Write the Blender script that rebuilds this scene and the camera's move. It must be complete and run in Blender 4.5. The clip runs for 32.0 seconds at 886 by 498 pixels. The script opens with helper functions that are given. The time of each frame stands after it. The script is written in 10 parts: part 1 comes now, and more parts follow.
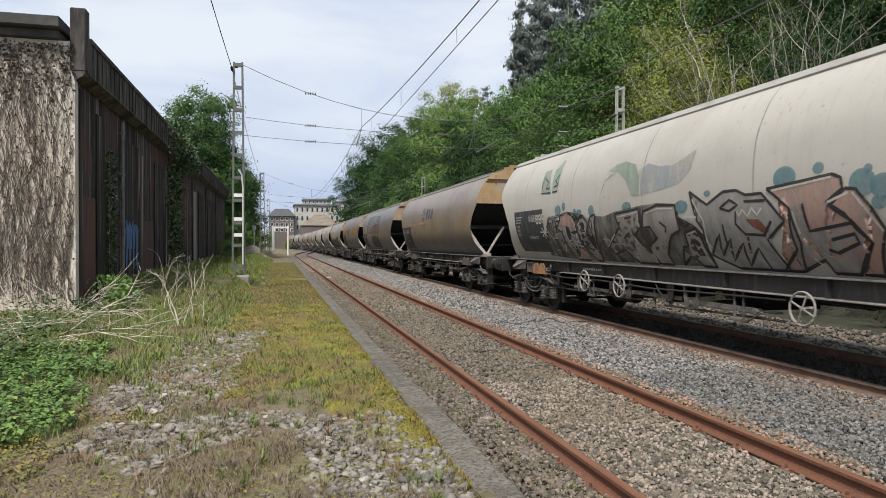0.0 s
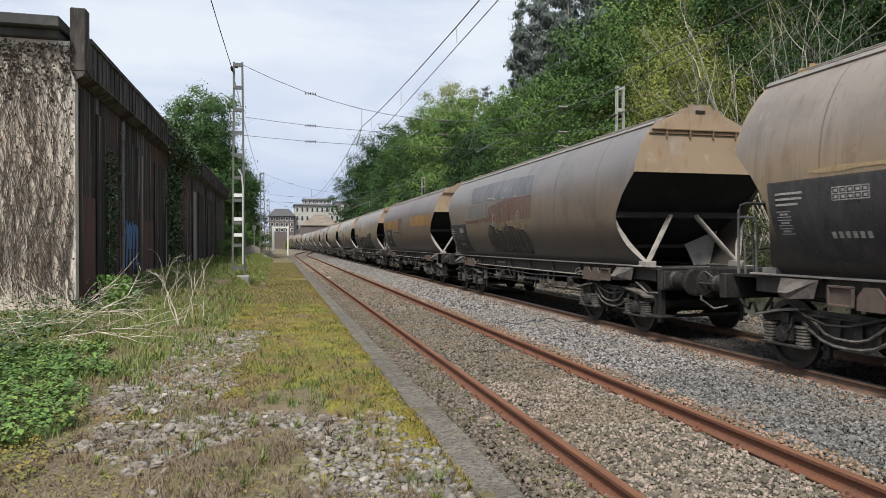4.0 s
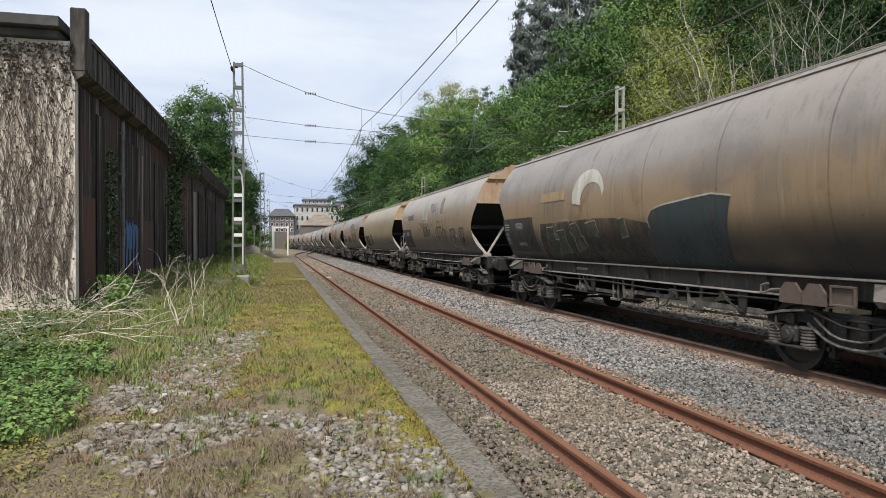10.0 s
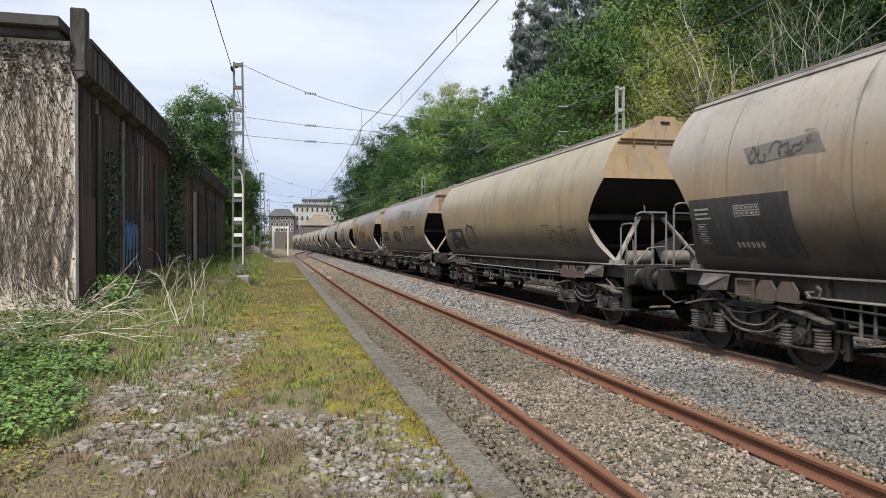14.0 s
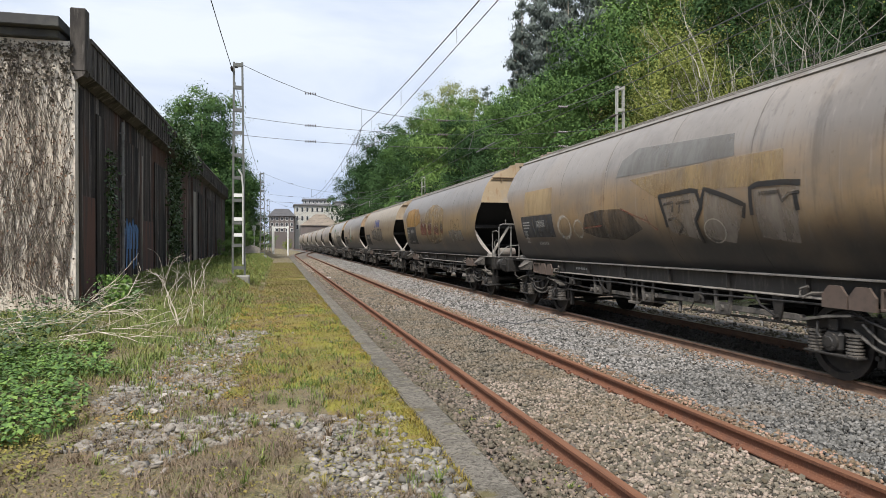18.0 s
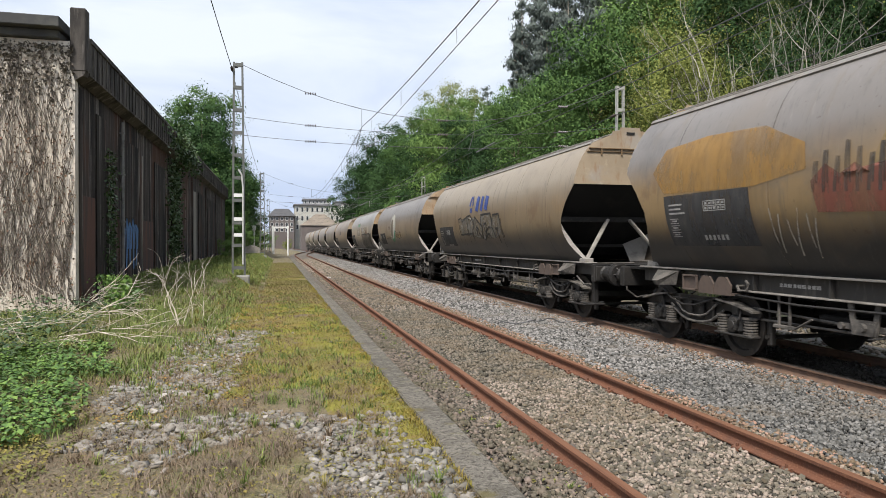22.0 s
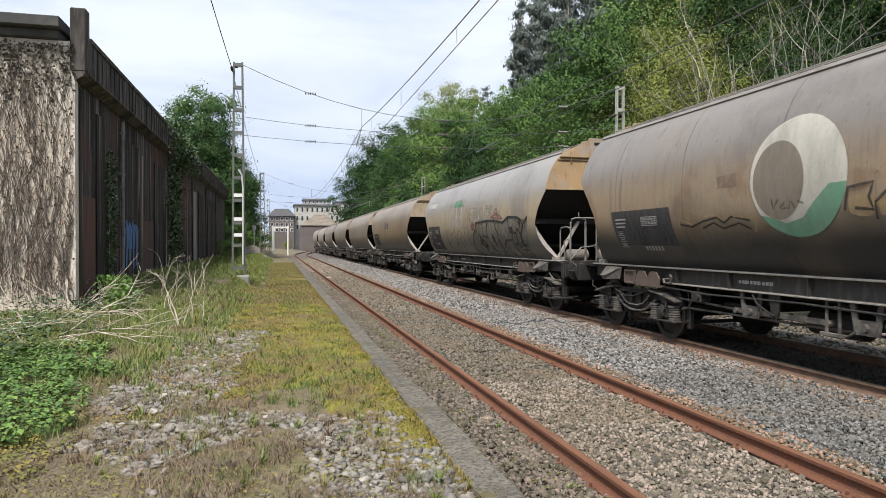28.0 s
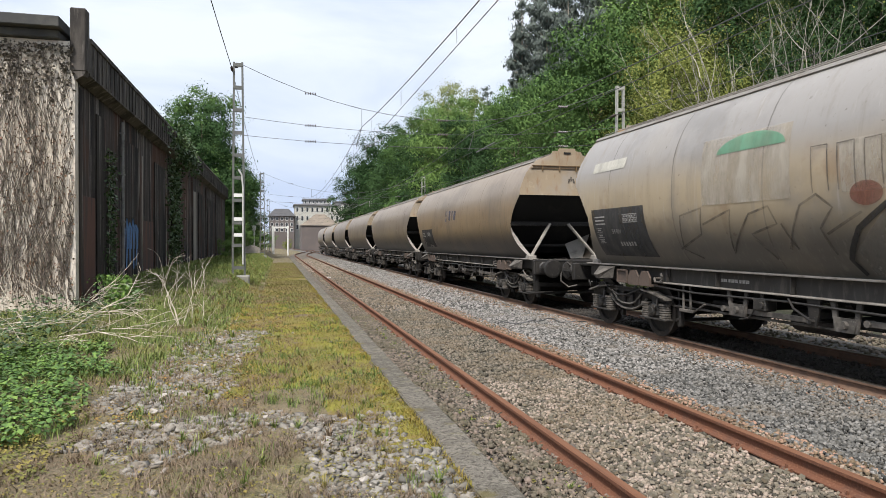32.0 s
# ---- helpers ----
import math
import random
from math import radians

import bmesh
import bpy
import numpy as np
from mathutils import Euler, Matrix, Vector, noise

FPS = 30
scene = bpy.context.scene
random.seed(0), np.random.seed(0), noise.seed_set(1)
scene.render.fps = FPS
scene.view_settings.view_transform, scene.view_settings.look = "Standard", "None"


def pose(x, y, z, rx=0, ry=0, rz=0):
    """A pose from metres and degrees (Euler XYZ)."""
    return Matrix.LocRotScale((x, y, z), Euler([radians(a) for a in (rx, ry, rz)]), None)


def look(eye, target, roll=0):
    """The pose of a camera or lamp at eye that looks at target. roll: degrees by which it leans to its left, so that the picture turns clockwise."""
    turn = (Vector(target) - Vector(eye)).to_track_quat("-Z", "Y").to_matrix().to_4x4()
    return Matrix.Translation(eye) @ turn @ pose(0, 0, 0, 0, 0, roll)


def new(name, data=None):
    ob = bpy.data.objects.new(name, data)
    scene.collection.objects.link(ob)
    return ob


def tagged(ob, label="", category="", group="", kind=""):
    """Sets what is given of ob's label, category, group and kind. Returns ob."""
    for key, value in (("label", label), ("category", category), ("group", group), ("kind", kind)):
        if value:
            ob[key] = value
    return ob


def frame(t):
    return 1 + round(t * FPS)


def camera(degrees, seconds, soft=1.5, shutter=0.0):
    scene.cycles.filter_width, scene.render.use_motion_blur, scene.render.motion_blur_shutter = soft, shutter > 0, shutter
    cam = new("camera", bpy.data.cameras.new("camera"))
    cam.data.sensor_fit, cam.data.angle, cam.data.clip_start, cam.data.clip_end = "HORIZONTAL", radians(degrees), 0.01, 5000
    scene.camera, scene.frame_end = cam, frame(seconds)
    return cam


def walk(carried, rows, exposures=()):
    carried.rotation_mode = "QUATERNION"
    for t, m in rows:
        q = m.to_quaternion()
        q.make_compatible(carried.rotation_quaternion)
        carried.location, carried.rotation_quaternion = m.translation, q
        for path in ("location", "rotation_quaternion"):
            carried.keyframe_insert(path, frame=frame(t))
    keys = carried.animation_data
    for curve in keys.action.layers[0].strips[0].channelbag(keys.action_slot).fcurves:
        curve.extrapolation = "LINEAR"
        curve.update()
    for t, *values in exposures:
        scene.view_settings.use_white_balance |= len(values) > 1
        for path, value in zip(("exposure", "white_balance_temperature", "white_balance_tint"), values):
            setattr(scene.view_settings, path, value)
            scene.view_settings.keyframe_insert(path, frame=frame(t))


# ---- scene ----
# Metres: x to the right of the line, y along it away from the camera, z up from the rail heads.
cam = camera(67.06, 32.0, soft=0.5, shutter=0.1)
CAM_POSE = pose(0, 0, 1.70, 89.511, 0, -13.885)
walk(cam, [(0, CAM_POSE), (32, CAM_POSE)], exposures=[(0, 0.24), (9, 0.29), (18, 0.39), (28, 0.44), (32, 0.46)])

# ---- light: a bright overcast sky, with a wide weak sun behind the camera ----
world = bpy.data.worlds.new("sky")
scene.world = world
world.use_nodes = True
SUN_ELEV, SUN_ROT = radians(55), radians(213)


def build_sky():
    nt = world.node_tree
    n, l = nt.nodes, nt.links
    n.clear()
    out = n.new("ShaderNodeOutputWorld")
    sky = n.new("ShaderNodeTexSky")
    sky.sky_type = "NISHITA"
    sky.sun_disc = False
    sky.sun_elevation, sky.sun_rotation = SUN_ELEV, SUN_ROT
    sky.air_density, sky.dust_density, sky.ozone_density = 1.0, 2.5, 1.0
    bg = n.new("ShaderNodeBackground")
    bg.inputs["Strength"].default_value = 0.088
    # a cloud deck over the blue: soft, uneven, brighter towards the horizon
    co = n.new("ShaderNodeTexCoord")
    mp = n.new("ShaderNodeMapping")
    mp.inputs["Scale"].default_value = (1.0, 1.0, 2.6)
    cl = n.new("ShaderNodeTexNoise")
    cl.inputs["Scale"].default_value = 2.2
    cl.inputs["Detail"].default_value = 6.0
    cl.inputs["Roughness"].default_value = 0.52
    cl.inputs["Distortion"].default_value = 0.4
    ramp = n.new("ShaderNodeValToRGB")
    ramp.color_ramp.elements[0].position, ramp.color_ramp.elements[0].color = 0.36, (5.3, 6.25, 8.3, 1)
    ramp.color_ramp.elements[1].position, ramp.color_ramp.elements[1].color = 0.62, (8.3, 8.9, 9.7, 1)
    mix = n.new("ShaderNodeMix")
    mix.data_type = "RGBA"
    mix.inputs[0].default_value = 0.92
    l.new(co.outputs["Generated"], mp.inputs["Vector"])
    l.new(mp.outputs[0], cl.inputs["Vector"])
    l.new(cl.outputs["Fac"], ramp.inputs[0])
    l.new(sky.outputs[0], mix.inputs[6])
    l.new(ramp.outputs[0], mix.inputs[7])
    l.new(mix.outputs[2], bg.inputs["Color"])
    l.new(bg.outputs[0], out.inputs[0])


build_sky()
sun = new("sun", bpy.data.lights.new("sun", "SUN"))
sun.data.energy, sun.data.angle, sun.data.color = 4.2, radians(14), (1.0, 0.95, 0.88)
sun.matrix_world = look((-11, -11, 39), (4, 12, 0))
# ---- small builders ----
NEAR_TRACK, FAR_TRACK, GAUGE = 3.24, 7.86, 1.74


def bend(y):
    """Sideways shift of the lines where they swing left in the distance."""
    return -max(0.0, y - 135.0) ** 2 / 2200.0


def bend_angle(y):
    return math.degrees(math.atan(max(0.0, y - 135.0) / 1100.0))


def part(name, bm, material, parent, label="", smooth=False, at=None):
    me = bpy.data.meshes.new(name)
    bm.normal_update()
    bm.to_mesh(me)
    bm.free()
    if smooth:
        me.polygons.foreach_set("use_smooth", [True] * len(me.polygons))
    for m in material if isinstance(material, (list, tuple)) else [material]:
        me.materials.append(m)
    ob = new(name, me)
    if parent is not None:
        ob.parent = parent
    if at is not None:
        ob.matrix_basis = at
    if label:
        ob["label"] = label
    return ob


def share(name, me, parent, m, label=""):
    ob = new(name, me)
    ob.parent = parent
    ob.matrix_basis = m
    if label:
        ob["label"] = label
    return ob


def mesh(name, verts, faces, material, smooth=False):
    me = bpy.data.meshes.new(name)
    me.from_pydata(verts, [], faces)
    me.update()
    if smooth:
        me.polygons.foreach_set("use_smooth", [True] * len(me.polygons))
    for m in material if isinstance(material, (list, tuple)) else [material]:
        me.materials.append(m)
    return me


def box(bm, x0, x1, y0, y1, z0, z1, bevel=0.0, m=None):
    r = bmesh.ops.create_cube(bm, size=1.0)
    vs = r["verts"]
    for v in vs:
        v.co = Vector(((x0 + x1) / 2 + v.co.x * (x1 - x0), (y0 + y1) / 2 + v.co.y * (y1 - y0), (z0 + z1) / 2 + v.co.z * (z1 - z0)))
    if bevel:
        es = list({e for v in vs for e in v.link_edges})
        r2 = bmesh.ops.bevel(bm, geom=es, offset=bevel, segments=1, affect="EDGES", profile=0.5)
        vs = list({v for f in r2["faces"] for v in f.verts} | {v for v in vs if v.is_valid})
    if m is not None:
        bmesh.ops.transform(bm, matrix=m, verts=[v for v in vs if v.is_valid])
    return bm


def tube(bm, pts, r, seg=8, r2=None, caps=True):
    """A round bar along the points, tapering from r to r2."""
    r2 = r if r2 is None else r2
    rings = []
    pts = [Vector(p) for p in pts]
    n = len(pts)
    up = Vector((0, 0, 1))
    for i, p in enumerate(pts):
        d = (pts[min(i + 1, n - 1)] - pts[max(i - 1, 0)]).normalized()
        ref = up if abs(d.dot(up)) < 0.95 else Vector((1, 0, 0))
        a = d.cross(ref).normalized()
        b = d.cross(a)
        rr = r + (r2 - r) * i / max(1, n - 1)
        rings.append([bm.verts.new(p + a * (rr * math.cos(2 * math.pi * k / seg)) + b * (rr * math.sin(2 * math.pi * k / seg))) for k in range(seg)])
    for i in range(n - 1):
        for k in range(seg):
            bm.faces.new((rings[i][k], rings[i][(k + 1) % seg], rings[i + 1][(k + 1) % seg], rings[i + 1][k]))
    if caps:
        bm.faces.new(rings[0])
        bm.faces.new(list(reversed(rings[-1])))
    return bm


def disc_y(bm, x, y, z, profile, seg=24):
    """A turned shape on an axis along x: profile of (offset along x, radius)."""
    rings = []
    for dx, r in profile:
        rings.append([bm.verts.new((x + dx, y + r * math.cos(2 * math.pi * k / seg), z + r * math.sin(2 * math.pi * k / seg))) for k in range(seg)])
    for a, b in zip(rings, rings[1:]):
        for k in range(seg):
            bm.faces.new((a[k], a[(k + 1) % seg], b[(k + 1) % seg], b[k]))
    bm.faces.new(list(reversed(rings[0])))
    bm.faces.new(rings[-1])
    return bm


def turned_y(bm, x, y, z, profile, seg=20):
    """A turned shape on an axis along y: profile of (offset along y, radius)."""
    rings = []
    for dy, r in profile:
        rings.append([bm.verts.new((x + r * math.cos(2 * math.pi * k / seg), y + dy, z + r * math.sin(2 * math.pi * k / seg))) for k in range(seg)])
    for a, b in zip(rings, rings[1:]):
        for k in range(seg):
            bm.faces.new((a[k], a[(k + 1) % seg], b[(k + 1) % seg], b[k]))
    bm.faces.new(list(reversed(rings[0])))
    bm.faces.new(rings[-1])
    return bm


def strip(bm, pts_a, pts_b):
    """Quads between two rows of points."""
    a = [bm.verts.new(p) for p in pts_a]
    b = [bm.verts.new(p) for p in pts_b]
    for i in range(len(a) - 1):
        bm.faces.new((a[i], a[i + 1], b[i + 1], b[i]))


def prism(bm, outline, axis, lo, hi):
    """A closed outline of (u, v), swept along an axis from lo to hi."""
    def at(u, v, w):
        return {"x": (w, u, v), "y": (u, w, v), "z": (u, v, w)}[axis]
    a = [bm.verts.new(at(u, v, lo)) for u, v in outline]
    b = [bm.verts.new(at(u, v, hi)) for u, v in outline]
    n = len(a)
    for i in range(n):
        bm.faces.new((a[i], a[(i + 1) % n], b[(i + 1) % n], b[i]))
    bm.faces.new(list(reversed(a)))
    bm.faces.new(b)
    bmesh.ops.recalc_face_normals(bm, faces=bm.faces[:])
    return bm
# ---- materials ----
def material(name, base, rough=0.8, metal=0.0, layers=(), bump=(), coat=0.0, island=0.0, obrand=0.0, spec=0.5, worn=None):
    """layers: (kind, scale, lo, hi, colour, amount[, stretch]) mixed over the base in turn; bump: (scale, strength, distance)."""
    mat = bpy.data.materials.new(name)
    mat.use_nodes = True
    nt = mat.node_tree
    n, l = nt.nodes, nt.links
    b = n["Principled BSDF"]
    b.inputs["Roughness"].default_value = rough
    b.inputs["Metallic"].default_value = metal
    b.inputs["Specular IOR Level"].default_value = spec
    co = n.new("ShaderNodeTexCoord")
    col = n.new("ShaderNodeRGB")
    col.outputs[0].default_value = (*base, 1)
    cur = col.outputs[0]
    for amt, kind in ((island, 0), (obrand, 1)):
        if not amt:
            continue
        src = n.new("ShaderNodeObjectInfo").outputs["Random"] if kind else n.new("ShaderNodeNewGeometry").outputs["Random Per Island"]
        hsv = n.new("ShaderNodeHueSaturation")
        mr = n.new("ShaderNodeMapRange")
        mr.inputs[3].default_value, mr.inputs[4].default_value = 1 - amt, 1 + amt
        l.new(src, mr.inputs[0])
        l.new(mr.outputs[0], hsv.inputs["Value"])
        hm = n.new("ShaderNodeMapRange")
        hm.inputs[3].default_value, hm.inputs[4].default_value = 0.5 + 0.035 * amt, 0.5 - 0.035 * amt
        l.new(src, hm.inputs[0])
        l.new(hm.outputs[0], hsv.inputs["Hue"])
        l.new(cur, hsv.inputs["Color"])
        cur = hsv.outputs[0]
    for lay in layers:
        kind, scale, lo, hi, colour, amount = lay[:6]
        mp = n.new("ShaderNodeMapping")
        mp.inputs["Scale"].default_value = lay[6] if len(lay) > 6 else (1, 1, 1)
        if len(lay) > 7:
            mp.inputs["Location"].default_value = lay[7]
        l.new(co.outputs["Object"], mp.inputs[0])
        if kind == "noise":
            t = n.new("ShaderNodeTexNoise")
            t.inputs["Scale"].default_value = scale
            t.inputs["Detail"].default_value = 7.0
            t.inputs["Roughness"].default_value = 0.62
            fac = t.outputs["Fac"]
        elif kind == "voronoi":
            t = n.new("ShaderNodeTexVoronoi")
            t.inputs["Scale"].default_value = scale
            fac = t.outputs["Distance"]
        elif kind == "height":
            t = n.new("ShaderNodeSeparateXYZ")
            fac = t.outputs["Z"]
        l.new(mp.outputs[0], t.inputs["Vector"])
        mr = n.new("ShaderNodeMapRange")
        mr.interpolation_type = "SMOOTHSTEP"
        mr.inputs[1].default_value, mr.inputs[2].default_value = min(lo, hi), max(lo, hi)
        mr.inputs[3].default_value, mr.inputs[4].default_value = (0, amount) if lo < hi else (amount, 0)
        l.new(fac, mr.inputs[0])
        fac = mr.outputs[0]
        if kind == "height":
            nz = n.new("ShaderNodeTexNoise")
            nz.inputs["Scale"].default_value = scale
            nz.inputs["Detail"].default_value = 5.0
            l.new(co.outputs["Object"], nz.inputs["Vector"])
            ml = n.new("ShaderNodeMath")
            ml.operation = "MULTIPLY"
            ad = n.new("ShaderNodeMapRange")
            ad.inputs[1].default_value, ad.inputs[2].default_value, ad.inputs[3].default_value, ad.inputs[4].default_value = 0.3, 0.62, 0.8, 1.12
            l.new(nz.outputs["Fac"], ad.inputs[0])
            l.new(fac, ml.inputs[0])
            l.new(ad.outputs[0], ml.inputs[1])
            fac = ml.outputs[0]
        mx = n.new("ShaderNodeMix")
        mx.data_type = "RGBA"
        l.new(fac, mx.inputs[0])
        l.new(cur, mx.inputs[6])
        mx.inputs[7].default_value = (*colour, 1)
        cur = mx.outputs[2]
    l.new(cur, b.inputs["Base Color"])
    if worn:
        # paint flaked and faded away in streaks
        mp = n.new("ShaderNodeMapping")
        mp.inputs["Scale"].default_value = (1, 1, 0.3)
        t = n.new("ShaderNodeTexNoise")
        t.inputs["Scale"].default_value = worn[2]
        t.inputs["Detail"].default_value = 6.0
        t.inputs["Roughness"].default_value = 0.66
        mr = n.new("ShaderNodeMapRange")
        mr.inputs[1].default_value, mr.inputs[2].default_value = 0.38, 0.62
        mr.inputs[3].default_value, mr.inputs[4].default_value = worn[0], worn[1]
        l.new(co.outputs["Object"], mp.inputs[0])
        l.new(mp.outputs[0], t.inputs["Vector"])
        l.new(t.outputs["Fac"], mr.inputs[0])
        l.new(mr.outputs[0], b.inputs["Alpha"])
    prev = None
    for sc, st, di in bump:
        t = n.new("ShaderNodeTexNoise")
        t.inputs["Scale"].default_value = sc
        t.inputs["Detail"].default_value = 6.0
        l.new(co.outputs["Object"], t.inputs["Vector"])
        bp = n.new("ShaderNodeBump")
        bp.inputs["Strength"].default_value, bp.inputs["Distance"].default_value = st, di
        l.new(t.outputs["Fac"], bp.inputs["Height"])
        if prev is not None:
            l.new(prev, bp.inputs["Normal"])
        prev = bp.outputs[0]
    if prev is not None:
        l.new(prev, b.inputs["Normal"])
    return mat


GROUND = material("dry_grass_soil", (0.14, 0.102, 0.062), 0.95, layers=[("noise", 0.35, 0.42, 0.6, (0.145, 0.128, 0.05), 0.9), ("noise", 3.0, 0.5, 0.66, (0.18, 0.145, 0.095), 0.7), ("noise", 17, 0.46, 0.62, (0.06, 0.055, 0.026), 0.75), ("noise", 70, 0.5, 0.64, (0.3, 0.26, 0.17), 0.6)], bump=[(9, 0.8, 0.05), (60, 1.0, 0.02)])
BALLAST = material("grey_ballast", (0.135, 0.126, 0.114), 0.95, layers=[("noise", 0.8, 0.45, 0.65, (0.2, 0.165, 0.13), 0.7), ("voronoi", 16, 0.25, 0.5, (0.1, 0.095, 0.09), 0.9), ("noise", 22, 0.55, 0.7, (0.22, 0.21, 0.2), 0.6)], bump=[(25, 1.0, 0.04)])
CONCRETE = material("old_concrete", (0.27, 0.26, 0.235), 0.9, layers=[("noise", 0.9, 0.45, 0.7, (0.14, 0.135, 0.12), 0.8), ("noise", 40, 0.5, 0.7, (0.33, 0.32, 0.3), 0.5)], bump=[(60, 0.4, 0.01)])
RAIL_RUST = material("rusty_rail", (0.14, 0.056, 0.03), 0.85, 0.2, layers=[("noise", 6, 0.45, 0.65, (0.11, 0.05, 0.032), 0.8), ("noise", 60, 0.5, 0.7, (0.3, 0.16, 0.09), 0.5)], bump=[(80, 0.3, 0.004)])
WALL_DARK = material("dark_stained_wall", (0.055, 0.045, 0.04), 0.92, layers=[("noise", 1.3, 0.42, 0.58, (0.014, 0.013, 0.013), 0.95, (1, 1, 0.1)), ("noise", 0.45, 0.5, 0.62, (0.09, 0.04, 0.026), 0.7, (1, 1, 0.35)), ("noise", 4, 0.56, 0.63, (0.32, 0.29, 0.26), 0.7, (1, 1, 0.04)), ("noise", 9, 0.52, 0.66, (0.15, 0.125, 0.105), 0.6, (1, 1, 0.08))], bump=[(18, 0.4, 0.02)], spec=0.2)
WALL_PLASTER = material("grey_beige_plaster", (0.66, 0.6, 0.52), 0.95, layers=[("noise", 0.8, 0.42, 0.62, (0.47, 0.4, 0.32), 0.8, (1, 1, 0.5)), ("noise", 5, 0.5, 0.66, (0.6, 0.55, 0.47), 0.5), ("noise", 14, 0.54, 0.68, (0.2, 0.17, 0.14), 0.6)], bump=[(25, 0.4, 0.02)])
MAST_PALE = material("pale_grey_mast", (0.36, 0.36, 0.33), 0.8, layers=[("noise", 4, 0.45, 0.66, (0.22, 0.21, 0.19), 0.6, (1, 1, 0.3))])
STEEL_GALV = material("weathered_galvanised_steel", (0.125, 0.13, 0.122), 0.6, 0.3, layers=[("noise", 5, 0.5, 0.7, (0.2, 0.195, 0.18), 0.6)])
WIRE = material("dark_wire", (0.11, 0.11, 0.115), 0.6, 0.6)
UNDER = material("grimy_black_steel", (0.017, 0.0155, 0.0145), 0.6, 0.2, layers=[("noise", 3, 0.45, 0.65, (0.035, 0.031, 0.027), 0.7), ("noise", 18, 0.58, 0.72, (0.13, 0.112, 0.095), 0.5)], bump=[(40, 0.3, 0.005)])
LEAF_MID = material("broadleaf_foliage", (0.095, 0.165, 0.045), 0.7, island=0.3, obrand=0.3, spec=0.12)
BARK = material("grey_brown_bark", (0.16, 0.13, 0.1), 0.95, layers=[("noise", 8, 0.45, 0.65, (0.08, 0.065, 0.05), 0.8, (1, 1, 0.2))], bump=[(20, 0.6, 0.02)])

BALLAST_BROWN = material("rusty_brown_ballast", (0.105, 0.087, 0.066), 0.95, layers=[("noise", 0.8, 0.45, 0.65, (0.2, 0.16, 0.12), 0.7), ("voronoi", 18, 0.25, 0.5, (0.1, 0.085, 0.07), 0.9), ("noise", 22, 0.55, 0.7, (0.2, 0.18, 0.15), 0.6)], bump=[(25, 1.0, 0.04)])
STONE_GREY = material("grey_ballast_stone", (0.168, 0.161, 0.149), 0.9, layers=[("noise", 0.9, 0.5, 0.68, (0.2, 0.165, 0.125), 0.6), ("noise", 55, 0.45, 0.7, (0.11, 0.108, 0.105), 0.7)], island=0.9, obrand=0.3)
STONE_BROWN = material("brown_grey_ballast_stone", (0.182, 0.155, 0.118), 0.92, layers=[("noise", 0.7, 0.45, 0.65, (0.175, 0.13, 0.082), 0.7), ("noise", 55, 0.45, 0.7, (0.09, 0.077, 0.058), 0.7)], island=0.8, obrand=0.3)
STONE_RUSTY = material("rusty_tan_stone", (0.225, 0.155, 0.1), 0.92, layers=[("noise", 0.9, 0.45, 0.62, (0.17, 0.105, 0.065), 0.7), ("noise", 50, 0.45, 0.7, (0.12, 0.08, 0.055), 0.6)], island=0.8)
STONE_BLACK = material("near_black_stone", (0.035, 0.03, 0.026), 0.85, layers=[("noise", 3, 0.45, 0.65, (0.03, 0.027, 0.024), 0.8)], island=0.6)
STONE_DARK = material("dark_damp_stone", (0.115, 0.094, 0.072), 0.92, layers=[("noise", 1.2, 0.45, 0.62, (0.08, 0.072, 0.04), 0.7), ("noise", 50, 0.5, 0.66, (0.2, 0.17, 0.13), 0.5)], island=0.8)
STONE_PALE = material("pale_limestone", (0.285, 0.265, 0.235), 0.92, layers=[("noise", 1.5, 0.45, 0.65, (0.26, 0.228, 0.19), 0.7), ("noise", 4, 0.52, 0.66, (0.19, 0.155, 0.115), 0.5), ("noise", 45, 0.46, 0.66, (0.15, 0.137, 0.115), 0.6)], island=0.5, obrand=0.3, bump=[(40, 0.5, 0.01)])
RAIL_TOP_RUST = material("rusty_rail_head", (0.185, 0.09, 0.052), 0.75, 0.2, layers=[("noise", 8, 0.45, 0.65, (0.13, 0.06, 0.036), 0.7, (1, 0.1, 1))], spec=0.2)
RAIL_DARK = material("brown_main_rail", (0.15, 0.09, 0.06), 0.85, 0.1, layers=[("noise", 5, 0.45, 0.65, (0.09, 0.06, 0.045), 0.7)])
RAIL_TOP = material("polished_rail_head", (0.17, 0.14, 0.12), 0.35, 0.9, layers=[("noise", 4, 0.5, 0.7, (0.2, 0.16, 0.13), 0.6, (1, 0.1, 1))])
KERB_CONCRETE = material("worn_kerb_concrete", (0.145, 0.132, 0.112), 0.95, layers=[("noise", 1.3, 0.45, 0.6, (0.11, 0.1, 0.084), 0.9), ("noise", 9, 0.5, 0.62, (0.22, 0.2, 0.17), 0.6), ("noise", 24, 0.5, 0.58, (0.06, 0.054, 0.045), 0.8), ("noise", 60, 0.54, 0.64, (0.3, 0.28, 0.24), 0.4), ("noise", 2.6, 0.56, 0.68, (0.13, 0.11, 0.045), 0.7)], bump=[(60, 1.0, 0.015), (8, 0.5, 0.03)], obrand=0.2, spec=0.1)
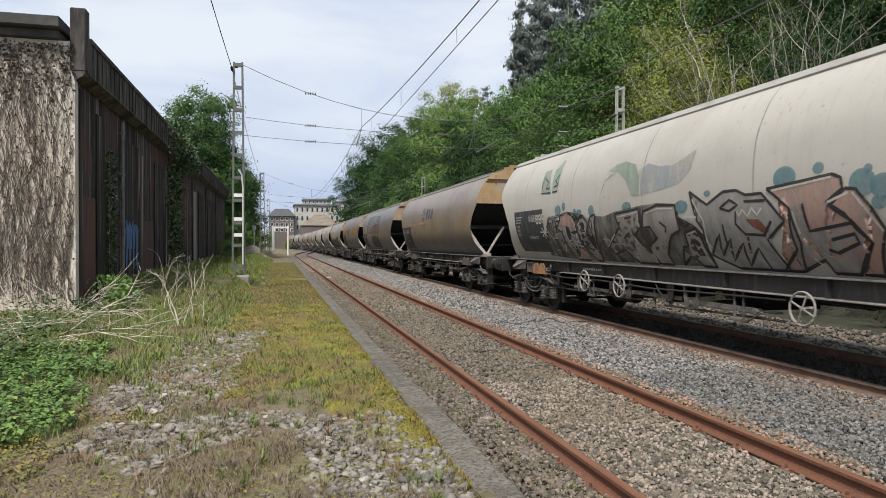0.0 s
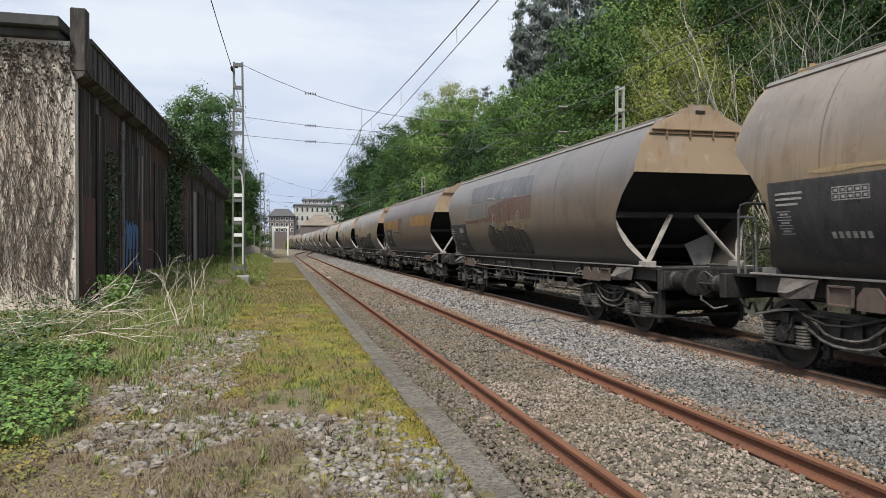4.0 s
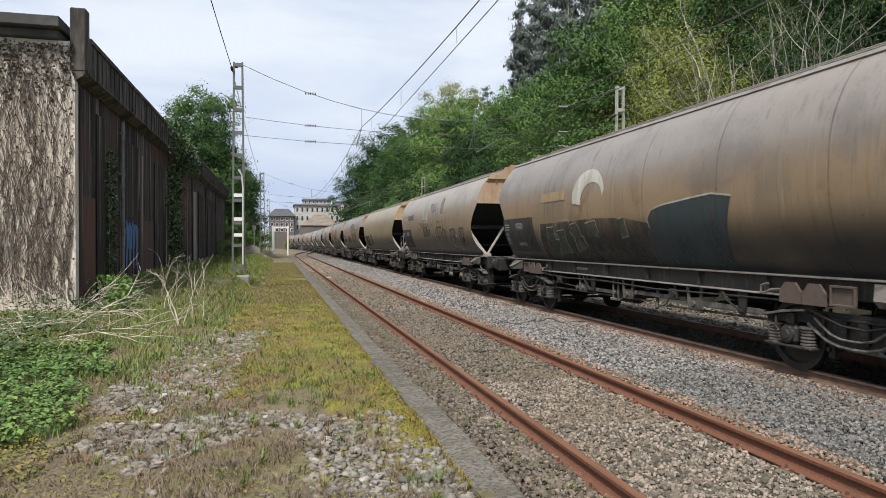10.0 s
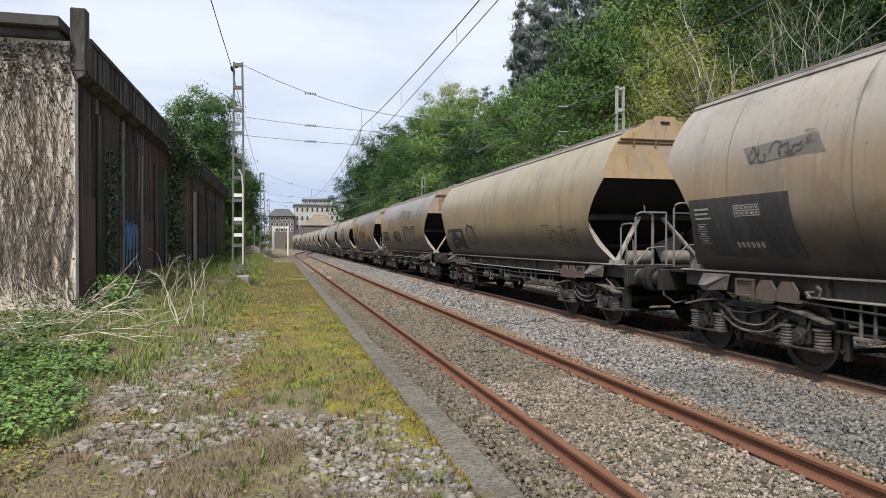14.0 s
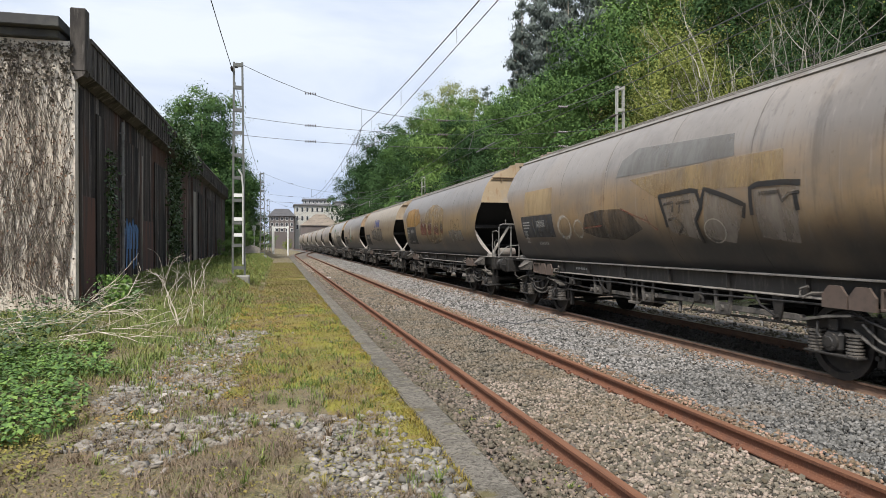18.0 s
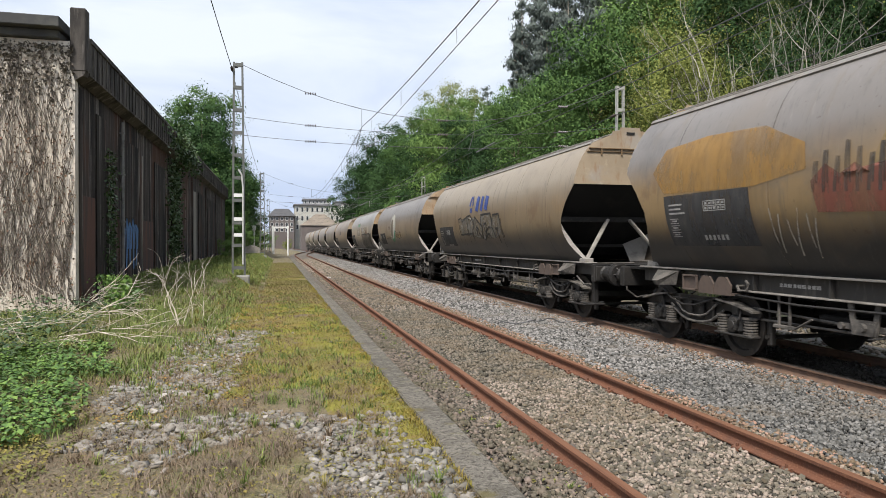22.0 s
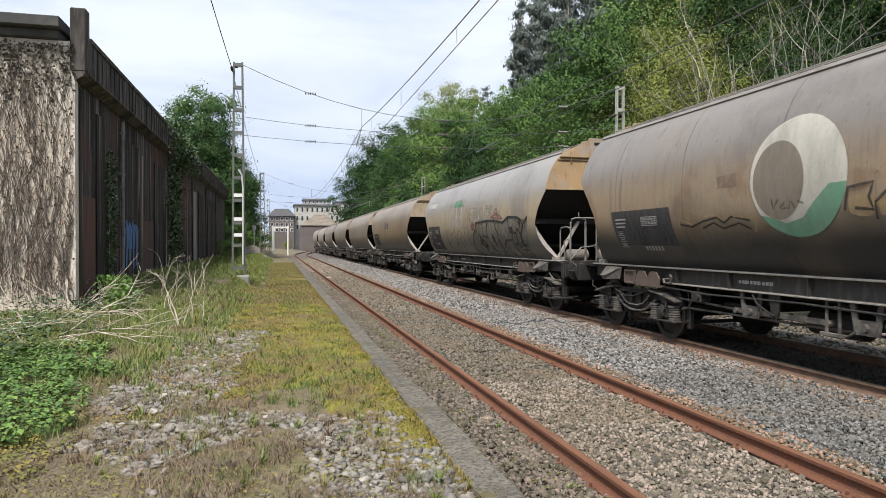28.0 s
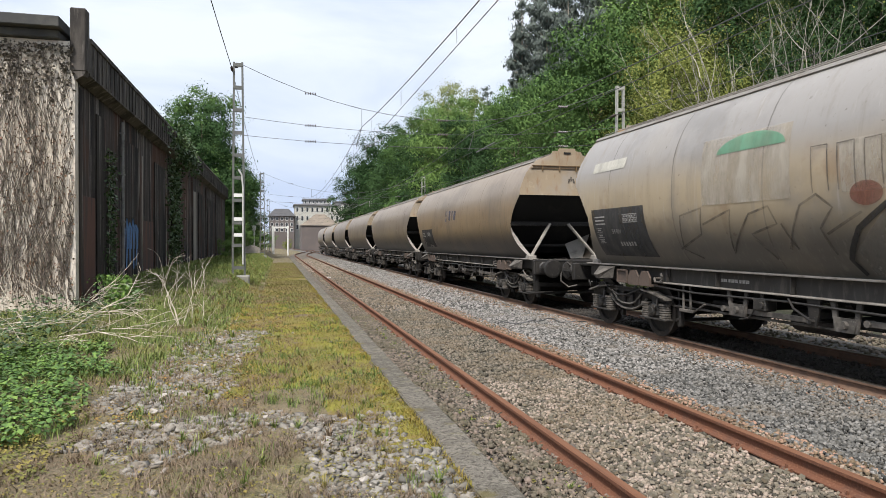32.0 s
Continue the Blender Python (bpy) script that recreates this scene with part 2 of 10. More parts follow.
GRASS_YELLOW = material("yellow_green_grass", (0.26, 0.25, 0.05), 0.7, layers=[("noise", 0.3, 0.44, 0.6, (0.24, 0.19, 0.08), 0.8), ("noise", 0.55, 0.46, 0.58, (0.27, 0.27, 0.045), 0.85), ("noise", 1.7, 0.5, 0.66, (0.25, 0.165, 0.06), 0.7)], island=0.22, spec=0.2)
GRASS_FADED = material("faded_olive_grass", (0.2, 0.185, 0.07), 0.8, layers=[("noise", 0.35, 0.42, 0.6, (0.2, 0.155, 0.08), 0.9), ("noise", 1.1, 0.52, 0.66, (0.14, 0.15, 0.05), 0.7)], island=0.3, spec=0.15)
MOSS_LIME = material("lime_moss", (0.2, 0.175, 0.045), 0.95, layers=[("noise", 0.3, 0.44, 0.6, (0.175, 0.14, 0.065), 0.9), ("noise", 0.55, 0.46, 0.58, (0.215, 0.2, 0.04), 0.8), ("noise", 1.7, 0.5, 0.64, (0.19, 0.125, 0.055), 0.75), ("noise", 30, 0.48, 0.62, (0.1, 0.095, 0.03), 0.6)], bump=[(50, 1.0, 0.02)], spec=0.1)
MOSS_OCHRE = material("ochre_moss", (0.23, 0.18, 0.045), 0.9, layers=[("noise", 2, 0.45, 0.62, (0.2, 0.18, 0.04), 0.8)], island=0.3, spec=0.1)
GRASS_DRY = material("dry_straw_grass", (0.19, 0.142, 0.092), 0.85, layers=[("noise", 1.5, 0.45, 0.62, (0.2, 0.145, 0.1), 0.8)], island=0.35, spec=0.2)
GRASS_GREEN = material("fresh_green_grass", (0.145, 0.19, 0.048), 0.65, layers=[("noise", 0.7, 0.48, 0.63, (0.2, 0.19, 0.065), 0.65), ("noise", 2.3, 0.5, 0.64, (0.075, 0.12, 0.03), 0.7)], island=0.5, spec=0.25)
LEAF_FRESH = material("bright_weed_leaf", (0.105, 0.185, 0.038), 0.45, layers=[("noise", 1.2, 0.45, 0.65, (0.06, 0.13, 0.03), 0.8)], island=0.55, spec=0.35)
LEAF_DARK = material("dark_bramble_leaf", (0.05, 0.085, 0.03), 0.5, island=0.4, spec=0.35)

SHED_ROOF = material("dark_roof_slab", (0.05, 0.05, 0.05), 0.9, layers=[("noise", 1.5, 0.45, 0.65, (0.085, 0.085, 0.075), 0.8)])
FASCIA = material("sooty_concrete_fascia", (0.095, 0.085, 0.076), 0.92, layers=[("noise", 1.5, 0.42, 0.62, (0.035, 0.032, 0.03), 0.9, (1, 1, 0.2)), ("noise", 5, 0.52, 0.68, (0.22, 0.2, 0.18), 0.6, (1, 1, 0.15))], bump=[(20, 0.4, 0.02)], obrand=0.12, spec=0.2)
PANEL_RED = material("rusty_red_boards", (0.1, 0.045, 0.03), 0.9, layers=[("noise", 3, 0.42, 0.62, (0.045, 0.03, 0.026), 0.9, (1, 1, 0.12))], bump=[(14, 0.3, 0.02)])
PANEL_SOOT = material("sooty_boards", (0.034, 0.029, 0.026), 0.9, layers=[("noise", 2, 0.42, 0.58, (0.011, 0.01, 0.01), 0.95, (1, 1, 0.1)), ("noise", 5, 0.55, 0.63, (0.24, 0.22, 0.195), 0.65, (1, 1, 0.04)), ("noise", 0.8, 0.5, 0.64, (0.07, 0.032, 0.022), 0.7, (1, 1, 0.3))], bump=[(14, 0.3, 0.02)], spec=0.2)
PANEL_PALE = material("bleached_boards", (0.28, 0.25, 0.215), 0.9, layers=[("noise", 3, 0.42, 0.62, (0.12, 0.11, 0.095), 0.9, (1, 1, 0.12))])
PIPE_GREY = material("grey_pipe", (0.2, 0.195, 0.185), 0.7, layers=[("noise", 4, 0.45, 0.65, (0.1, 0.095, 0.09), 0.7)])
PIPE_PALE = material("pale_conduit", (0.55, 0.55, 0.53), 0.6, layers=[("noise", 6, 0.5, 0.7, (0.35, 0.34, 0.32), 0.5)])
SHED_BLUE = material("spray_blue", (0.075, 0.2, 0.42), 0.6, layers=[("noise", 3, 0.48, 0.66, (0.05, 0.06, 0.075), 0.6, (1, 1, 0.3))])
VINE = material("dry_ivy_stem", (0.115, 0.093, 0.074), 0.95, layers=[("noise", 6, 0.45, 0.65, (0.05, 0.042, 0.034), 0.8)], island=0.35)
IVY_DRY = material("dry_ivy_leaf", (0.12, 0.105, 0.085), 0.9, island=0.5, spec=0.2)
IVY_RED = material("withered_ivy_leaf", (0.14, 0.085, 0.055), 0.9, island=0.5, spec=0.2)
TWIG = material("bleached_twig", (0.56, 0.5, 0.41), 0.9, layers=[("noise", 6, 0.45, 0.65, (0.24, 0.2, 0.15), 0.7)])
SIGN_WHITE = material("white_paint", (0.72, 0.72, 0.7), 0.6, layers=[("noise", 5, 0.5, 0.7, (0.5, 0.49, 0.46), 0.6)])
INSULATOR = material("brown_insulator", (0.06, 0.045, 0.04), 0.3)
LEAF_DEEP = material("deep_green_foliage", (0.034, 0.072, 0.024), 0.7, island=0.3, obrand=0.28, spec=0.12)
# bush leaf darkened: shade at the slope's foot is put into the colour
LEAF_SHADY = material("shaded_scrub_leaf", (0.045, 0.06, 0.022), 0.7, island=0.5, spec=0.15)
LEAF_LIGHT = material("young_green_foliage", (0.185, 0.215, 0.085), 0.6, island=0.25, obrand=0.15, spec=0.12)
LEAF_OLIVE = material("olive_yellow_foliage", (0.168, 0.192, 0.05), 0.7, island=0.3, obrand=0.12, spec=0.12)
LEAF_GREY = material("eucalyptus_foliage", (0.1, 0.122, 0.108), 0.6, island=0.35, spec=0.25)
BARK_PALE = material("pale_smooth_bark", (0.3, 0.27, 0.22), 0.9, layers=[("noise", 5, 0.45, 0.65, (0.18, 0.15, 0.12), 0.7, (1, 1, 0.3))])
BARK_GREY = material("grey_bare_bark", (0.36, 0.335, 0.29), 0.9, layers=[("noise", 5, 0.45, 0.65, (0.15, 0.135, 0.11), 0.7, (1, 1, 0.3))])
# litter and ivy, darkened so the colour holds the shade under the trees
UNDERGROWTH = material("shaded_leaf_litter_and_ivy", (0.022, 0.024, 0.012), 0.95, layers=[("noise", 1.5, 0.45, 0.62, (0.05, 0.042, 0.028), 0.8), ("noise", 6, 0.5, 0.66, (0.024, 0.042, 0.014), 0.8)], bump=[(3, 0.8, 0.2)])
HOUSE_CREAM = material("cream_render", (0.44, 0.43, 0.39), 0.9, layers=[("noise", 0.4, 0.45, 0.65, (0.5, 0.46, 0.38), 0.6)])
HOUSE_GREY = material("grey_render", (0.4, 0.4, 0.4), 0.9, layers=[("noise", 0.4, 0.45, 0.65, (0.33, 0.33, 0.33), 0.6)])
HOUSE_BROWN = material("dark_brown_render", (0.13, 0.11, 0.105), 0.9, layers=[("noise", 0.4, 0.45, 0.65, (0.16, 0.13, 0.12), 0.6)])
HOUSE_PALE = material("pale_render", (0.52, 0.51, 0.48), 0.9, layers=[("noise", 0.4, 0.45, 0.65, (0.45, 0.44, 0.42), 0.6)])
ROOF_SLATE = material("grey_slate", (0.16, 0.16, 0.17), 0.8, layers=[("noise", 0.8, 0.45, 0.65, (0.11, 0.11, 0.115), 0.6)])
ROOF_TILE = material("weathered_roof_tiles", (0.2, 0.165, 0.13), 0.9, layers=[("noise", 0.8, 0.45, 0.65, (0.13, 0.11, 0.09), 0.7), ("noise", 6, 0.5, 0.66, (0.26, 0.22, 0.17), 0.5)])
GLASS_DARK = material("window_glass", (0.03, 0.035, 0.04), 0.08, spec=0.6)
GRASS_MATTED = material("matted_dead_grass", (0.19, 0.145, 0.1), 0.9, layers=[("noise", 1.2, 0.45, 0.62, (0.14, 0.105, 0.075), 0.8), ("noise", 0.8, 0.5, 0.66, (0.2, 0.17, 0.06), 0.6)], island=0.4, spec=0.15)
LEAF_RUST = material("rusty_weed_leaf", (0.25, 0.15, 0.05), 0.75, layers=[("noise", 2, 0.45, 0.62, (0.2, 0.17, 0.045), 0.8)], island=0.35, spec=0.15)
GRASS_ASH = material("ash_brown_wisps", (0.21, 0.165, 0.125), 0.9, layers=[("noise", 1.7, 0.45, 0.62, (0.15, 0.12, 0.09), 0.8)], island=0.4, spec=0.15)
LEAF_OCHRE = material("ochre_weed_leaf", (0.2, 0.17, 0.045), 0.7, layers=[("noise", 2, 0.45, 0.62, (0.13, 0.15, 0.045), 0.8)], island=0.4, spec=0.2)
# ---- ground, lines and platform ----
KERB = (1.37, 1.67)


def near_line(y):
    """Centre of the near line, which joins the other one in the distance."""
    f = min(1.0, max(0.0, (y - 96.0) / 70.0))
    return NEAR_TRACK + (FAR_TRACK - NEAR_TRACK) * f * f * (3 - 2 * f) + bend(y)


def far_line(y):
    return FAR_TRACK + bend(y)


def bump_noise(x, y, s=1.0):
    return noise.noise(Vector((x * s, y * s, 3.1)))


def mound(x, y):
    """Low grassy bank along the foot of the shed and round the masts."""
    a = max(0.0, min(1.0, (-0.5 - x) / 1.2)) * max(0.0, min(1.0, (y - 19.0) / 8.0))
    return 0.62 * a * a * (3 - 2 * a)


def hill(x, y):
    x0 = 15.5 + max(0.0, y - 150.0) * 0.02
    d = max(0.0, x - x0)
    rise = 0.62 * d if d < 60 else 37 + (d - 60) * 0.15
    return rise * (1.0 if y < 170 else max(0.25, 1.0 - (y - 170) / 260.0))


def ground_z(x, y):
    if x < KERB[0]:
        return -0.07 + mound(x, y) + 0.02 * bump_noise(x, y, 1.3) + 0.012 * bump_noise(x, y, 5.0)
    if x < KERB[1]:
        return -0.3
    z = -0.2
    if x > 10.2:
        z = -0.35
    return z + hill(x, y)


def spaced(marks):
    out = []
    for (a, n), (b, _) in zip(marks, marks[1:]):
        out += [a + (b - a) * i / n for i in range(n)]
    return out + [marks[-1][0]]


def build_ground():
    xs = spaced([(-900, 6), (-120, 8), (-30, 10), (-8, 28), (1.2, 1), (1.365, 1), (1.39, 1), (1.65, 1), (1.69, 6), (4, 6), (10, 4), (10.5, 6), (15.5, 10), (40, 8), (110, 6), (900, 1)])
    ys = spaced([(-60, 4), (-10, 6), (2, 90), (26, 40), (60, 20), (110, 14), (250, 8), (600, 5), (2500, 1)])
    verts = [(x, y, ground_z(x, y)) for y in ys for x in xs]
    w = len(xs)
    faces = [(j * w + i, j * w + i + 1, (j + 1) * w + i + 1, (j + 1) * w + i) for j in range(len(ys) - 1) for i in range(w - 1)]
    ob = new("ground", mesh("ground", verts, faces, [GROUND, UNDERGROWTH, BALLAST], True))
    # index 1: wood floor with tree shade in its colour
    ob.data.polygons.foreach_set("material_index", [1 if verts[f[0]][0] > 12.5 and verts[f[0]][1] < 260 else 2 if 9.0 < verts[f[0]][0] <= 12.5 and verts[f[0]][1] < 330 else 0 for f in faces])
    tagged(ob, "dry grassy gravel ground with patches of soil", "ground", kind="structure")
    return ob


def ribbon(name, mat, x0f, x1f, z, ys, crown=0.0):
    verts, faces = [], []
    n = 9
    for y in ys:
        a, b = x0f(y), x1f(y)
        for i in range(n):
            f = i / (n - 1)
            verts.append((a + (b - a) * f, y, z + crown * math.sin(f * math.pi) + 0.012 * bump_noise(a + (b - a) * f, y, 3.0)))
    for j in range(len(ys) - 1):
        for i in range(n - 1):
            faces.append((j * n + i, j * n + i + 1, (j + 1) * n + i + 1, (j + 1) * n + i))
    return new(name, mesh(name, verts, faces, mat, True))


def build_beds():
    ys = spaced([(-25, 10), (2, 60), (30, 30), (100, 40), (330, 1)])
    bed = ribbon("track_bed", BALLAST_BROWN, lambda y: near_line(y) - 1.55, lambda y: min(near_line(y) + 1.7, far_line(y) - 1.2), -0.165, ys)
    tagged(bed, "brownish rusty ballast between the near rails", "track bed", kind="structure")
    bed2 = ribbon("track_bed_main", BALLAST, lambda y: far_line(y) - 3.0, lambda y: far_line(y) + 2.6, -0.165, ys)
    tagged(bed2, "clean grey ballast under the main line", "track bed", kind="structure")
    # near-black strip along the middle of the main line's bed
    mid_bed = ribbon("oily_bed", STONE_BLACK, lambda y: far_line(y) - 0.85, lambda y: far_line(y) + 1.25, -0.148, ys)
    mid_bed.parent = bed2
    return bed, bed2


RAIL_SHAPE = [(-0.07, -0.15), (-0.07, -0.138), (-0.02, -0.118), (-0.009, -0.1), (-0.009, -0.045), (-0.034, -0.034), (-0.034, -0.008), (-0.026, 0.0), (0.026, 0.0), (0.034, -0.008), (0.034, -0.034), (0.009, -0.045), (0.009, -0.1), (0.02, -0.118), (0.07, -0.138), (0.07, -0.15)]


def build_rail(linef, side, mat, top, y1):
    ys = spaced([(-25, 3), (60, 20), (140, 30), (y1, 1)])
    bm = bmesh.new()
    rows = [[bm.verts.new((linef(y) + side * 0.87 + u, y, v)) for u, v in RAIL_SHAPE] for y in ys]
    n = len(RAIL_SHAPE)
    for a, b in zip(rows, rows[1:]):
        for i in range(n):
            f = bm.faces.new((a[i], a[(i + 1) % n], b[(i + 1) % n], b[i]))
            if i in (6, 7, 8):
                f.material_index = 1
    bmesh.ops.recalc_face_normals(bm, faces=bm.faces[:])
    return part("rail", bm, [mat, top], None)


def build_rails():
    clip = bmesh.new()
    prism(clip, [(-0.13, -0.165), (-0.12, -0.135), (-0.08, -0.125), (-0.06, -0.135), (-0.03, -0.138), (-0.03, -0.165)], "y", -0.045, 0.045)
    tube(clip, [(-0.09, 0, -0.14), (-0.09, 0, -0.1)], 0.012, 6)
    clip_me = to_mesh_early("rail_clip", clip, RAIL_RUST)
    for linef, side, mat, top, lab, y1 in ((near_line, -1, RAIL_RUST, RAIL_TOP_RUST, "rust-red siding rail on brown ballast", 200), (near_line, 1, RAIL_RUST, RAIL_TOP_RUST, "rust-red siding rail on brown ballast", 200), (far_line, -1, RAIL_DARK, RAIL_TOP, "worn main-line rail with polished head", 330), (far_line, 1, RAIL_DARK, RAIL_TOP, "worn main-line rail with polished head", 330)):
        r = build_rail(linef, side, mat, top, y1)
        tagged(r, lab, "rail", "rails", kind="structure")
        for i in range(48 if linef is near_line else 30):
            y = 2.2 + i * 0.6
            for m in (EYE_M, Matrix.Rotation(math.pi, 4, "Z")):
                share("rail_clip", clip_me, r, Matrix.Translation((linef(y) + side * 0.87, y, 0)) @ m)


def to_mesh_early(name, bm, mat):
    me = bpy.data.meshes.new(name)
    bm.normal_update()
    bm.to_mesh(me)
    bm.free()
    me.materials.append(mat)
    return me


EYE_M = Matrix.Identity(4)


def build_kerb():
    """Row of long concrete edge blocks, worn and a little out of line."""
    rnd = random.Random(5)
    base = new("platform_edge")
    tagged(base, "worn grey concrete platform edge beside the siding", "platform edge", kind="structure")
    y = -4.0
    shapes = []
    for v in range(4):
        bm = bmesh.new()
        box(bm, KERB[0], KERB[1], 0.004, 2.396, -0.34, -0.045, 0.018)
        bmesh.ops.subdivide_edges(bm, edges=[e for e in bm.edges if abs(e.verts[0].co.y - e.verts[1].co.y) > 1], cuts=7)
        for q in bm.verts:
            q.co.x += rnd.uniform(-0.007, 0.007)
            q.co.z += rnd.uniform(-0.005, 0.004)
        shapes.append(to_mesh_early("kerb_block", bm, KERB_CONCRETE))
    i = 0
    while y < 88:
        share("kerb_block", shapes[i % 4], base, Matrix.Translation((rnd.uniform(-0.012, 0.012), y, rnd.uniform(-0.006, 0.006))))
        y += 2.4
        i += 1


# ---- loose stones and ballast, as heaps of small rocks ----
ROCK = np.array([(-1, -1, -0.6), (1, -0.9, -0.6), (0.9, 1, -0.6), (-1, 0.9, -0.6), (-0.6, -0.7, 0.5), (0.65, -0.55, 0.65), (0.55, 0.7, 0.5), (-0.7, 0.55, 0.6)]) * 0.5
ROCK_FACES = np.array([(4, 5, 6, 7), (0, 1, 5, 4), (1, 2, 6, 5), (2, 3, 7, 6), (3, 0, 4, 7), (0, 3, 2, 1)])


def rock_field(name, mat, xy, sizes, zf, seed, flat=0.75, squash=0.85):
    rng = np.random.RandomState(seed)
    n = len(xy)
    base = ROCK[None] * (1 + rng.uniform(-0.35, 0.35, (n, 8, 3)))
    base[:, :, 2] *= flat
    q = rng.normal(0, 1, (n, 4))
    q /= np.linalg.norm(q, axis=1)[:, None]
    qw, qx, qy, qz = q.T
    rot = np.stack([1 - 2 * (qy**2 + qz**2), 2 * (qx * qy - qz * qw), 2 * (qx * qz + qy * qw), 2 * (qx * qy + qz * qw), 1 - 2 * (qx**2 + qz**2), 2 * (qy * qz - qx * qw), 2 * (qx * qz - qy * qw), 2 * (qy * qz + qx * qw), 1 - 2 * (qx**2 + qy**2)], 1).reshape(n, 3, 3)
    base = np.einsum("nij,nkj->nki", rot, base)
    base[:, :, 2] *= squash
    s = sizes[:, None]
    v = np.stack([base[:, :, 0] * s + xy[:, :1], base[:, :, 1] * s + xy[:, 1:2], base[:, :, 2] * s + zf[:, None] + s * 0.1], 2).reshape(-1, 3)
    f = (ROCK_FACES[None] + (np.arange(n) * 8)[:, None, None]).reshape(-1, 4)
    me = bpy.data.meshes.new(name)
    me.vertices.add(len(v))
    me.vertices.foreach_set("co", v.astype(np.float32).ravel())
    me.loops.add(f.size)
    me.loops.foreach_set("vertex_index", f.astype(np.int32).ravel())
    me.polygons.add(len(f))
    me.polygons.foreach_set("loop_start", np.arange(0, f.size, 4, dtype=np.int32))
    me.update(calc_edges=True)
    me.materials.append(mat)
    return new(name, me)


def scatter(n, x0, x1, y0, y1, seed, keep=None):
    rng = np.random.RandomState(seed)
    p = np.stack([rng.uniform(x0, x1, n), rng.uniform(y0, y1, n)], 1)
    if keep is not None:
        p = np.array([q for q in p if keep(q[0], q[1])])
    return p


def off_rails(x, y):
    return min(abs(abs(x - NEAR_TRACK) - 0.87), abs(abs(x - FAR_TRACK) - 0.87)) > 0.085


def build_ballast(bed, bed2):
    for name, mat, par, x0, x1, z, seed in (("ballast_near", STONE_BROWN, bed, 2.0, 4.75, -0.165, 1), ("ballast_main", STONE_GREY, bed2, 4.6, 6.92, -0.15, 2)):
        for i, (n, y0, y1, s0, s1) in enumerate(((15000, 3.4, 8.5, 0.018, 0.05), (14000, 8.5, 18, 0.026, 0.058), (7000, 18, 42, 0.045, 0.08), (5000, 42, 80, 0.08, 0.13))):
            p = scatter(n, x0, x1, y0, y1, seed * 10 + i, off_rails)
            s = np.random.RandomState(seed * 7 + i).uniform(s0, s1, len(p))
            ob = rock_field(name, mat, p, s, np.full(len(p), z) + np.random.RandomState(i).uniform(-0.012, 0.012, len(p)), seed * 3 + i, 1.0)
            ob.parent = par
            tagged(ob, kind="stuff")
    p = scatter(7000, 8.8, 13.0, 4, 40, 77)
    ob = rock_field("ballast_far_side", STONE_DARK, p, np.random.RandomState(5).uniform(0.06, 0.11, len(p)), np.where(p[:, 0] < 10.2, -0.17, -0.32), 9)
    ob.parent = bed2
    tagged(ob, kind="stuff")
    for nm, mt, pr, a0, a1, sd in (("ballast_rear", STONE_BROWN, bed, 1.72, 4.75, 91), ("ballast_rear", STONE_GREY, bed2, 4.6, 6.92, 92)):
        p = scatter(5000, a0, a1, -8, 3.4, sd, off_rails)
        ob = rock_field(nm, mt, p, np.random.RandomState(sd).uniform(0.03, 0.07, len(p)), np.full(len(p), -0.16), sd, 1.0)
        ob.parent = pr
        tagged(ob, kind="stuff")
    # near-black stones on that strip
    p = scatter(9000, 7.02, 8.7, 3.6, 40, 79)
    ob = rock_field("oily_ballast", STONE_BLACK, p, np.random.RandomState(4).uniform(0.03, 0.07, len(p)), np.full(len(p), -0.152), 14, 0.9)
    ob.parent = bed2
    tagged(ob, kind="stuff")
    for x0, x1, sd in ((6.15, 6.9, 71), (4.3, 4.75, 73)):
        p = scatter(5500, x0, x1, 3.6, 40, sd, off_rails)
        ob = rock_field("ballast_rusty", STONE_RUSTY, p, np.random.RandomState(sd).uniform(0.02, 0.05, len(p)), np.full(len(p), -0.142), sd, 0.9)
        ob.parent = bed2
        tagged(ob, kind="stuff")
    # earth strip between kerb and rail
    p = scatter(14000, 1.69, 2.34, 3.4, 26, 78)
    ob = rock_field("ballast_edge", STONE_DARK, p, np.random.RandomState(6).uniform(0.0, 1.0, len(p)) ** 2 * 0.045 + 0.02, np.full(len(p), -0.155) + np.array([max(0.0, (2.0 - a) * 0.1) for a in p[:, 0]]), 10, 0.9)
    ob.parent = bed
    tagged(ob, kind="stuff")
    # nearest stones, one by one
    rnd = random.Random(3)
    for par, mat, x0, x1, z in ((bed, STONE_BROWN, 2.5, 4.2, -0.15), (bed2, STONE_GREY, 4.6, 6.6, -0.14)):
        shapes = []
        for v in range(5):
            me = bpy.data.meshes.new("stone")
            pts = [tuple(c * (1 + rnd.uniform(-0.3, 0.3)) for c in q) for q in ROCK]
            me.from_pydata(pts, [], [tuple(int(i) for i in f) for f in ROCK_FACES])
            me.materials.append(mat)
            shapes.append(me)
        k = 0
        while k < 150:
            x, y = rnd.uniform(x0, x1), rnd.uniform(4.0, 7.2)
            if not off_rails(x, y):
                continue
            s = rnd.uniform(0.035, 0.06)
            share("stone", shapes[k % 5], par, Matrix.LocRotScale((x, y, z + 0.012), Euler((rnd.uniform(-0.4, 0.4), rnd.uniform(-0.4, 0.4), rnd.uniform(0, 6.3))), (s, s, s * 0.8)))
            k += 1


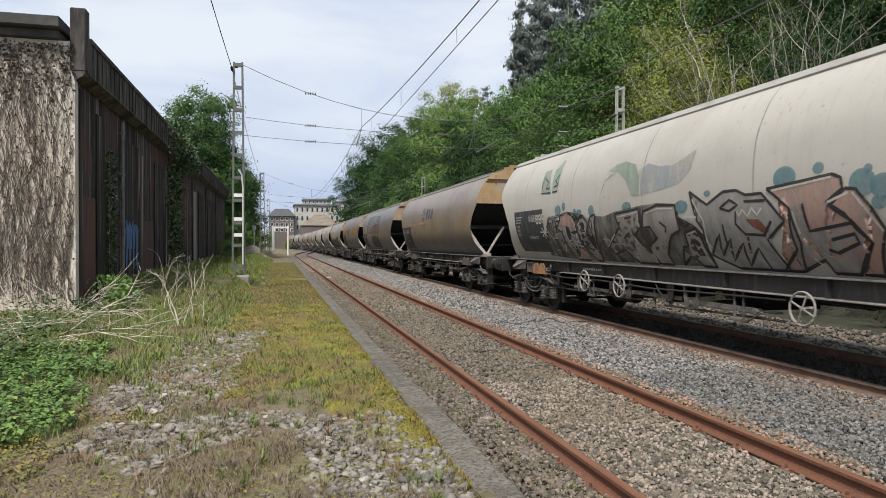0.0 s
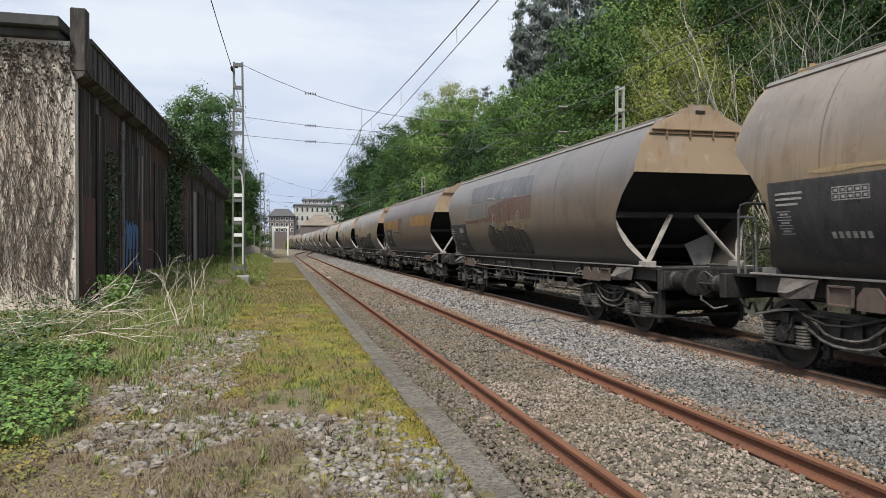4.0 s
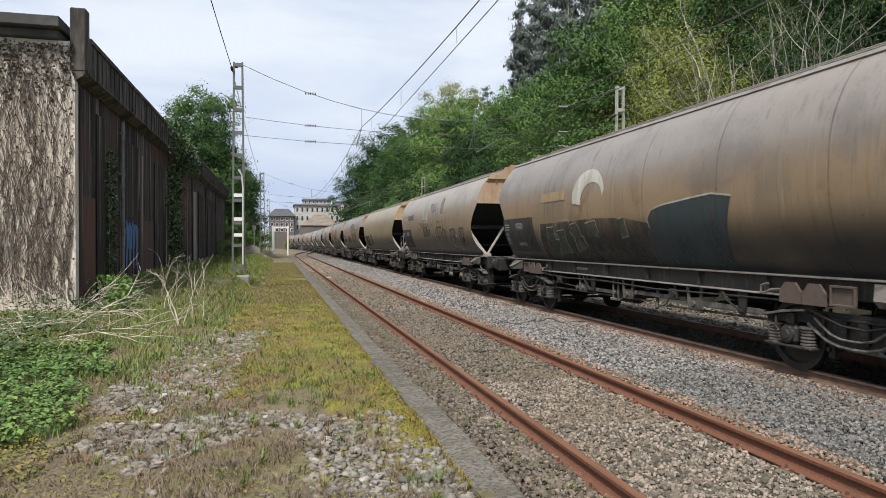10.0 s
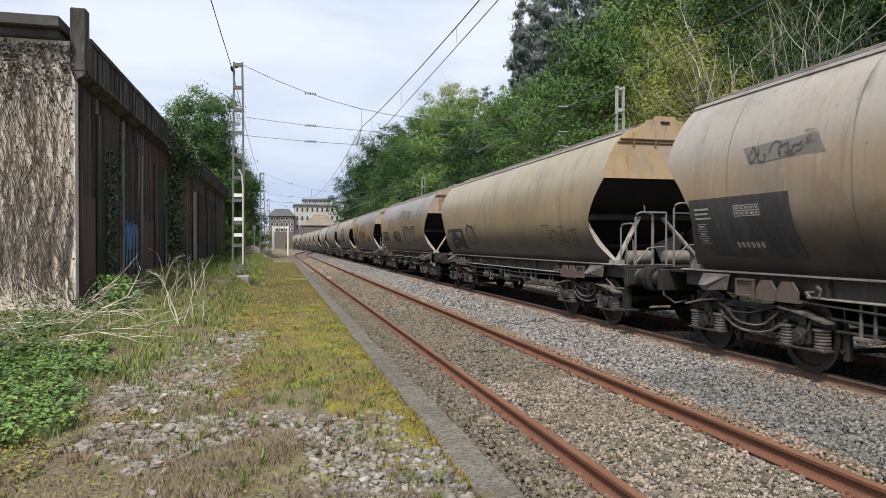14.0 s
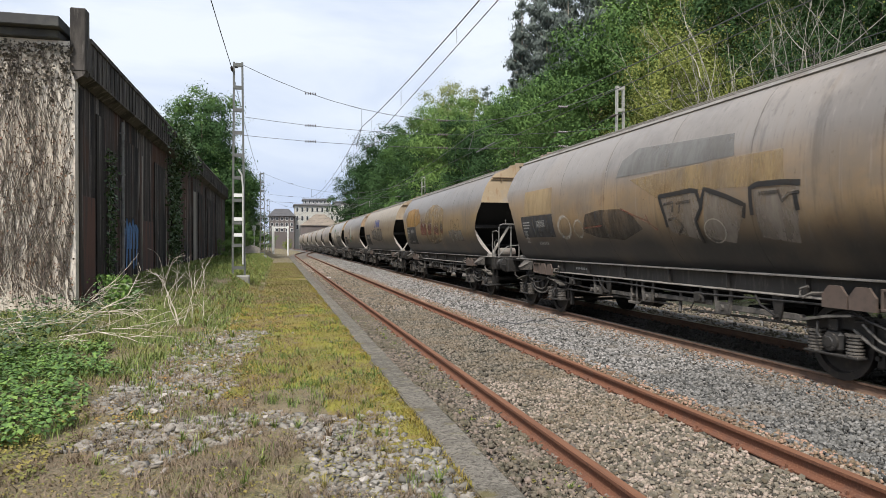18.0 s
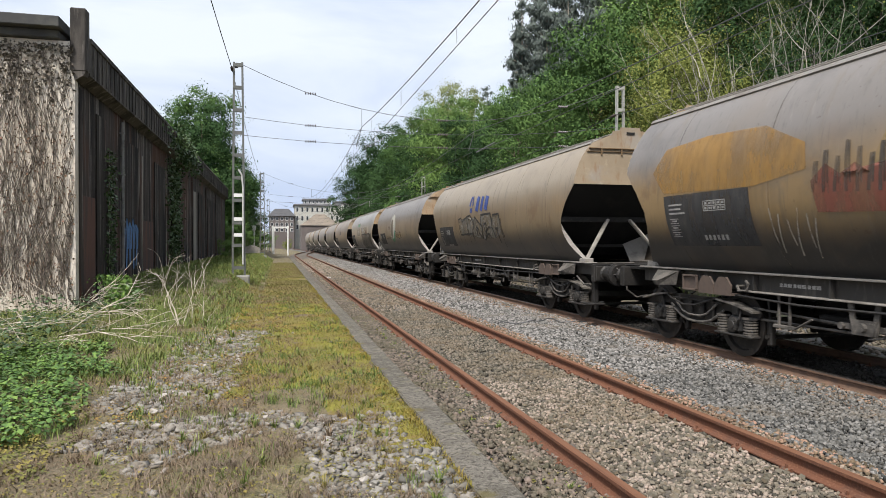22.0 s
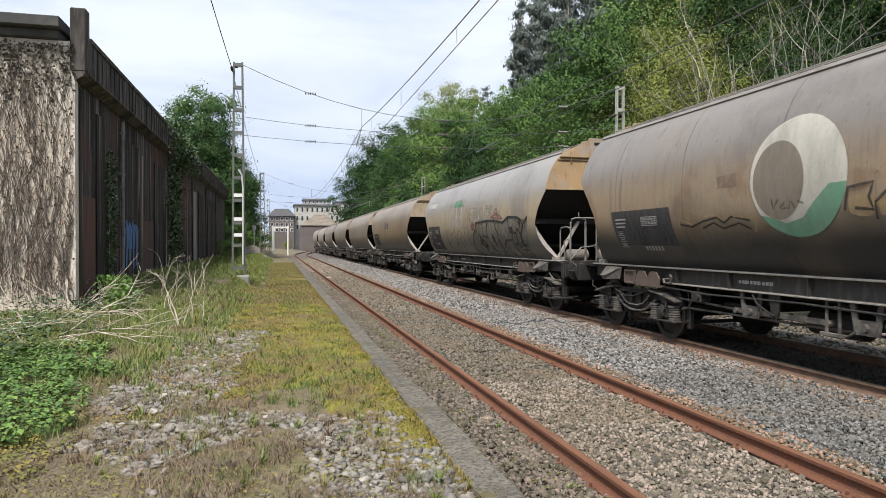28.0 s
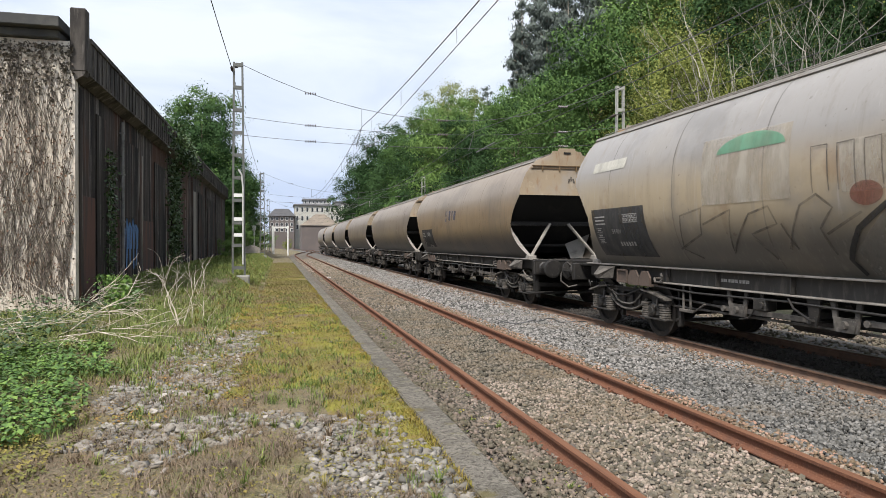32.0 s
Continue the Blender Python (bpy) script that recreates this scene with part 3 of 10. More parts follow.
def stony(x, y):
    """Where the old gravel of the platform lies bare: a trodden lane, the near apron and a patch by the kerb."""
    fine = noise.noise(Vector((x * 3.1, y * 2.6, 4.4))) * 0.6 + noise.noise(Vector((x * 7.0, y * 6.0, 2.4))) * 0.4
    a = noise.noise(Vector((x * 0.9, y * 0.7, 7.7))) + 0.7 * fine
    lane = 0.72 - abs(x + 1.2 - 0.06 * (y - 9.5)) if 7.5 < y < 14.0 else -1.0
    apron = min(x + 2.0, 0.3 - x) * 0.5 - 0.16 if y < 7.2 else -1.0
    patch = min(x - 0.25, 1.25 - x, (7.2 - y) * 0.6) + 0.1
    return max(lane, apron, patch) + 0.46 * a > 0.12 or a > 0.8


def build_platform_stones():
    bed = new("gravel")
    tagged(bed, "loose pale limestone rubble in the grass", "gravel", kind="structure")
    p = scatter(42000, -3.6, 1.33, 3.4, 16, 21, stony)
    z = np.array([ground_z(a, b) for a, b in p])
    s = np.random.RandomState(8).uniform(0.0, 1.0, len(p)) ** 3.0 * 0.075 + 0.014
    ob = rock_field("rubble", STONE_PALE, p, s * 1.1, z, 12, 0.8, 0.62)
    ob.parent = bed
    tagged(ob, kind="stuff")
    rnd = random.Random(14)
    shapes = []
    for v in range(8):
        bm = bmesh.new()
        for i in range(11):
            d = Vector((rnd.gauss(0, 1), rnd.gauss(0, 1), rnd.gauss(0, 1))).normalized() * 0.52
            bm.verts.new((d.x, d.y * rnd.uniform(0.8, 1.0), d.z * 0.5))
        hull = bmesh.ops.convex_hull(bm, input=bm.verts[:])
        bmesh.ops.delete(bm, geom=[q for q in hull["geom_interior"] if isinstance(q, bmesh.types.BMVert)], context="VERTS")
        shapes.append(to_mesh_early("stone", bm, STONE_PALE))
    k = tries = 0
    while k < 298 and tries < 6000:
        tries += 1
        x, y = rnd.uniform(-2.2, 1.15), rnd.uniform(4.6, 13.2)
        if not stony(x, y) or (k % 2 and y < 7.4):
            continue
        sz = rnd.uniform(0.055, 0.115) * (1.35 if rnd.random() < 0.12 else 1)
        share("stone", shapes[k % 8], bed, Matrix.LocRotScale((x, y, ground_z(x, y) + sz * 0.13), Euler((rnd.uniform(-0.3, 0.3), rnd.uniform(-0.3, 0.3), rnd.uniform(0, 6.3))), (sz * rnd.uniform(0.9, 1.5), sz, sz)))
        k += 1


# ---- grass and weeds ----
def blades(name, mat, p, h0, h1, w, lean, seed, label, per=1, spread=0.03):
    """Thin bent blades, each two quads, at the points p."""
    rng = np.random.RandomState(seed)
    p = np.repeat(p, per, axis=0) + rng.normal(0, spread, (len(p) * per, 2))
    n = len(p)
    z = np.array([ground_z(a, b) for a, b in p])
    h = rng.uniform(h0, h1, n)
    a = rng.uniform(0, 2 * np.pi, n)
    d = np.stack([np.cos(a), np.sin(a), np.zeros(n)], 1)
    s = np.stack([-np.sin(a), np.cos(a), np.zeros(n)], 1) * (w * rng.uniform(0.6, 1.3, n))[:, None]
    l = (lean * rng.uniform(0.2, 1.0, n) * h)[:, None]
    o = np.stack([p[:, 0], p[:, 1], z - 0.01], 1)
    up = np.array([0, 0, 1.0])
    m = o + d * l * 0.35 + up * (h * 0.6)[:, None]
    t = o + d * l + up * h[:, None]
    v = np.stack([o - s, o + s, m + s * 0.75, m - s * 0.75, t], 1).reshape(-1, 3)
    base = (np.arange(n) * 5)[:, None]
    quads = base + np.array([[0, 1, 2, 3]])
    tris = base + np.array([[3, 2, 4]])
    me = bpy.data.meshes.new(name)
    me.vertices.add(len(v))
    me.vertices.foreach_set("co", v.astype(np.float32).ravel())
    me.loops.add(n * 7)
    me.loops.foreach_set("vertex_index", np.concatenate([quads, tris], 1).astype(np.int32).ravel())
    me.polygons.add(n * 2)
    st = (np.arange(n) * 7)[:, None] + np.array([[0, 4]])
    me.polygons.foreach_set("loop_start", st.astype(np.int32).ravel())
    me.update(calc_edges=True)
    me.materials.append(mat)
    return tagged(new(name, me), label, "grass", kind="stuff")


def leaves_field(name, mat, p, size, lift0, lift1, seed, label):
    """Small roundish leaves facing up and outward, each a folded pair of quads."""
    rng = np.random.RandomState(seed)
    n = len(p)
    z = np.array([ground_z(a, b) for a, b in p]) + rng.uniform(lift0, lift1, n)
    a = rng.uniform(0, 2 * np.pi, n)
    tl = rng.uniform(0.1, 0.7, n)
    u = np.stack([np.cos(a), np.sin(a), -tl], 1)
    v = np.stack([-np.sin(a), np.cos(a), np.zeros(n)], 1)
    s = (size * rng.uniform(0.5, 1.2, n))[:, None]
    o = np.stack([p[:, 0], p[:, 1], z], 1)
    up = np.array([0, 0, 1.0])
    verts = np.stack([o, o + u * s * 0.5 + v * s * 0.45 + up * s * 0.15, o + u * s, o + u * s * 0.5 - v * s * 0.45 + up * s * 0.15], 1).reshape(-1, 3)
    f = (np.arange(n) * 4)[:, None] + np.array([[0, 1, 2, 3]])
    me = bpy.data.meshes.new(name)
    me.vertices.add(len(verts))
    me.vertices.foreach_set("co", verts.astype(np.float32).ravel())
    me.loops.add(f.size)
    me.loops.foreach_set("vertex_index", f.astype(np.int32).ravel())
    me.polygons.add(n)
    me.polygons.foreach_set("loop_start", np.arange(0, f.size, 4, dtype=np.int32))
    me.update(calc_edges=True)
    me.materials.append(mat)
    return tagged(new(name, me), label, "weeds", kind="stuff")


def build_grass():
    n1 = lambda x, y, s, o: noise.noise(Vector((x * s, y * s, o)))
    sward = lambda x, y: x > -0.75 - 0.02 * y + 0.3 * n1(x, y, 0.7, 2) and y > 6.2 + 1.3 * n1(x, y, 0.9, 5) - (1.2 if x > 0.75 else 0) and not (y < 8.2 + 1.2 * n1(x, y, 1.3, 44) and x < 0.5 + 0.3 * n1(x, y, 1.9, 46))
    p = scatter(44000, -1.3, 1.36, 5.0, 20, 31, lambda x, y: sward(x, y) and n1(x, y, 1.1, 9) > -0.6)
    cells = [(i, j) for i in range(-14, 14) for j in range(40, 480) if sward((i + 0.5) * 0.1, (j + 0.5) * 0.125) and n1((i + 0.5) * 0.1, (j + 0.5) * 0.125, 1.1, 9) > -0.6 and (i + 1) * 0.1 < 1.37]
    verts, faces = [], []
    for i, j in cells:
        b = len(verts)
        for di, dj in ((0, 0), (1, 0), (1, 1), (0, 1)):
            x, y = (i + di) * 0.1, (j + dj) * 0.125
            x, y = x + 0.045 * bump_noise(x, y, 9.0), y + 0.05 * bump_noise(y, x, 9.0)
            verts.append((min(x, 1.365), y, ground_z(x, y) + 0.005))
        faces.append((b, b + 1, b + 2, b + 3))
    tagged(new("moss_carpet", mesh("moss_carpet", verts, faces, MOSS_LIME)), "lime-green moss carpet on the disused platform", "moss", kind="stuff")
    blades("yellow_grass", GRASS_YELLOW, p, 0.012, 0.042, 0.005, 0.9, 41, "short yellow-green moss and grass sward", 2)
    p = scatter(26000, -1.6, 1.36, 20, 62, 32, lambda x, y: n1(x, y, 0.4, 3) > -0.45)
    blades("far_yellow_grass", GRASS_FADED, p, 0.02, 0.07, 0.016, 0.9, 42, "short yellow-green grass on the disused platform", 2, 0.06)
    p = scatter(9500, 0.75, 1.36, 3.6, 9, 33, lambda x, y: n1(x, y, 1.6, 4) + 0.6 * n1(x, y, 4.6, 4) > 0.02)
    blades("moss", MOSS_OCHRE, p, 0.01, 0.035, 0.005, 1.1, 43, "ochre moss along the platform edge", 2)
    p = scatter(2600, -3.6, 1.1, 3.4, 10.5, 34, lambda x, y: n1(x, y, 1.1, 6) + 0.5 * n1(x, y, 3.1, 26) > -0.06)
    blades("dry_grass", GRASS_DRY, p, 0.02, 0.1, 0.0026, 1.7, 44, "tufts of dry brown grass among the rubble", 16, 0.035)
    p = scatter(900, -3.4, 1.0, 3.6, 12, 35, lambda x, y: n1(x, y, 1.2, 8) > 0.05)
    blades("green_tuft", GRASS_GREEN, p, 0.03, 0.13, 0.004, 0.8, 45, "green grass tufts among the rubble", 14, 0.035)
    p = scatter(26000, -7.5, -0.7, 9, 34, 36, lambda x, y: n1(x, y, 0.6, 1) > -0.4 and x < -1.0 - 0.6 * n1(x, y, 0.5, 8) and (x < -1.5 or y > 12) and not (x < -5.0 and y > 19.3))
    blades("tall_grass", GRASS_GREEN, p, 0.03, 0.17, 0.006, 1.0, 46, "tall green grass along the foot of the shed", 3, 0.08)
    p = scatter(9000, -5.0, -0.6, 30, 75, 37)
    blades("far_grass", GRASS_GREEN, p, 0.05, 0.2, 0.016, 0.8, 47, "green grass on the bank by the shed", 2, 0.12)
    p = scatter(9000, -3.6, 0.4, 8.5, 22, 38, lambda x, y: n1(x, y, 0.9, 12) + 0.5 * n1(x, y, 2.9, 42) > 0.2)
    blades("straw_grass", GRASS_DRY, p, 0.03, 0.11, 0.004, 1.2, 48, "straw-coloured grass between the green", 2, 0.05)
    p = scatter(30000, -5.6, -0.9, 6.4, 12.2, 39, lambda x, y: x < -2.15 - 0.1 * (y - 8) + 0.7 * n1(x, y, 1.1, 3) and n1(x, y, 1.6, 15) + 0.6 * n1(x, y, 4.0, 5) > -0.35)
    leaves_field("ground_cover", LEAF_FRESH, p, 0.06, 0.01, 0.2, 49, "low bright-green leafy weeds beside the rubble")
    p = scatter(3200, -7.0, -3.4, 9, 16, 40, lambda x, y: n1(x, y, 0.5, 11) > -0.2)
    leaves_field("bramble_leaves", LEAF_DARK, p, 0.09, 0.05, 0.7, 50, "dark bramble leaves under dead branches")
    p = scatter(26000, -4.2, 1.35, 3.2, 13.0, 62, lambda x, y: n1(x, y, 1.4, 16) > 0.02)
    blades("matted_grass", GRASS_MATTED, p, 0.01, 0.05, 0.004, 2.2, 52, "matted dead grass and stalks among stones", 3, 0.05)
    p = scatter(27000, -3.6, 1.35, 3.2, 14, 63, lambda x, y: n1(x, y, 1.1, 19) + 0.6 * n1(x, y, 3.7, 29) > 0.0)
    leaves_field("low_weeds", LEAF_OCHRE, p, 0.026, 0.0, 0.06, 53, "tiny ochre and green weeds between stones")
    p = scatter(7000, -1.4, 1.36, 8, 24, 71, lambda x, y: n1(x, y, 1.2, 51) + 0.7 * n1(x, y, 3.3, 52) > 0.1)
    blades("sward_grass", GRASS_GREEN, p, 0.03, 0.09, 0.006, 0.9, 56, "green grass standing out of the moss", 4, 0.04)
    p = scatter(7000, -1.6, 1.36, 7, 24, 72, lambda x, y: (y > 13.5 or x < -0.25) and n1(x, y, 1.5, 61) + 0.7 * n1(x, y, 3.9, 62) > 0.1)
    blades("sward_straw", GRASS_DRY, p, 0.03, 0.09, 0.005, 1.1, 57, "brown dead stalks in the moss", 4, 0.04)
    p = scatter(12000, -1.8, 1.36, 7, 26, 73, lambda x, y: (y > 13.0 or x < -0.25 or x > 1.1) and n1(x, y, 1.0, 81) > -0.08)
    leaves_field("sward_weeds", LEAF_RUST, p, 0.036, 0.01, 0.06, 58, "rusty low weeds in the moss")
    p = scatter(9000, -6, 1.36, -8, 3.6, 74)
    blades("rear_grass", GRASS_DRY, p, 0.02, 0.09, 0.006, 1.0, 59, "dry grass on the platform", 3, 0.06)
    p = scatter(760, -1.6, 0.95, 4.2, 7.9, 75, lambda x, y: n1(x, y, 1.3, 91) + 0.7 * n1(x, y, 3.6, 92) > 0.12)
    blades("wispy_grass", GRASS_ASH, p, 0.03, 0.12, 0.003, 2.2, 60, "ash-brown wisps of dead grass over the stones", 16, 0.045)
    p = scatter(26000, -4.6, -1.2, 3.6, 7.6, 76, lambda x, y: x < -1.9 + 0.8 * n1(x, y, 1.2, 93) and n1(x, y, 1.8, 94) + 0.6 * n1(x, y, 5.0, 95) > -0.25)
    leaves_field("olive_weeds", LEAF_OCHRE, p, 0.034, 0.0, 0.07, 61, "low olive and ochre weeds over the old gravel")
    p = scatter(7000, 1.27, 1.405, 3.5, 30, 64, lambda x, y: n1(x, y, 1.3, 31) > -0.1)
    blades("kerb_moss", MOSS_OCHRE, p, 0.02, 0.07, 0.004, 1.2, 54, "ochre moss and grass creeping over the kerb", 2, 0.02)
    p = scatter(2600, 1.65, 2.3, 3.5, 30, 65, lambda x, y: n1(x, y, 1.1, 33) > 0.02)
    leaves_field("strip_weeds", LEAF_OCHRE, p, 0.03, 0.04, 0.09, 55, "small weeds between kerb and rail")
    p = scatter(5000, 1.67, 2.3, 3.5, 40, 61, lambda x, y: n1(x, y, 1.0, 6) > -0.15)
    blades("edge_grass", GRASS_DRY, p, 0.02, 0.09, 0.005, 0.8, 51, "sparse dry weeds between kerb and rail", 2, 0.04)


def weed_tufts():
    """Single leafy plants and grass clumps that stand out of the sward."""
    rnd = random.Random(19)
    shapes = []
    for v in range(5):
        verts, faces = [], []
        for i in range(26):
            a, h, l = rnd.uniform(0, 6.28), rnd.uniform(0.35, 1.0), rnd.uniform(0.2, 0.7)
            w2 = 0.035
            d, s = Vector((math.cos(a), math.sin(a), 0)), Vector((-math.sin(a), math.cos(a), 0)) * w2
            b = len(verts)
            o = Vector((rnd.gauss(0, 0.06), rnd.gauss(0, 0.06), -0.02))
            mid = o + d * l * 0.4 + Vector((0, 0, h * 0.65))
            verts += [tuple(o - s), tuple(o + s), tuple(mid + s * 0.8), tuple(mid - s * 0.8), tuple(o + d * l + Vector((0, 0, h * 0.9)))]
            faces += [(b, b + 1, b + 2, b + 3), (b + 3, b + 2, b + 4)]
        shapes.append(mesh("tuft", verts, faces, (GRASS_GREEN, GRASS_DRY, GRASS_GREEN, LEAF_OCHRE, GRASS_GREEN)[v]))
    for k in range(240):
        if k < 150:
            x, y = rnd.uniform(-3.4, 1.2), rnd.uniform(4.2, 12)
        elif k < 200:
            x, y = rnd.uniform(-3.6, -0.8), rnd.uniform(11, 24)
        else:
            x, y = rnd.uniform(1.72, 2.28), rnd.uniform(4.5, 20)
        h = rnd.uniform(0.06, 0.17) * (1.5 if 150 <= k < 200 else 0.6 if k >= 200 else 1)
        ob = new("grass_tuft", shapes[k % 5])
        ob.matrix_basis = Matrix.LocRotScale((x, y, ground_z(x, y) if x < 1.4 else -0.155), Euler((0, 0, rnd.uniform(0, 6.28))), (h, h, h))
        tagged(ob, ("green tuft of grass growing through the gravel", "dry straw tuft in the gravel", "green tuft of grass growing through the gravel", "ochre weed tuft in the gravel", "green tuft of grass growing through the gravel")[k % 5], "grass", "grass tufts")


build_ground()
BED, BED_MAIN = build_beds()
build_rails()
build_kerb()
build_ballast(BED, BED_MAIN)
build_platform_stones()
build_grass()
weed_tufts()


def lying_cable():
    bm = bmesh.new()
    pts = [(4.75 + 2.15 * i / 14, 14.15 + 0.12 * math.sin(i * 0.9), -0.085 + 0.02 * math.sin(i * 1.7) + (0.05 if 4 < i < 10 else 0)) for i in range(15)]
    tube(bm, pts, 0.012, 6)
    tagged(part("cable", bm, WIRE, None), "black cable lying across the ballast", "cable")


lying_cable()


def rail_plate():
    bm = bmesh.new()
    box(bm, -0.16, 0.16, -0.09, 0.09, -0.15, -0.115, 0.008)
    tagged(part("plate", bm, SIGN_WHITE, None, at=Matrix.Translation((NEAR_TRACK - 0.62, 36.5, 0))), "small white plate beside the siding rail", "plate")


rail_plate()
# ---- old goods shed on the platform ----
SHED_X, SHED_Y0, SHED_Y1 = -5.18, 19.38, 71.0


def build_shed():
    shed = new("goods_shed")
    tagged(shed, "derelict concrete goods shed with soot-stained wall and dead ivy", "shed")
    bm = bmesh.new()
    box(bm, SHED_X - 0.3, SHED_X, SHED_Y0 + 0.304, SHED_Y1, -0.4, 6.4)
    part("side_wall", bm, WALL_DARK, shed, "black-stained rendered wall")
    bm = bmesh.new()
    box(bm, -26, SHED_X + 0.02, SHED_Y0, SHED_Y0 + 0.3, -0.4, 6.99)
    bmesh.ops.subdivide_edges(bm, edges=bm.edges[:], cuts=6, use_grid_fill=True)
    part("end_wall", bm, WALL_PLASTER, shed, "beige render under dead ivy stems")
    bm = bmesh.new()
    box(bm, -26, SHED_X - 0.304, SHED_Y1 - 0.3, SHED_Y1, -0.4, 7.0)
    part("end_wall", bm, WALL_DARK, shed)
    bm = bmesh.new()
    box(bm, -26, -25.7, SHED_Y0 + 0.3, SHED_Y1 - 0.3, -0.4, 7.0)
    part("side_wall", bm, WALL_DARK, shed)
    bm = bmesh.new()
    box(bm, -26.2, SHED_X - 0.3, SHED_Y0 - 0.2, SHED_Y1 + 0.2, 7.0, 7.22, 0.03)
    box(bm, -26.2, SHED_X - 0.22, SHED_Y0 - 0.45, SHED_Y1 + 0.2, 7.222, 7.5, 0.02)
    part("roof", bm, SHED_ROOF, shed, "dark mossy roof slab")
    # parapet: overhanging fascia in cast panels with shallow ribs
    rnd = random.Random(4)
    y = SHED_Y0 + 0.36
    while y < SHED_Y1 - 0.1:
        L = min(3.1, SHED_Y1 - y)
        bm = bmesh.new()
        dz = rnd.uniform(-0.02, 0.02)
        prism(bm, [(SHED_X + 0.02, 6.0 + dz), (SHED_X + 0.3, 6.2 + dz), (SHED_X + 0.3, 7.06 + dz), (SHED_X + 0.34, 7.08 + dz), (SHED_X + 0.34, 7.2 + dz), (SHED_X - 0.1, 7.2 + dz), (SHED_X - 0.1, 6.4), (SHED_X + 0.01, 6.38)], "y", y, y + L - 0.02)
        panel = part("parapet_panel", bm, FASCIA, shed)
        for i in range(6):
            bm = bmesh.new()
            yy = y + 0.25 + i * 0.5
            if yy < y + L - 0.1:
                box(bm, SHED_X + 0.302, SHED_X + 0.325, yy, yy + 0.06, 6.24, 7.04, 0.006)
                part("rib", bm, FASCIA, panel)
            else:
                bm.free()
        y += L
    bm = bmesh.new()
    box(bm, SHED_X - 0.09, SHED_X + 0.3, SHED_Y0 - 0.03, SHED_Y0 + 0.34, 6.22, 7.88, 0.03)
    prism(bm, [(SHED_X - 0.05, 6.22), (SHED_X + 0.28, 6.22), (SHED_X + 0.24, 6.12), (SHED_X + 0.03, 5.98)], "y", SHED_Y0 - 0.02, SHED_Y0 + 0.34)
    part("corner_pier", bm, FASCIA, shed, "weathered concrete corner pier")
    # piers and panels of the long wall
    for y, w, mat, lab in ((SHED_Y0 + 0.31, 0.3, WALL_DARK, ""), (27.6, 0.45, WALL_DARK, ""), (35.8, 0.45, WALL_DARK, ""), (44.0, 0.45, WALL_DARK, ""), (52.2, 0.45, WALL_DARK, ""), (60.4, 0.45, WALL_DARK, "")):
        bm = bmesh.new()
        box(bm, SHED_X, SHED_X + 0.06, y, y + w, -0.35, 5.84, 0.012)
        part("pilaster", bm, mat, shed, lab)
    for y0, y1, z0, z1, mat in ((19.95, 21.3, -0.3, 3.0, PANEL_RED), (21.5, 22.6, 0.2, 5.5, PANEL_SOOT), (25.1, 27.5, 0.4, 5.3, PANEL_SOOT), (28.4, 30.6, -0.3, 2.6, PANEL_RED), (31.0, 33.8, 0.3, 5.2, PANEL_SOOT), (44.6, 46.2, -0.3, 5.0, PANEL_PALE), (47.5, 51.5, 0.3, 5.1, PANEL_SOOT), (53.5, 59.5, 0.3, 5.1, PANEL_SOOT)):
        bm = bmesh.new()
        box(bm, SHED_X, SHED_X + 0.035, y0, y1, z0, z1, 0.008)
        part("boarded_door" if z0 < 0 else "wall_panel", bm, mat, shed, "rusty boarded doorway" if mat is PANEL_RED else "")
    rnd = random.Random(9)
    for y in (22.9, 28.2, 33.9, 41.5, 46.4, 55):
        bm = bmesh.new()
        box(bm, SHED_X + 0.036, SHED_X + 0.05, y, y + rnd.uniform(0.05, 0.11), rnd.uniform(-0.2, 1.8), rnd.uniform(4.4, 5.8))
        part("batten", bm, PANEL_PALE, shed)
    bm = bmesh.new()
    tube(bm, [(SHED_X + 0.09, 24.6, -0.2), (SHED_X + 0.09, 24.6, 5.8)], 0.055, 10)
    pipe = part("downpipe", bm, PIPE_GREY, shed, "grey rain pipe")
    for z in (0.8, 2.4, 4.0, 5.4):
        bm = bmesh.new()
        box(bm, SHED_X, SHED_X + 0.16, 24.52, 24.68, z, z + 0.05)
        part("pipe_clip", bm, PIPE_GREY, pipe)
    # blue tag sprayed on the wall
    rnd = random.Random(12)
    for i in range(5):
        bm = bmesh.new()
        y = 24.85 + i * 0.55
        pts = [(y + rnd.uniform(-0.1, 0.1), 0.85 + rnd.uniform(-0.1, 0.2)), (y + rnd.uniform(-0.05, 0.15), 1.7), (y + rnd.uniform(-0.1, 0.1), 2.6 + rnd.uniform(-0.2, 0.1)), (y + 0.3, 2.2), (y + 0.2, 1.5)]
        a, b = [], []
        for j, (yy, z) in enumerate(pts):
            a.append((SHED_X + 0.041, yy - 0.1, z))
            b.append((SHED_X + 0.041, yy + 0.1, z))
        strip(bm, a, b)
        part("graffiti", bm, SHED_BLUE, shed, "blue sprayed tag")
    # dead ivy on the end wall
    bm = bmesh.new()
    rnd = random.Random(21)
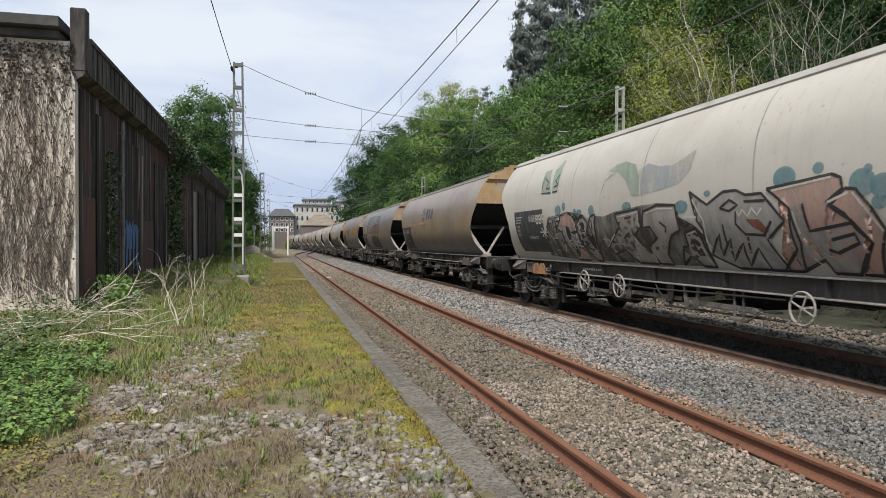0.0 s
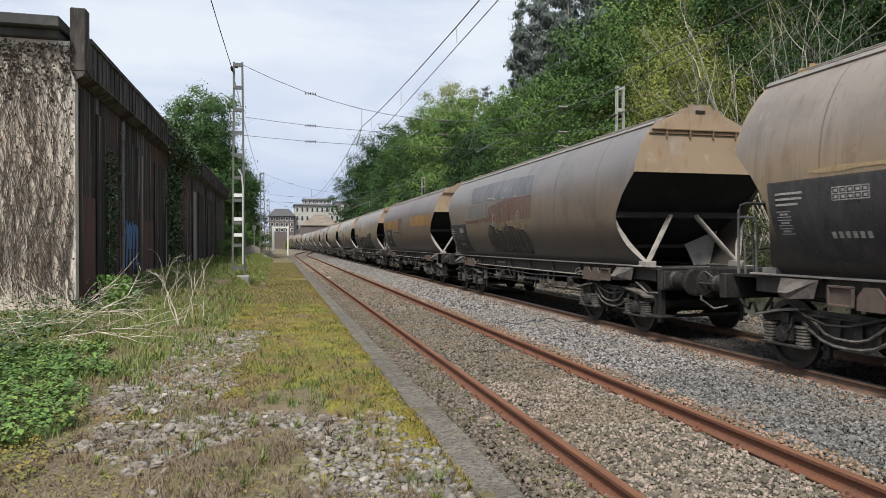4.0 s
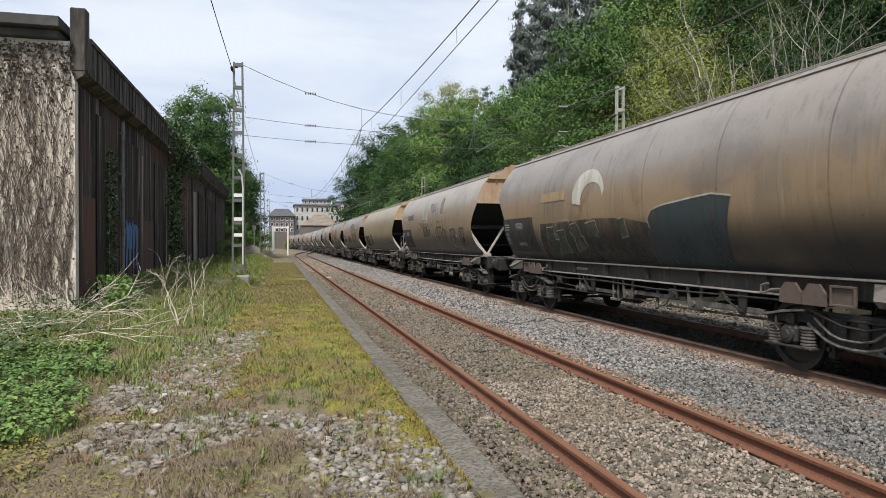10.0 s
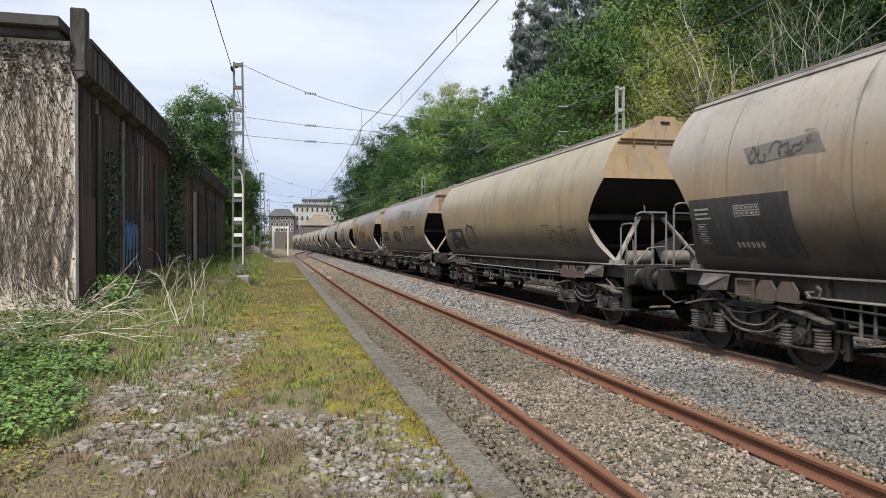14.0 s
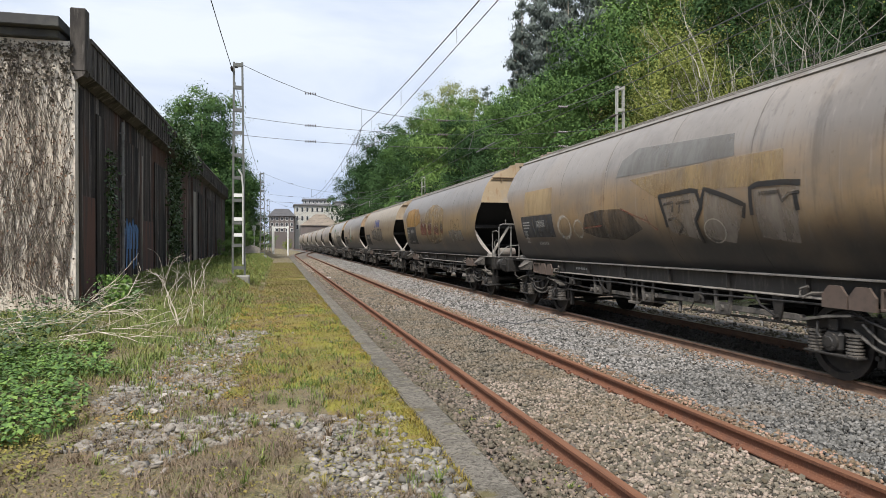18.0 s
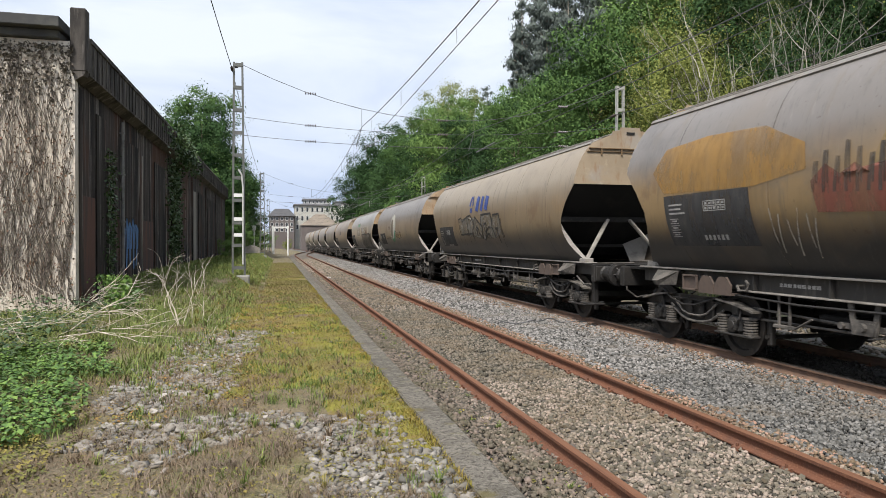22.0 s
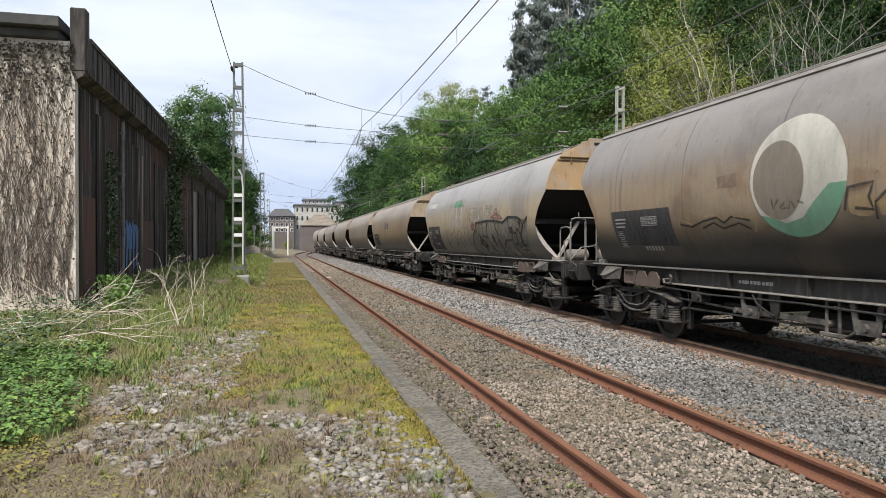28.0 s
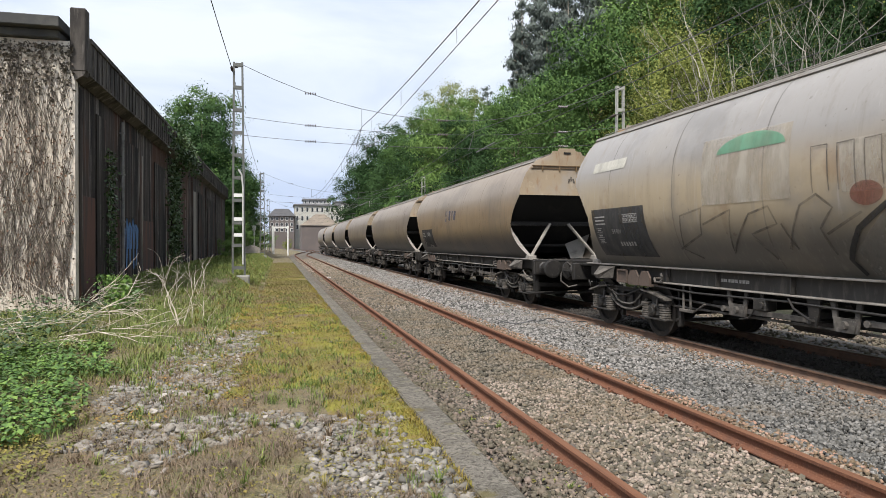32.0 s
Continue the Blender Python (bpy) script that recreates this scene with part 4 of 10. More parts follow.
    for i in range(520):
        x = rnd.uniform(-7.9, SHED_X - 0.02)
        z = rnd.uniform(-0.2, 1.6) if rnd.random() < 0.16 else rnd.uniform(-0.2, 5.6)
        r = rnd.uniform(0.004, 0.013)
        pts = [(x, SHED_Y0 - 0.01 - r, z)]
        d = rnd.uniform(-0.5, 0.5)
        for s in range(rnd.randint(6, 22)):
            d = d * 0.6 + rnd.uniform(-0.42, 0.42)
            x += 0.13 * d
            z += 0.17 * rnd.uniform(0.6, 1.0)
            if z > 6.9 or x > SHED_X:
                break
            pts.append((x, SHED_Y0 - 0.015 - r - rnd.uniform(0, 0.03), z))
        if len(pts) > 2:
            tube(bm, pts, r, 5, r * 0.4)
    tagged(part("dead_ivy", bm, VINE, shed, "web of dry brown ivy stems"), kind="stuff")
    # dried leaf mats near the eaves, live ivy on the flank and parapet
    ivy_cluster("ivy_leaves", IVY_DRY, shed, 1300, lambda r: (r.uniform(-7.9, SHED_X), SHED_Y0 - r.uniform(0.02, 0.12), min(6.95, 6.9 - abs(r.gauss(0, 0.8)))), 0.1, 31, "dry grey-brown ivy leaves under the eaves")
    ivy_cluster("ivy_leaves", IVY_RED, shed, 1500, lambda r: (r.uniform(-7.9, SHED_X), SHED_Y0 - r.uniform(0.02, 0.08), r.choice((2.6, 3.4, 4.4, 1.2, 0.4)) + r.gauss(0, 0.4)), 0.07, 36, "withered red-brown ivy leaves")
    ivy_cluster("ivy_leaves", LEAF_DARK, shed, 2600, lambda r: (SHED_X + r.uniform(0.03, 0.22), 36.4 + r.gauss(0, 1.0) + 0.0, r.uniform(0.2, 5.9)), 0.17, 32, "dark green live ivy")
    ivy_cluster("ivy_leaves", LEAF_DARK, shed, 1600, lambda r: (SHED_X + r.uniform(0.28, 0.55), 38.5 + r.gauss(0, 2.6), 6.6 + r.gauss(0, 0.45)), 0.18, 33, "dark green live ivy on the parapet")
    ivy_cluster("ivy_leaves", LEAF_DARK, shed, 700, lambda r: (SHED_X + r.uniform(0.03, 0.16), 23.0 + r.gauss(0, 0.35), r.uniform(0.2, 4.6)), 0.12, 34)


def ivy_cluster(name, mat, parent, n, fn, size, seed, label=""):
    rnd = random.Random(seed)
    verts, faces = [], []
    for i in range(n):
        o = Vector(fn(rnd))
        u = Vector((rnd.gauss(0, 1), rnd.gauss(0, 1), rnd.gauss(-0.5, 0.7))).normalized()
        v = u.cross(Vector((rnd.gauss(0, 1), rnd.gauss(0, 1), rnd.gauss(0, 1)))).normalized()
        s = size * rnd.uniform(0.5, 1.1)
        b = len(verts)
        verts += [o, o + u * s * 0.5 + v * s * 0.45, o + u * s, o + u * s * 0.5 - v * s * 0.45]
        faces.append((b, b + 1, b + 2, b + 3))
    ob = new(name, mesh(name, [tuple(v) for v in verts], faces, mat))
    ob.parent = parent
    if label:
        ob["label"] = label
    return tagged(ob, kind="stuff")


build_shed()


def dead_branches():
    rnd = random.Random(8)

    def twig(bm, p, d, length, r, depth):
        pts = [p.copy()]
        n = 7
        for i in range(n):
            d = (d + Vector((rnd.gauss(0, 0.16), rnd.gauss(0, 0.16), rnd.gauss(-0.03, 0.12)))).normalized()
            p = p + d * (length / n)
            p.z = max(p.z, ground_z(p.x, p.y) + r)
            pts.append(p.copy())
            if depth and rnd.random() < 0.45:
                twig(bm, p.copy(), (d + Vector((rnd.gauss(0, 0.6), rnd.gauss(0, 0.6), rnd.gauss(0.1, 0.4)))).normalized(), length * rnd.uniform(0.3, 0.6), r * 0.55, depth - 1)
        tube(bm, pts, r, 5, r * 0.35)

    for i in range(30):
        bm = bmesh.new()
        x, y = rnd.uniform(-6.9, -3.6), rnd.uniform(11.6, 17.8)
        p = Vector((x, y, ground_z(x, y) + 0.02))
        twig(bm, p, Vector((rnd.uniform(0.2, 1.0) * rnd.choice((1, 1, -1)), rnd.uniform(-0.5, 0.3), rnd.uniform(0.02, 0.3))).normalized(), rnd.uniform(1.4, 2.8), rnd.uniform(0.008, 0.014), 2)
        tagged(part("dead_branch", bm, TWIG, None), "bleached dead branch lying in the brambles", "branch", "dead branches")
    for x, y, h, r, n in ((-4.75, 18.3, 2.2, 0.009, 1), (-2.15, 15.4, 1.5, 0.017, 1), (-2.1, 15.5, 1.3, 0.012, 2), (-1.8, 16.2, 0.9, 0.009, 2), (-2.9, 19.4, 1.5, 0.008, 2), (-3.4, 21.5, 1.4, 0.008, 2)):
        bm = bmesh.new()
        for s in range(n):
            twig(bm, Vector((x + rnd.uniform(-0.1, 0.1), y, ground_z(x, y) - 0.02)), Vector((rnd.uniform(-0.4, 0.6), rnd.uniform(-0.2, 0.2), 0.9)).normalized(), h * rnd.uniform(0.85, 1.0), r, 2)
        tagged(part("bare_shrub", bm, TWIG, None), "leafless pale shrub in front of the shed", "shrub", "bare shrubs")
    for x, y, s in ((-4.1, 19.0, 1.0), (-3.7, 18.4, 0.8), (-4.5, 20.3, 0.9)):
        weed = new("leafy_weed")
        weed.matrix_basis = Matrix.Translation((x, y, ground_z(x, y)))
        tagged(weed, "fresh green leafy weed at the foot of the wall", "weed", "leafy weeds")
        for i in range(7):
            bm = bmesh.new()
            tube(bm, [(0, 0, -0.02), (rnd.uniform(-0.15, 0.15) * s, rnd.uniform(-0.15, 0.15) * s, 0.4 * s), (rnd.uniform(-0.35, 0.35) * s, rnd.uniform(-0.3, 0.3) * s, rnd.uniform(0.6, 0.95) * s)], 0.008, 5)
            part("stem", bm, LEAF_FRESH, weed)
        ivy_cluster("leaves", LEAF_FRESH, weed, 260, lambda r: (r.gauss(0, 0.22) * s, r.gauss(0, 0.2) * s, r.uniform(0.15, 0.95) * s), 0.12, 60 + int(10 * s))


dead_branches()
# ---- overhead line: lattice masts, headspans and wires ----
def lattice_mast(x, y, z0, z1, w0, w1, label):
    m = new("catenary_mast")
    m.matrix_basis = Matrix.Translation((x, y, 0))
    tagged(m, label, "mast", "catenary masts")
    hw = lambda z: (w0 + (w1 - w0) * (z - z0) / (z1 - z0)) / 2
    for sx in (-1, 1):
        bm = bmesh.new()
        a, b = sx * hw(z0), sx * hw(z1)
        for u, v in ((-0.05, 0.05),):
            verts = []
            for zz, c in ((z0, a), (z1, b)):
                verts.append([bm.verts.new((c + dx, dy, zz)) for dx, dy in ((-0.035, -0.075), (0.035, -0.075), (0.035, 0.075), (-0.035, 0.075))])
            for i in range(4):
                bm.faces.new((verts[0][i], verts[0][(i + 1) % 4], verts[1][(i + 1) % 4], verts[1][i]))
            bm.faces.new(verts[1])
        part("mast_leg", bm, MAST_PALE if x > 5 else STEEL_GALV, m)
    n = 9
    for i in range(n + 1):
        z = z0 + 0.35 + (z1 - z0 - 0.45) * i / n
        bm = bmesh.new()
        h = hw(z)
        box(bm, -h - 0.03, h + 0.03, -0.085, -0.07, z - 0.06, z + 0.06)
        box(bm, -h - 0.03, h + 0.03, 0.07, 0.085, z - 0.06, z + 0.06)
        part("batten", bm, MAST_PALE if x > 5 else STEEL_GALV, m)
    bm = bmesh.new()
    box(bm, -w0 * 0.9, w0 * 0.9, -0.4, 0.4, z0 - 0.7, z0 + 0.06, 0.03)
    part("footing", bm, CONCRETE, m)
    if x < 0 and y < 30:
        for z in (1.95, 2.55, 3.45):
            bm = bmesh.new()
            box(bm, -0.17, 0.17, -0.105, -0.09, z, z + 0.13, 0.004)
            part("sign_plate", bm, SIGN_WHITE, m)
        bm = bmesh.new()
        tube(bm, [(0.16, -0.12, 0.9), (0.17, -0.12, 3.8), (0.12, -0.12, 4.3), (0.0, -0.12, 4.5)], 0.03, 8)
        part("cable_conduit", bm, PIPE_PALE, m)
    return m


MAST_XL, MAST_XR = -1.44, 14.5
SPANS = (26.5, 67.0, 107.5, 148.0)


def wire_curve(p, q, sag, n=14):
    p, q = Vector(p), Vector(q)
    return [p.lerp(q, i / n) + Vector((0, 0, -4 * sag * (i / n) * (1 - i / n))) for i in range(n + 1)]


def insulator(bm, p, d):
    d = Vector(d).normalized()
    for k in range(5):
        c = Vector(p) + d * (k * 0.09 - 0.18)
        tube(bm, [c - d * 0.02, c, c + d * 0.02], 0.035, 8, 0.06)


def build_overhead():
    for y in SPANS:
        for x in (MAST_XL, MAST_XR):
            z0 = ground_z(x, y) - 0.02
            lattice_mast(x + bend(y), y, z0, 8.55, 0.44, 0.3, "grey steel lattice catenary mast on a concrete footing")
        hs = new("headspan")
        tagged(hs, "cross-span wires with insulators between two masts", "wire", "headspans")
        hs.matrix_basis = Matrix.Translation((bend(y), y, 0))
        for z, sag, r in ((8.45, 1.75, 0.011), (6.5, 0.5, 0.009), (5.8, 0.34, 0.009)):
            bm = bmesh.new()
            pts = wire_curve((MAST_XL + 0.2, 0, z), (MAST_XR - 0.2, 0, z if z > 7 else z + 0.25), sag)
            tube(bm, pts, r, 5)
            span = part("span_wire", bm, WIRE, hs)
            for f in (0.16, 0.84, 0.5):
                i = f * 14
                a = pts[int(i)].lerp(pts[int(i) + 1], i - int(i))
                bm = bmesh.new()
                insulator(bm, a, (1, 0, 0))
                part("insulator", bm, INSULATOR, span)
        for x in (NEAR_TRACK, FAR_TRACK):
            f = (x - MAST_XL) / (MAST_XR - MAST_XL)
            zt = 8.45 - 4 * 1.75 * f * (1 - f)
            bm = bmesh.new()
            tube(bm, [(x, 0, zt), (x, 0, 6.3)], 0.01, 5)
            tube(bm, [(x, 0, 6.3), (x - 0.22, 0, 5.5)], 0.012, 5)
            tube(bm, [(x + 0.9, 0, 5.9), (x + 0.1, 0, 5.46)], 0.02, 6)
            part("dropper", bm, WIRE, hs)
    ends = (-14.0,) + SPANS
    for linef, name in ((near_line, "near"), (far_line, "main")):
        cat = new("contact_line")
        tagged(cat, "contact wire and messenger wire over the line", "wire", "contact lines")
        for a, b in zip(ends, ends[1:]):
            xa, xb = (linef(a) if a < 80 else far_line(a) - (4.6 if linef is near_line else 0)), (linef(b) if b < 80 else far_line(b) - (4.6 if linef is near_line else 0))
            bm = bmesh.new()
            tube(bm, wire_curve((xa - 0.1, a, 5.44), (xb + 0.1, b, 5.44), 0.05, 6), 0.009, 5)
            part("contact_wire", bm, WIRE, cat)
            bm = bmesh.new()
            pts = wire_curve((xa, a, 6.3), (xb, b, 6.3), 0.62, 14)
            tube(bm, pts, 0.012, 5)
            mw = part("messenger_wire", bm, WIRE, cat)
            for i in range(1, 14, 2):
                bm = bmesh.new()
                p = pts[i]
                tube(bm, [p, (p.x, p.y, 5.42)], 0.005, 4)
                part("dropper", bm, WIRE, mw)
    for x, z, sag in ((MAST_XL - 0.22, 8.3, 0.5), (MAST_XR - 0.3, 7.25, 0.5), (MAST_XR - 0.35, 6.0, 0.55)):
        fd = new("feeder_line")
        tagged(fd, "bare feeder cable strung from mast to mast", "wire", "feeders")
        for a, b in zip(ends, ends[1:]):
            bm = bmesh.new()
            tube(bm, wire_curve((x + bend(a), a, z), (x + bend(b), b, z), sag), 0.013, 5)
            part("cable", bm, WIRE, fd)
            bm = bmesh.new()
            insulator(bm, (x + bend(b), b, z), (0, 1, 0))
            tube(bm, [(x + bend(b), b, z + 0.05), (x + bend(b) + 0.28, b, z + 0.05)] if x > 0 else [(x + bend(b), b, z + 0.05), (x + bend(b) + 0.22, b, z + 0.05)], 0.02, 5)
            part("insulator", bm, INSULATOR, fd)


build_overhead()
# ---- trees ----
def leaf_cloud(name, mat, lobes, n, size, seed, droop=0.3, clump=0.5):
    """Leaves in many small clumps over the lobes (x, y, z, rx, ry, rz)."""
    rng = np.random.RandomState(seed)
    lo = np.array(lobes)
    vol = (lo[:, 3] * lo[:, 4] * lo[:, 5]) ** 0.75
    m = max(1, n // 130)
    which = rng.choice(len(lo), m, p=vol / vol.sum())
    d = rng.normal(0, 1, (m, 3))
    d /= np.linalg.norm(d, axis=1)[:, None]
    r = rng.uniform(0.45, 1.12, m) ** 0.5
    c = lo[which, :3] + d * r[:, None] * lo[which, 3:]
    idx = rng.randint(0, m, n)
    g = rng.normal(0, 1, (n, 3))
    size_of = rng.uniform(0.55, 1.35, m)[idx][:, None]
    p = c[idx] + g * clump * size_of * np.array([1, 1, 0.72])
    out = d[idx] * 0.55 + g * 0.75 + rng.normal(0, 0.28, (n, 3)) + np.array([0, 0, 0.45])
    out /= np.linalg.norm(out, axis=1)[:, None]
    t = np.cross(out, rng.normal(0, 1, (n, 3)))
    t /= np.linalg.norm(t, axis=1)[:, None] + 1e-9
    t[:, 2] -= droop
    b = np.cross(out, t)
    s = (size * rng.uniform(0.5, 1.25, n))[:, None]
    v = np.stack([p - t * s * 0.5 - b * s * 0.2, p - t * s * 0.2 + b * s * 0.46, p + t * s * 0.6], 1).reshape(-1, 3)
    f = (np.arange(n) * 3)[:, None] + np.array([[0, 1, 2]])
    me = bpy.data.meshes.new(name)
    me.vertices.add(len(v))
    me.vertices.foreach_set("co", v.astype(np.float32).ravel())
    me.loops.add(f.size)
    me.loops.foreach_set("vertex_index", f.astype(np.int32).ravel())
    me.polygons.add(n)
    me.polygons.foreach_set("loop_start", np.arange(0, f.size, 3, dtype=np.int32))
    me.update(calc_edges=True)
    me.materials.append(mat)
    return me


def trunk_mesh(name, mat, h, r, limbs, seed, lean=0.05, start=0.3, reach=3.0):
    rnd = random.Random(seed)
    bm = bmesh.new()
    pts, x, y = [], 0.0, 0.0
    for i in range(9):
        pts.append((x, y, -0.5 + (h + 0.5) * i / 8))
        x += rnd.uniform(-lean, lean) * h / 8
        y += rnd.uniform(-lean, lean) * h / 8
    tube(bm, pts, r, 8, r * 0.25)
    tips = []
    for k in range(limbs):
        f = start + (0.92 - start) * (k + rnd.random()) / limbs
        i = min(7, int(f * 8))
        p = Vector(pts[i]).lerp(Vector(pts[i + 1]), f * 8 - i)
        a = rnd.uniform(0, 6.28)
        l = reach * rnd.uniform(0.6, 1.0) * (1.1 - 0.6 * f)
        q = p + Vector((math.cos(a) * l * 0.6, math.sin(a) * l * 0.6, l * 0.45))
        s = q + Vector((math.cos(a) * l * 0.5 + rnd.uniform(-0.4, 0.4), math.sin(a) * l * 0.5, l * rnd.uniform(0.2, 0.6)))
        tube(bm, [p, q, s], r * 0.36 * (1.2 - f), 6, r * 0.08)
        tips.append(s)
        for j in range(2):
            e = q + Vector((rnd.uniform(-1, 1), rnd.uniform(-1, 1), rnd.uniform(0.2, 1))) * l * 0.45
            tube(bm, [q, q.lerp(e, 0.5) + Vector((0, 0, 0.1)), e], r * 0.15, 5, r * 0.05)
    me = bpy.data.meshes.new(name)
    bm.to_mesh(me)
    bm.free()
    me.materials.append(mat)
    return me


def random_lobes(seed, h, base, rad, n, taper=0.5):
    rnd = random.Random(seed)
    out = []
    for i in range(n):
        f = (i + 0.5) / n
        z = base + (h - base) * f
        rr = rad * (1 - taper * f) * (0.55 + 0.45 * math.sin(min(1, f * 2.2) * math.pi / 2))
        a = i * 2.4 + rnd.uniform(-0.5, 0.5)
        d = rr * rnd.uniform(0.35, 0.7)
        s = rr * rnd.uniform(0.5, 0.75)
        out.append((math.cos(a) * d, math.sin(a) * d, z, s, s, s * rnd.uniform(0.6, 0.9)))
    return out


TREES = {}


def tree_kinds():
    for i in range(3):
        TREES["oak", i] = (trunk_mesh("trunk", BARK, 10.5, 0.24, 11, 10 + i), leaf_cloud("crown", LEAF_MID, random_lobes(20 + i, 13, 1.5, 4.8, 15), 46000, 0.165, 30 + i, 0.3, 0.42))
        TREES["dark", i] = (trunk_mesh("trunk", BARK, 10, 0.22, 10, 40 + i), leaf_cloud("crown", LEAF_DEEP, random_lobes(50 + i, 12.5, 1.0, 4.6, 14), 46000, 0.16, 60 + i, 0.3, 0.42))
    for i in range(2):
        TREES["light", i] = (trunk_mesh("trunk", BARK_PALE, 10, 0.18, 12, 70 + i), leaf_cloud("crown", LEAF_LIGHT, random_lobes(80 + i, 12, 1.2, 4.2, 17), 38000, 0.13, 90 + i, 0.3, 0.36))
        TREES["olive", i] = (trunk_mesh("trunk", BARK_PALE, 9, 0.1, 14, 170 + i), leaf_cloud("crown", LEAF_OLIVE, random_lobes(180 + i, 11, 0.8, 4.0, 15), 30000, 0.1, 190 + i, 0.3, 0.4))
        TREES["eucalyptus", i] = (trunk_mesh("trunk", BARK_PALE, 26, 0.3, 16, 100 + i, 0.025, 0.35, 2.8), leaf_cloud("crown", LEAF_GREY, random_lobes(110 + i, 28, 9, 2.9, 19, 0.55), 12000, 0.27, 120 + i, 1.2, 0.42))
        TREES["bush", i] = (trunk_mesh("trunk", BARK, 2.2, 0.07, 6, 130 + i, 0.1, 0.15, 1.2), leaf_cloud("crown", LEAF_MID if i else LEAF_OLIVE, random_lobes(140 + i, 3.4, 0.4, 2.3, 9, 0.3), 6000, 0.13, 150 + i, 0.3, 0.26))


def dark_scrub():
    TREES["near", 0] = (trunk_mesh("trunk", BARK, 10, 0.2, 12, 240), leaf_cloud("crown", LEAF_DEEP, random_lobes(250, 12.5, 1.0, 4.6, 16), 70000, 0.1, 260, 0.3, 0.4))
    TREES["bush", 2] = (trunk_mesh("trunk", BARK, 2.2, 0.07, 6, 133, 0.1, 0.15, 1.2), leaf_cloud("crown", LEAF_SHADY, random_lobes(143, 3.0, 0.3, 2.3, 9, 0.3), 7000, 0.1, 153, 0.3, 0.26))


def place_tree(kind, i, x, y, s, turn, label, z=None, group="wood on the slope"):
    t = new("eucalyptus" if kind == "eucalyptus" else "bush" if kind == "bush" else "tree")
    t.matrix_basis = Matrix.LocRotScale((x, y, ground_z(x, y) - 0.05 if z is None else z), Euler((0, 0, turn)), (s, s, s))
    tagged(t, label, "bush" if kind == "bush" else "tree", group)
    trunk, crown = TREES[kind, i]
    share("trunk", trunk, t, Matrix.Identity(4))
    c = share("crown", crown, t, Matrix.Identity(4))
    return t


LABELS = {"oak": "leafy green broadleaf tree on the steep slope", "near": "dark green broadleaf tree on the slope", "dark": "dark green broadleaf tree on the slope", "light": "pale yellow-green tree in young leaf", "olive": "olive-yellow tree with thin foliage", "eucalyptus": "tall grey-green eucalyptus with open crown", "bush": "green bush at the foot of the slope"}


def bare_tree(x, y, h, seed):
    rnd = random.Random(seed)
    t = new("bare_tree")
    t.matrix_basis = Matrix.Translation((x, y, ground_z(x, y) - 0.1))
    tagged(t, "many-stemmed tree with pale bare branches and few leaves", "tree", "wood on the slope")
    ends = []
    for s in range(16):
        bm = bmesh.new()

        def limb(p, d, l, r, depth):
            pts = [p]
            for i in range(6):
                d = (d + Vector((rnd.gauss(0, 0.1), rnd.gauss(0, 0.1), 0.03))).normalized()
                p = p + d * l / 6
                pts.append(p)
                if depth and i > 1 and rnd.random() < 0.6:
                    limb(p, (d + Vector((rnd.gauss(0, 0.55), rnd.gauss(0, 0.55), 0.1))).normalized(), l * rnd.uniform(0.25, 0.45), r * 0.5, depth - 1)
            tube(bm, pts, r, 5, r * 0.4)
            ends.append(p)
        a = rnd.uniform(0, 6.28)
        limb(Vector((math.cos(a) * 0.3, math.sin(a) * 0.3, 0)), Vector((math.cos(a) * 0.5, math.sin(a) * 0.5, 1)).normalized(), h * rnd.uniform(0.6, 1.0), rnd.uniform(0.016, 0.04), 3)
        part("stem", bm, BARK_GREY, t)
    ivy_cluster("leaves", LEAF_OLIVE, t, 420, lambda r: r.choice(ends) + Vector((r.gauss(0, 0.3), r.gauss(0, 0.3), r.gauss(0, 0.3))), 0.08, seed + 2)


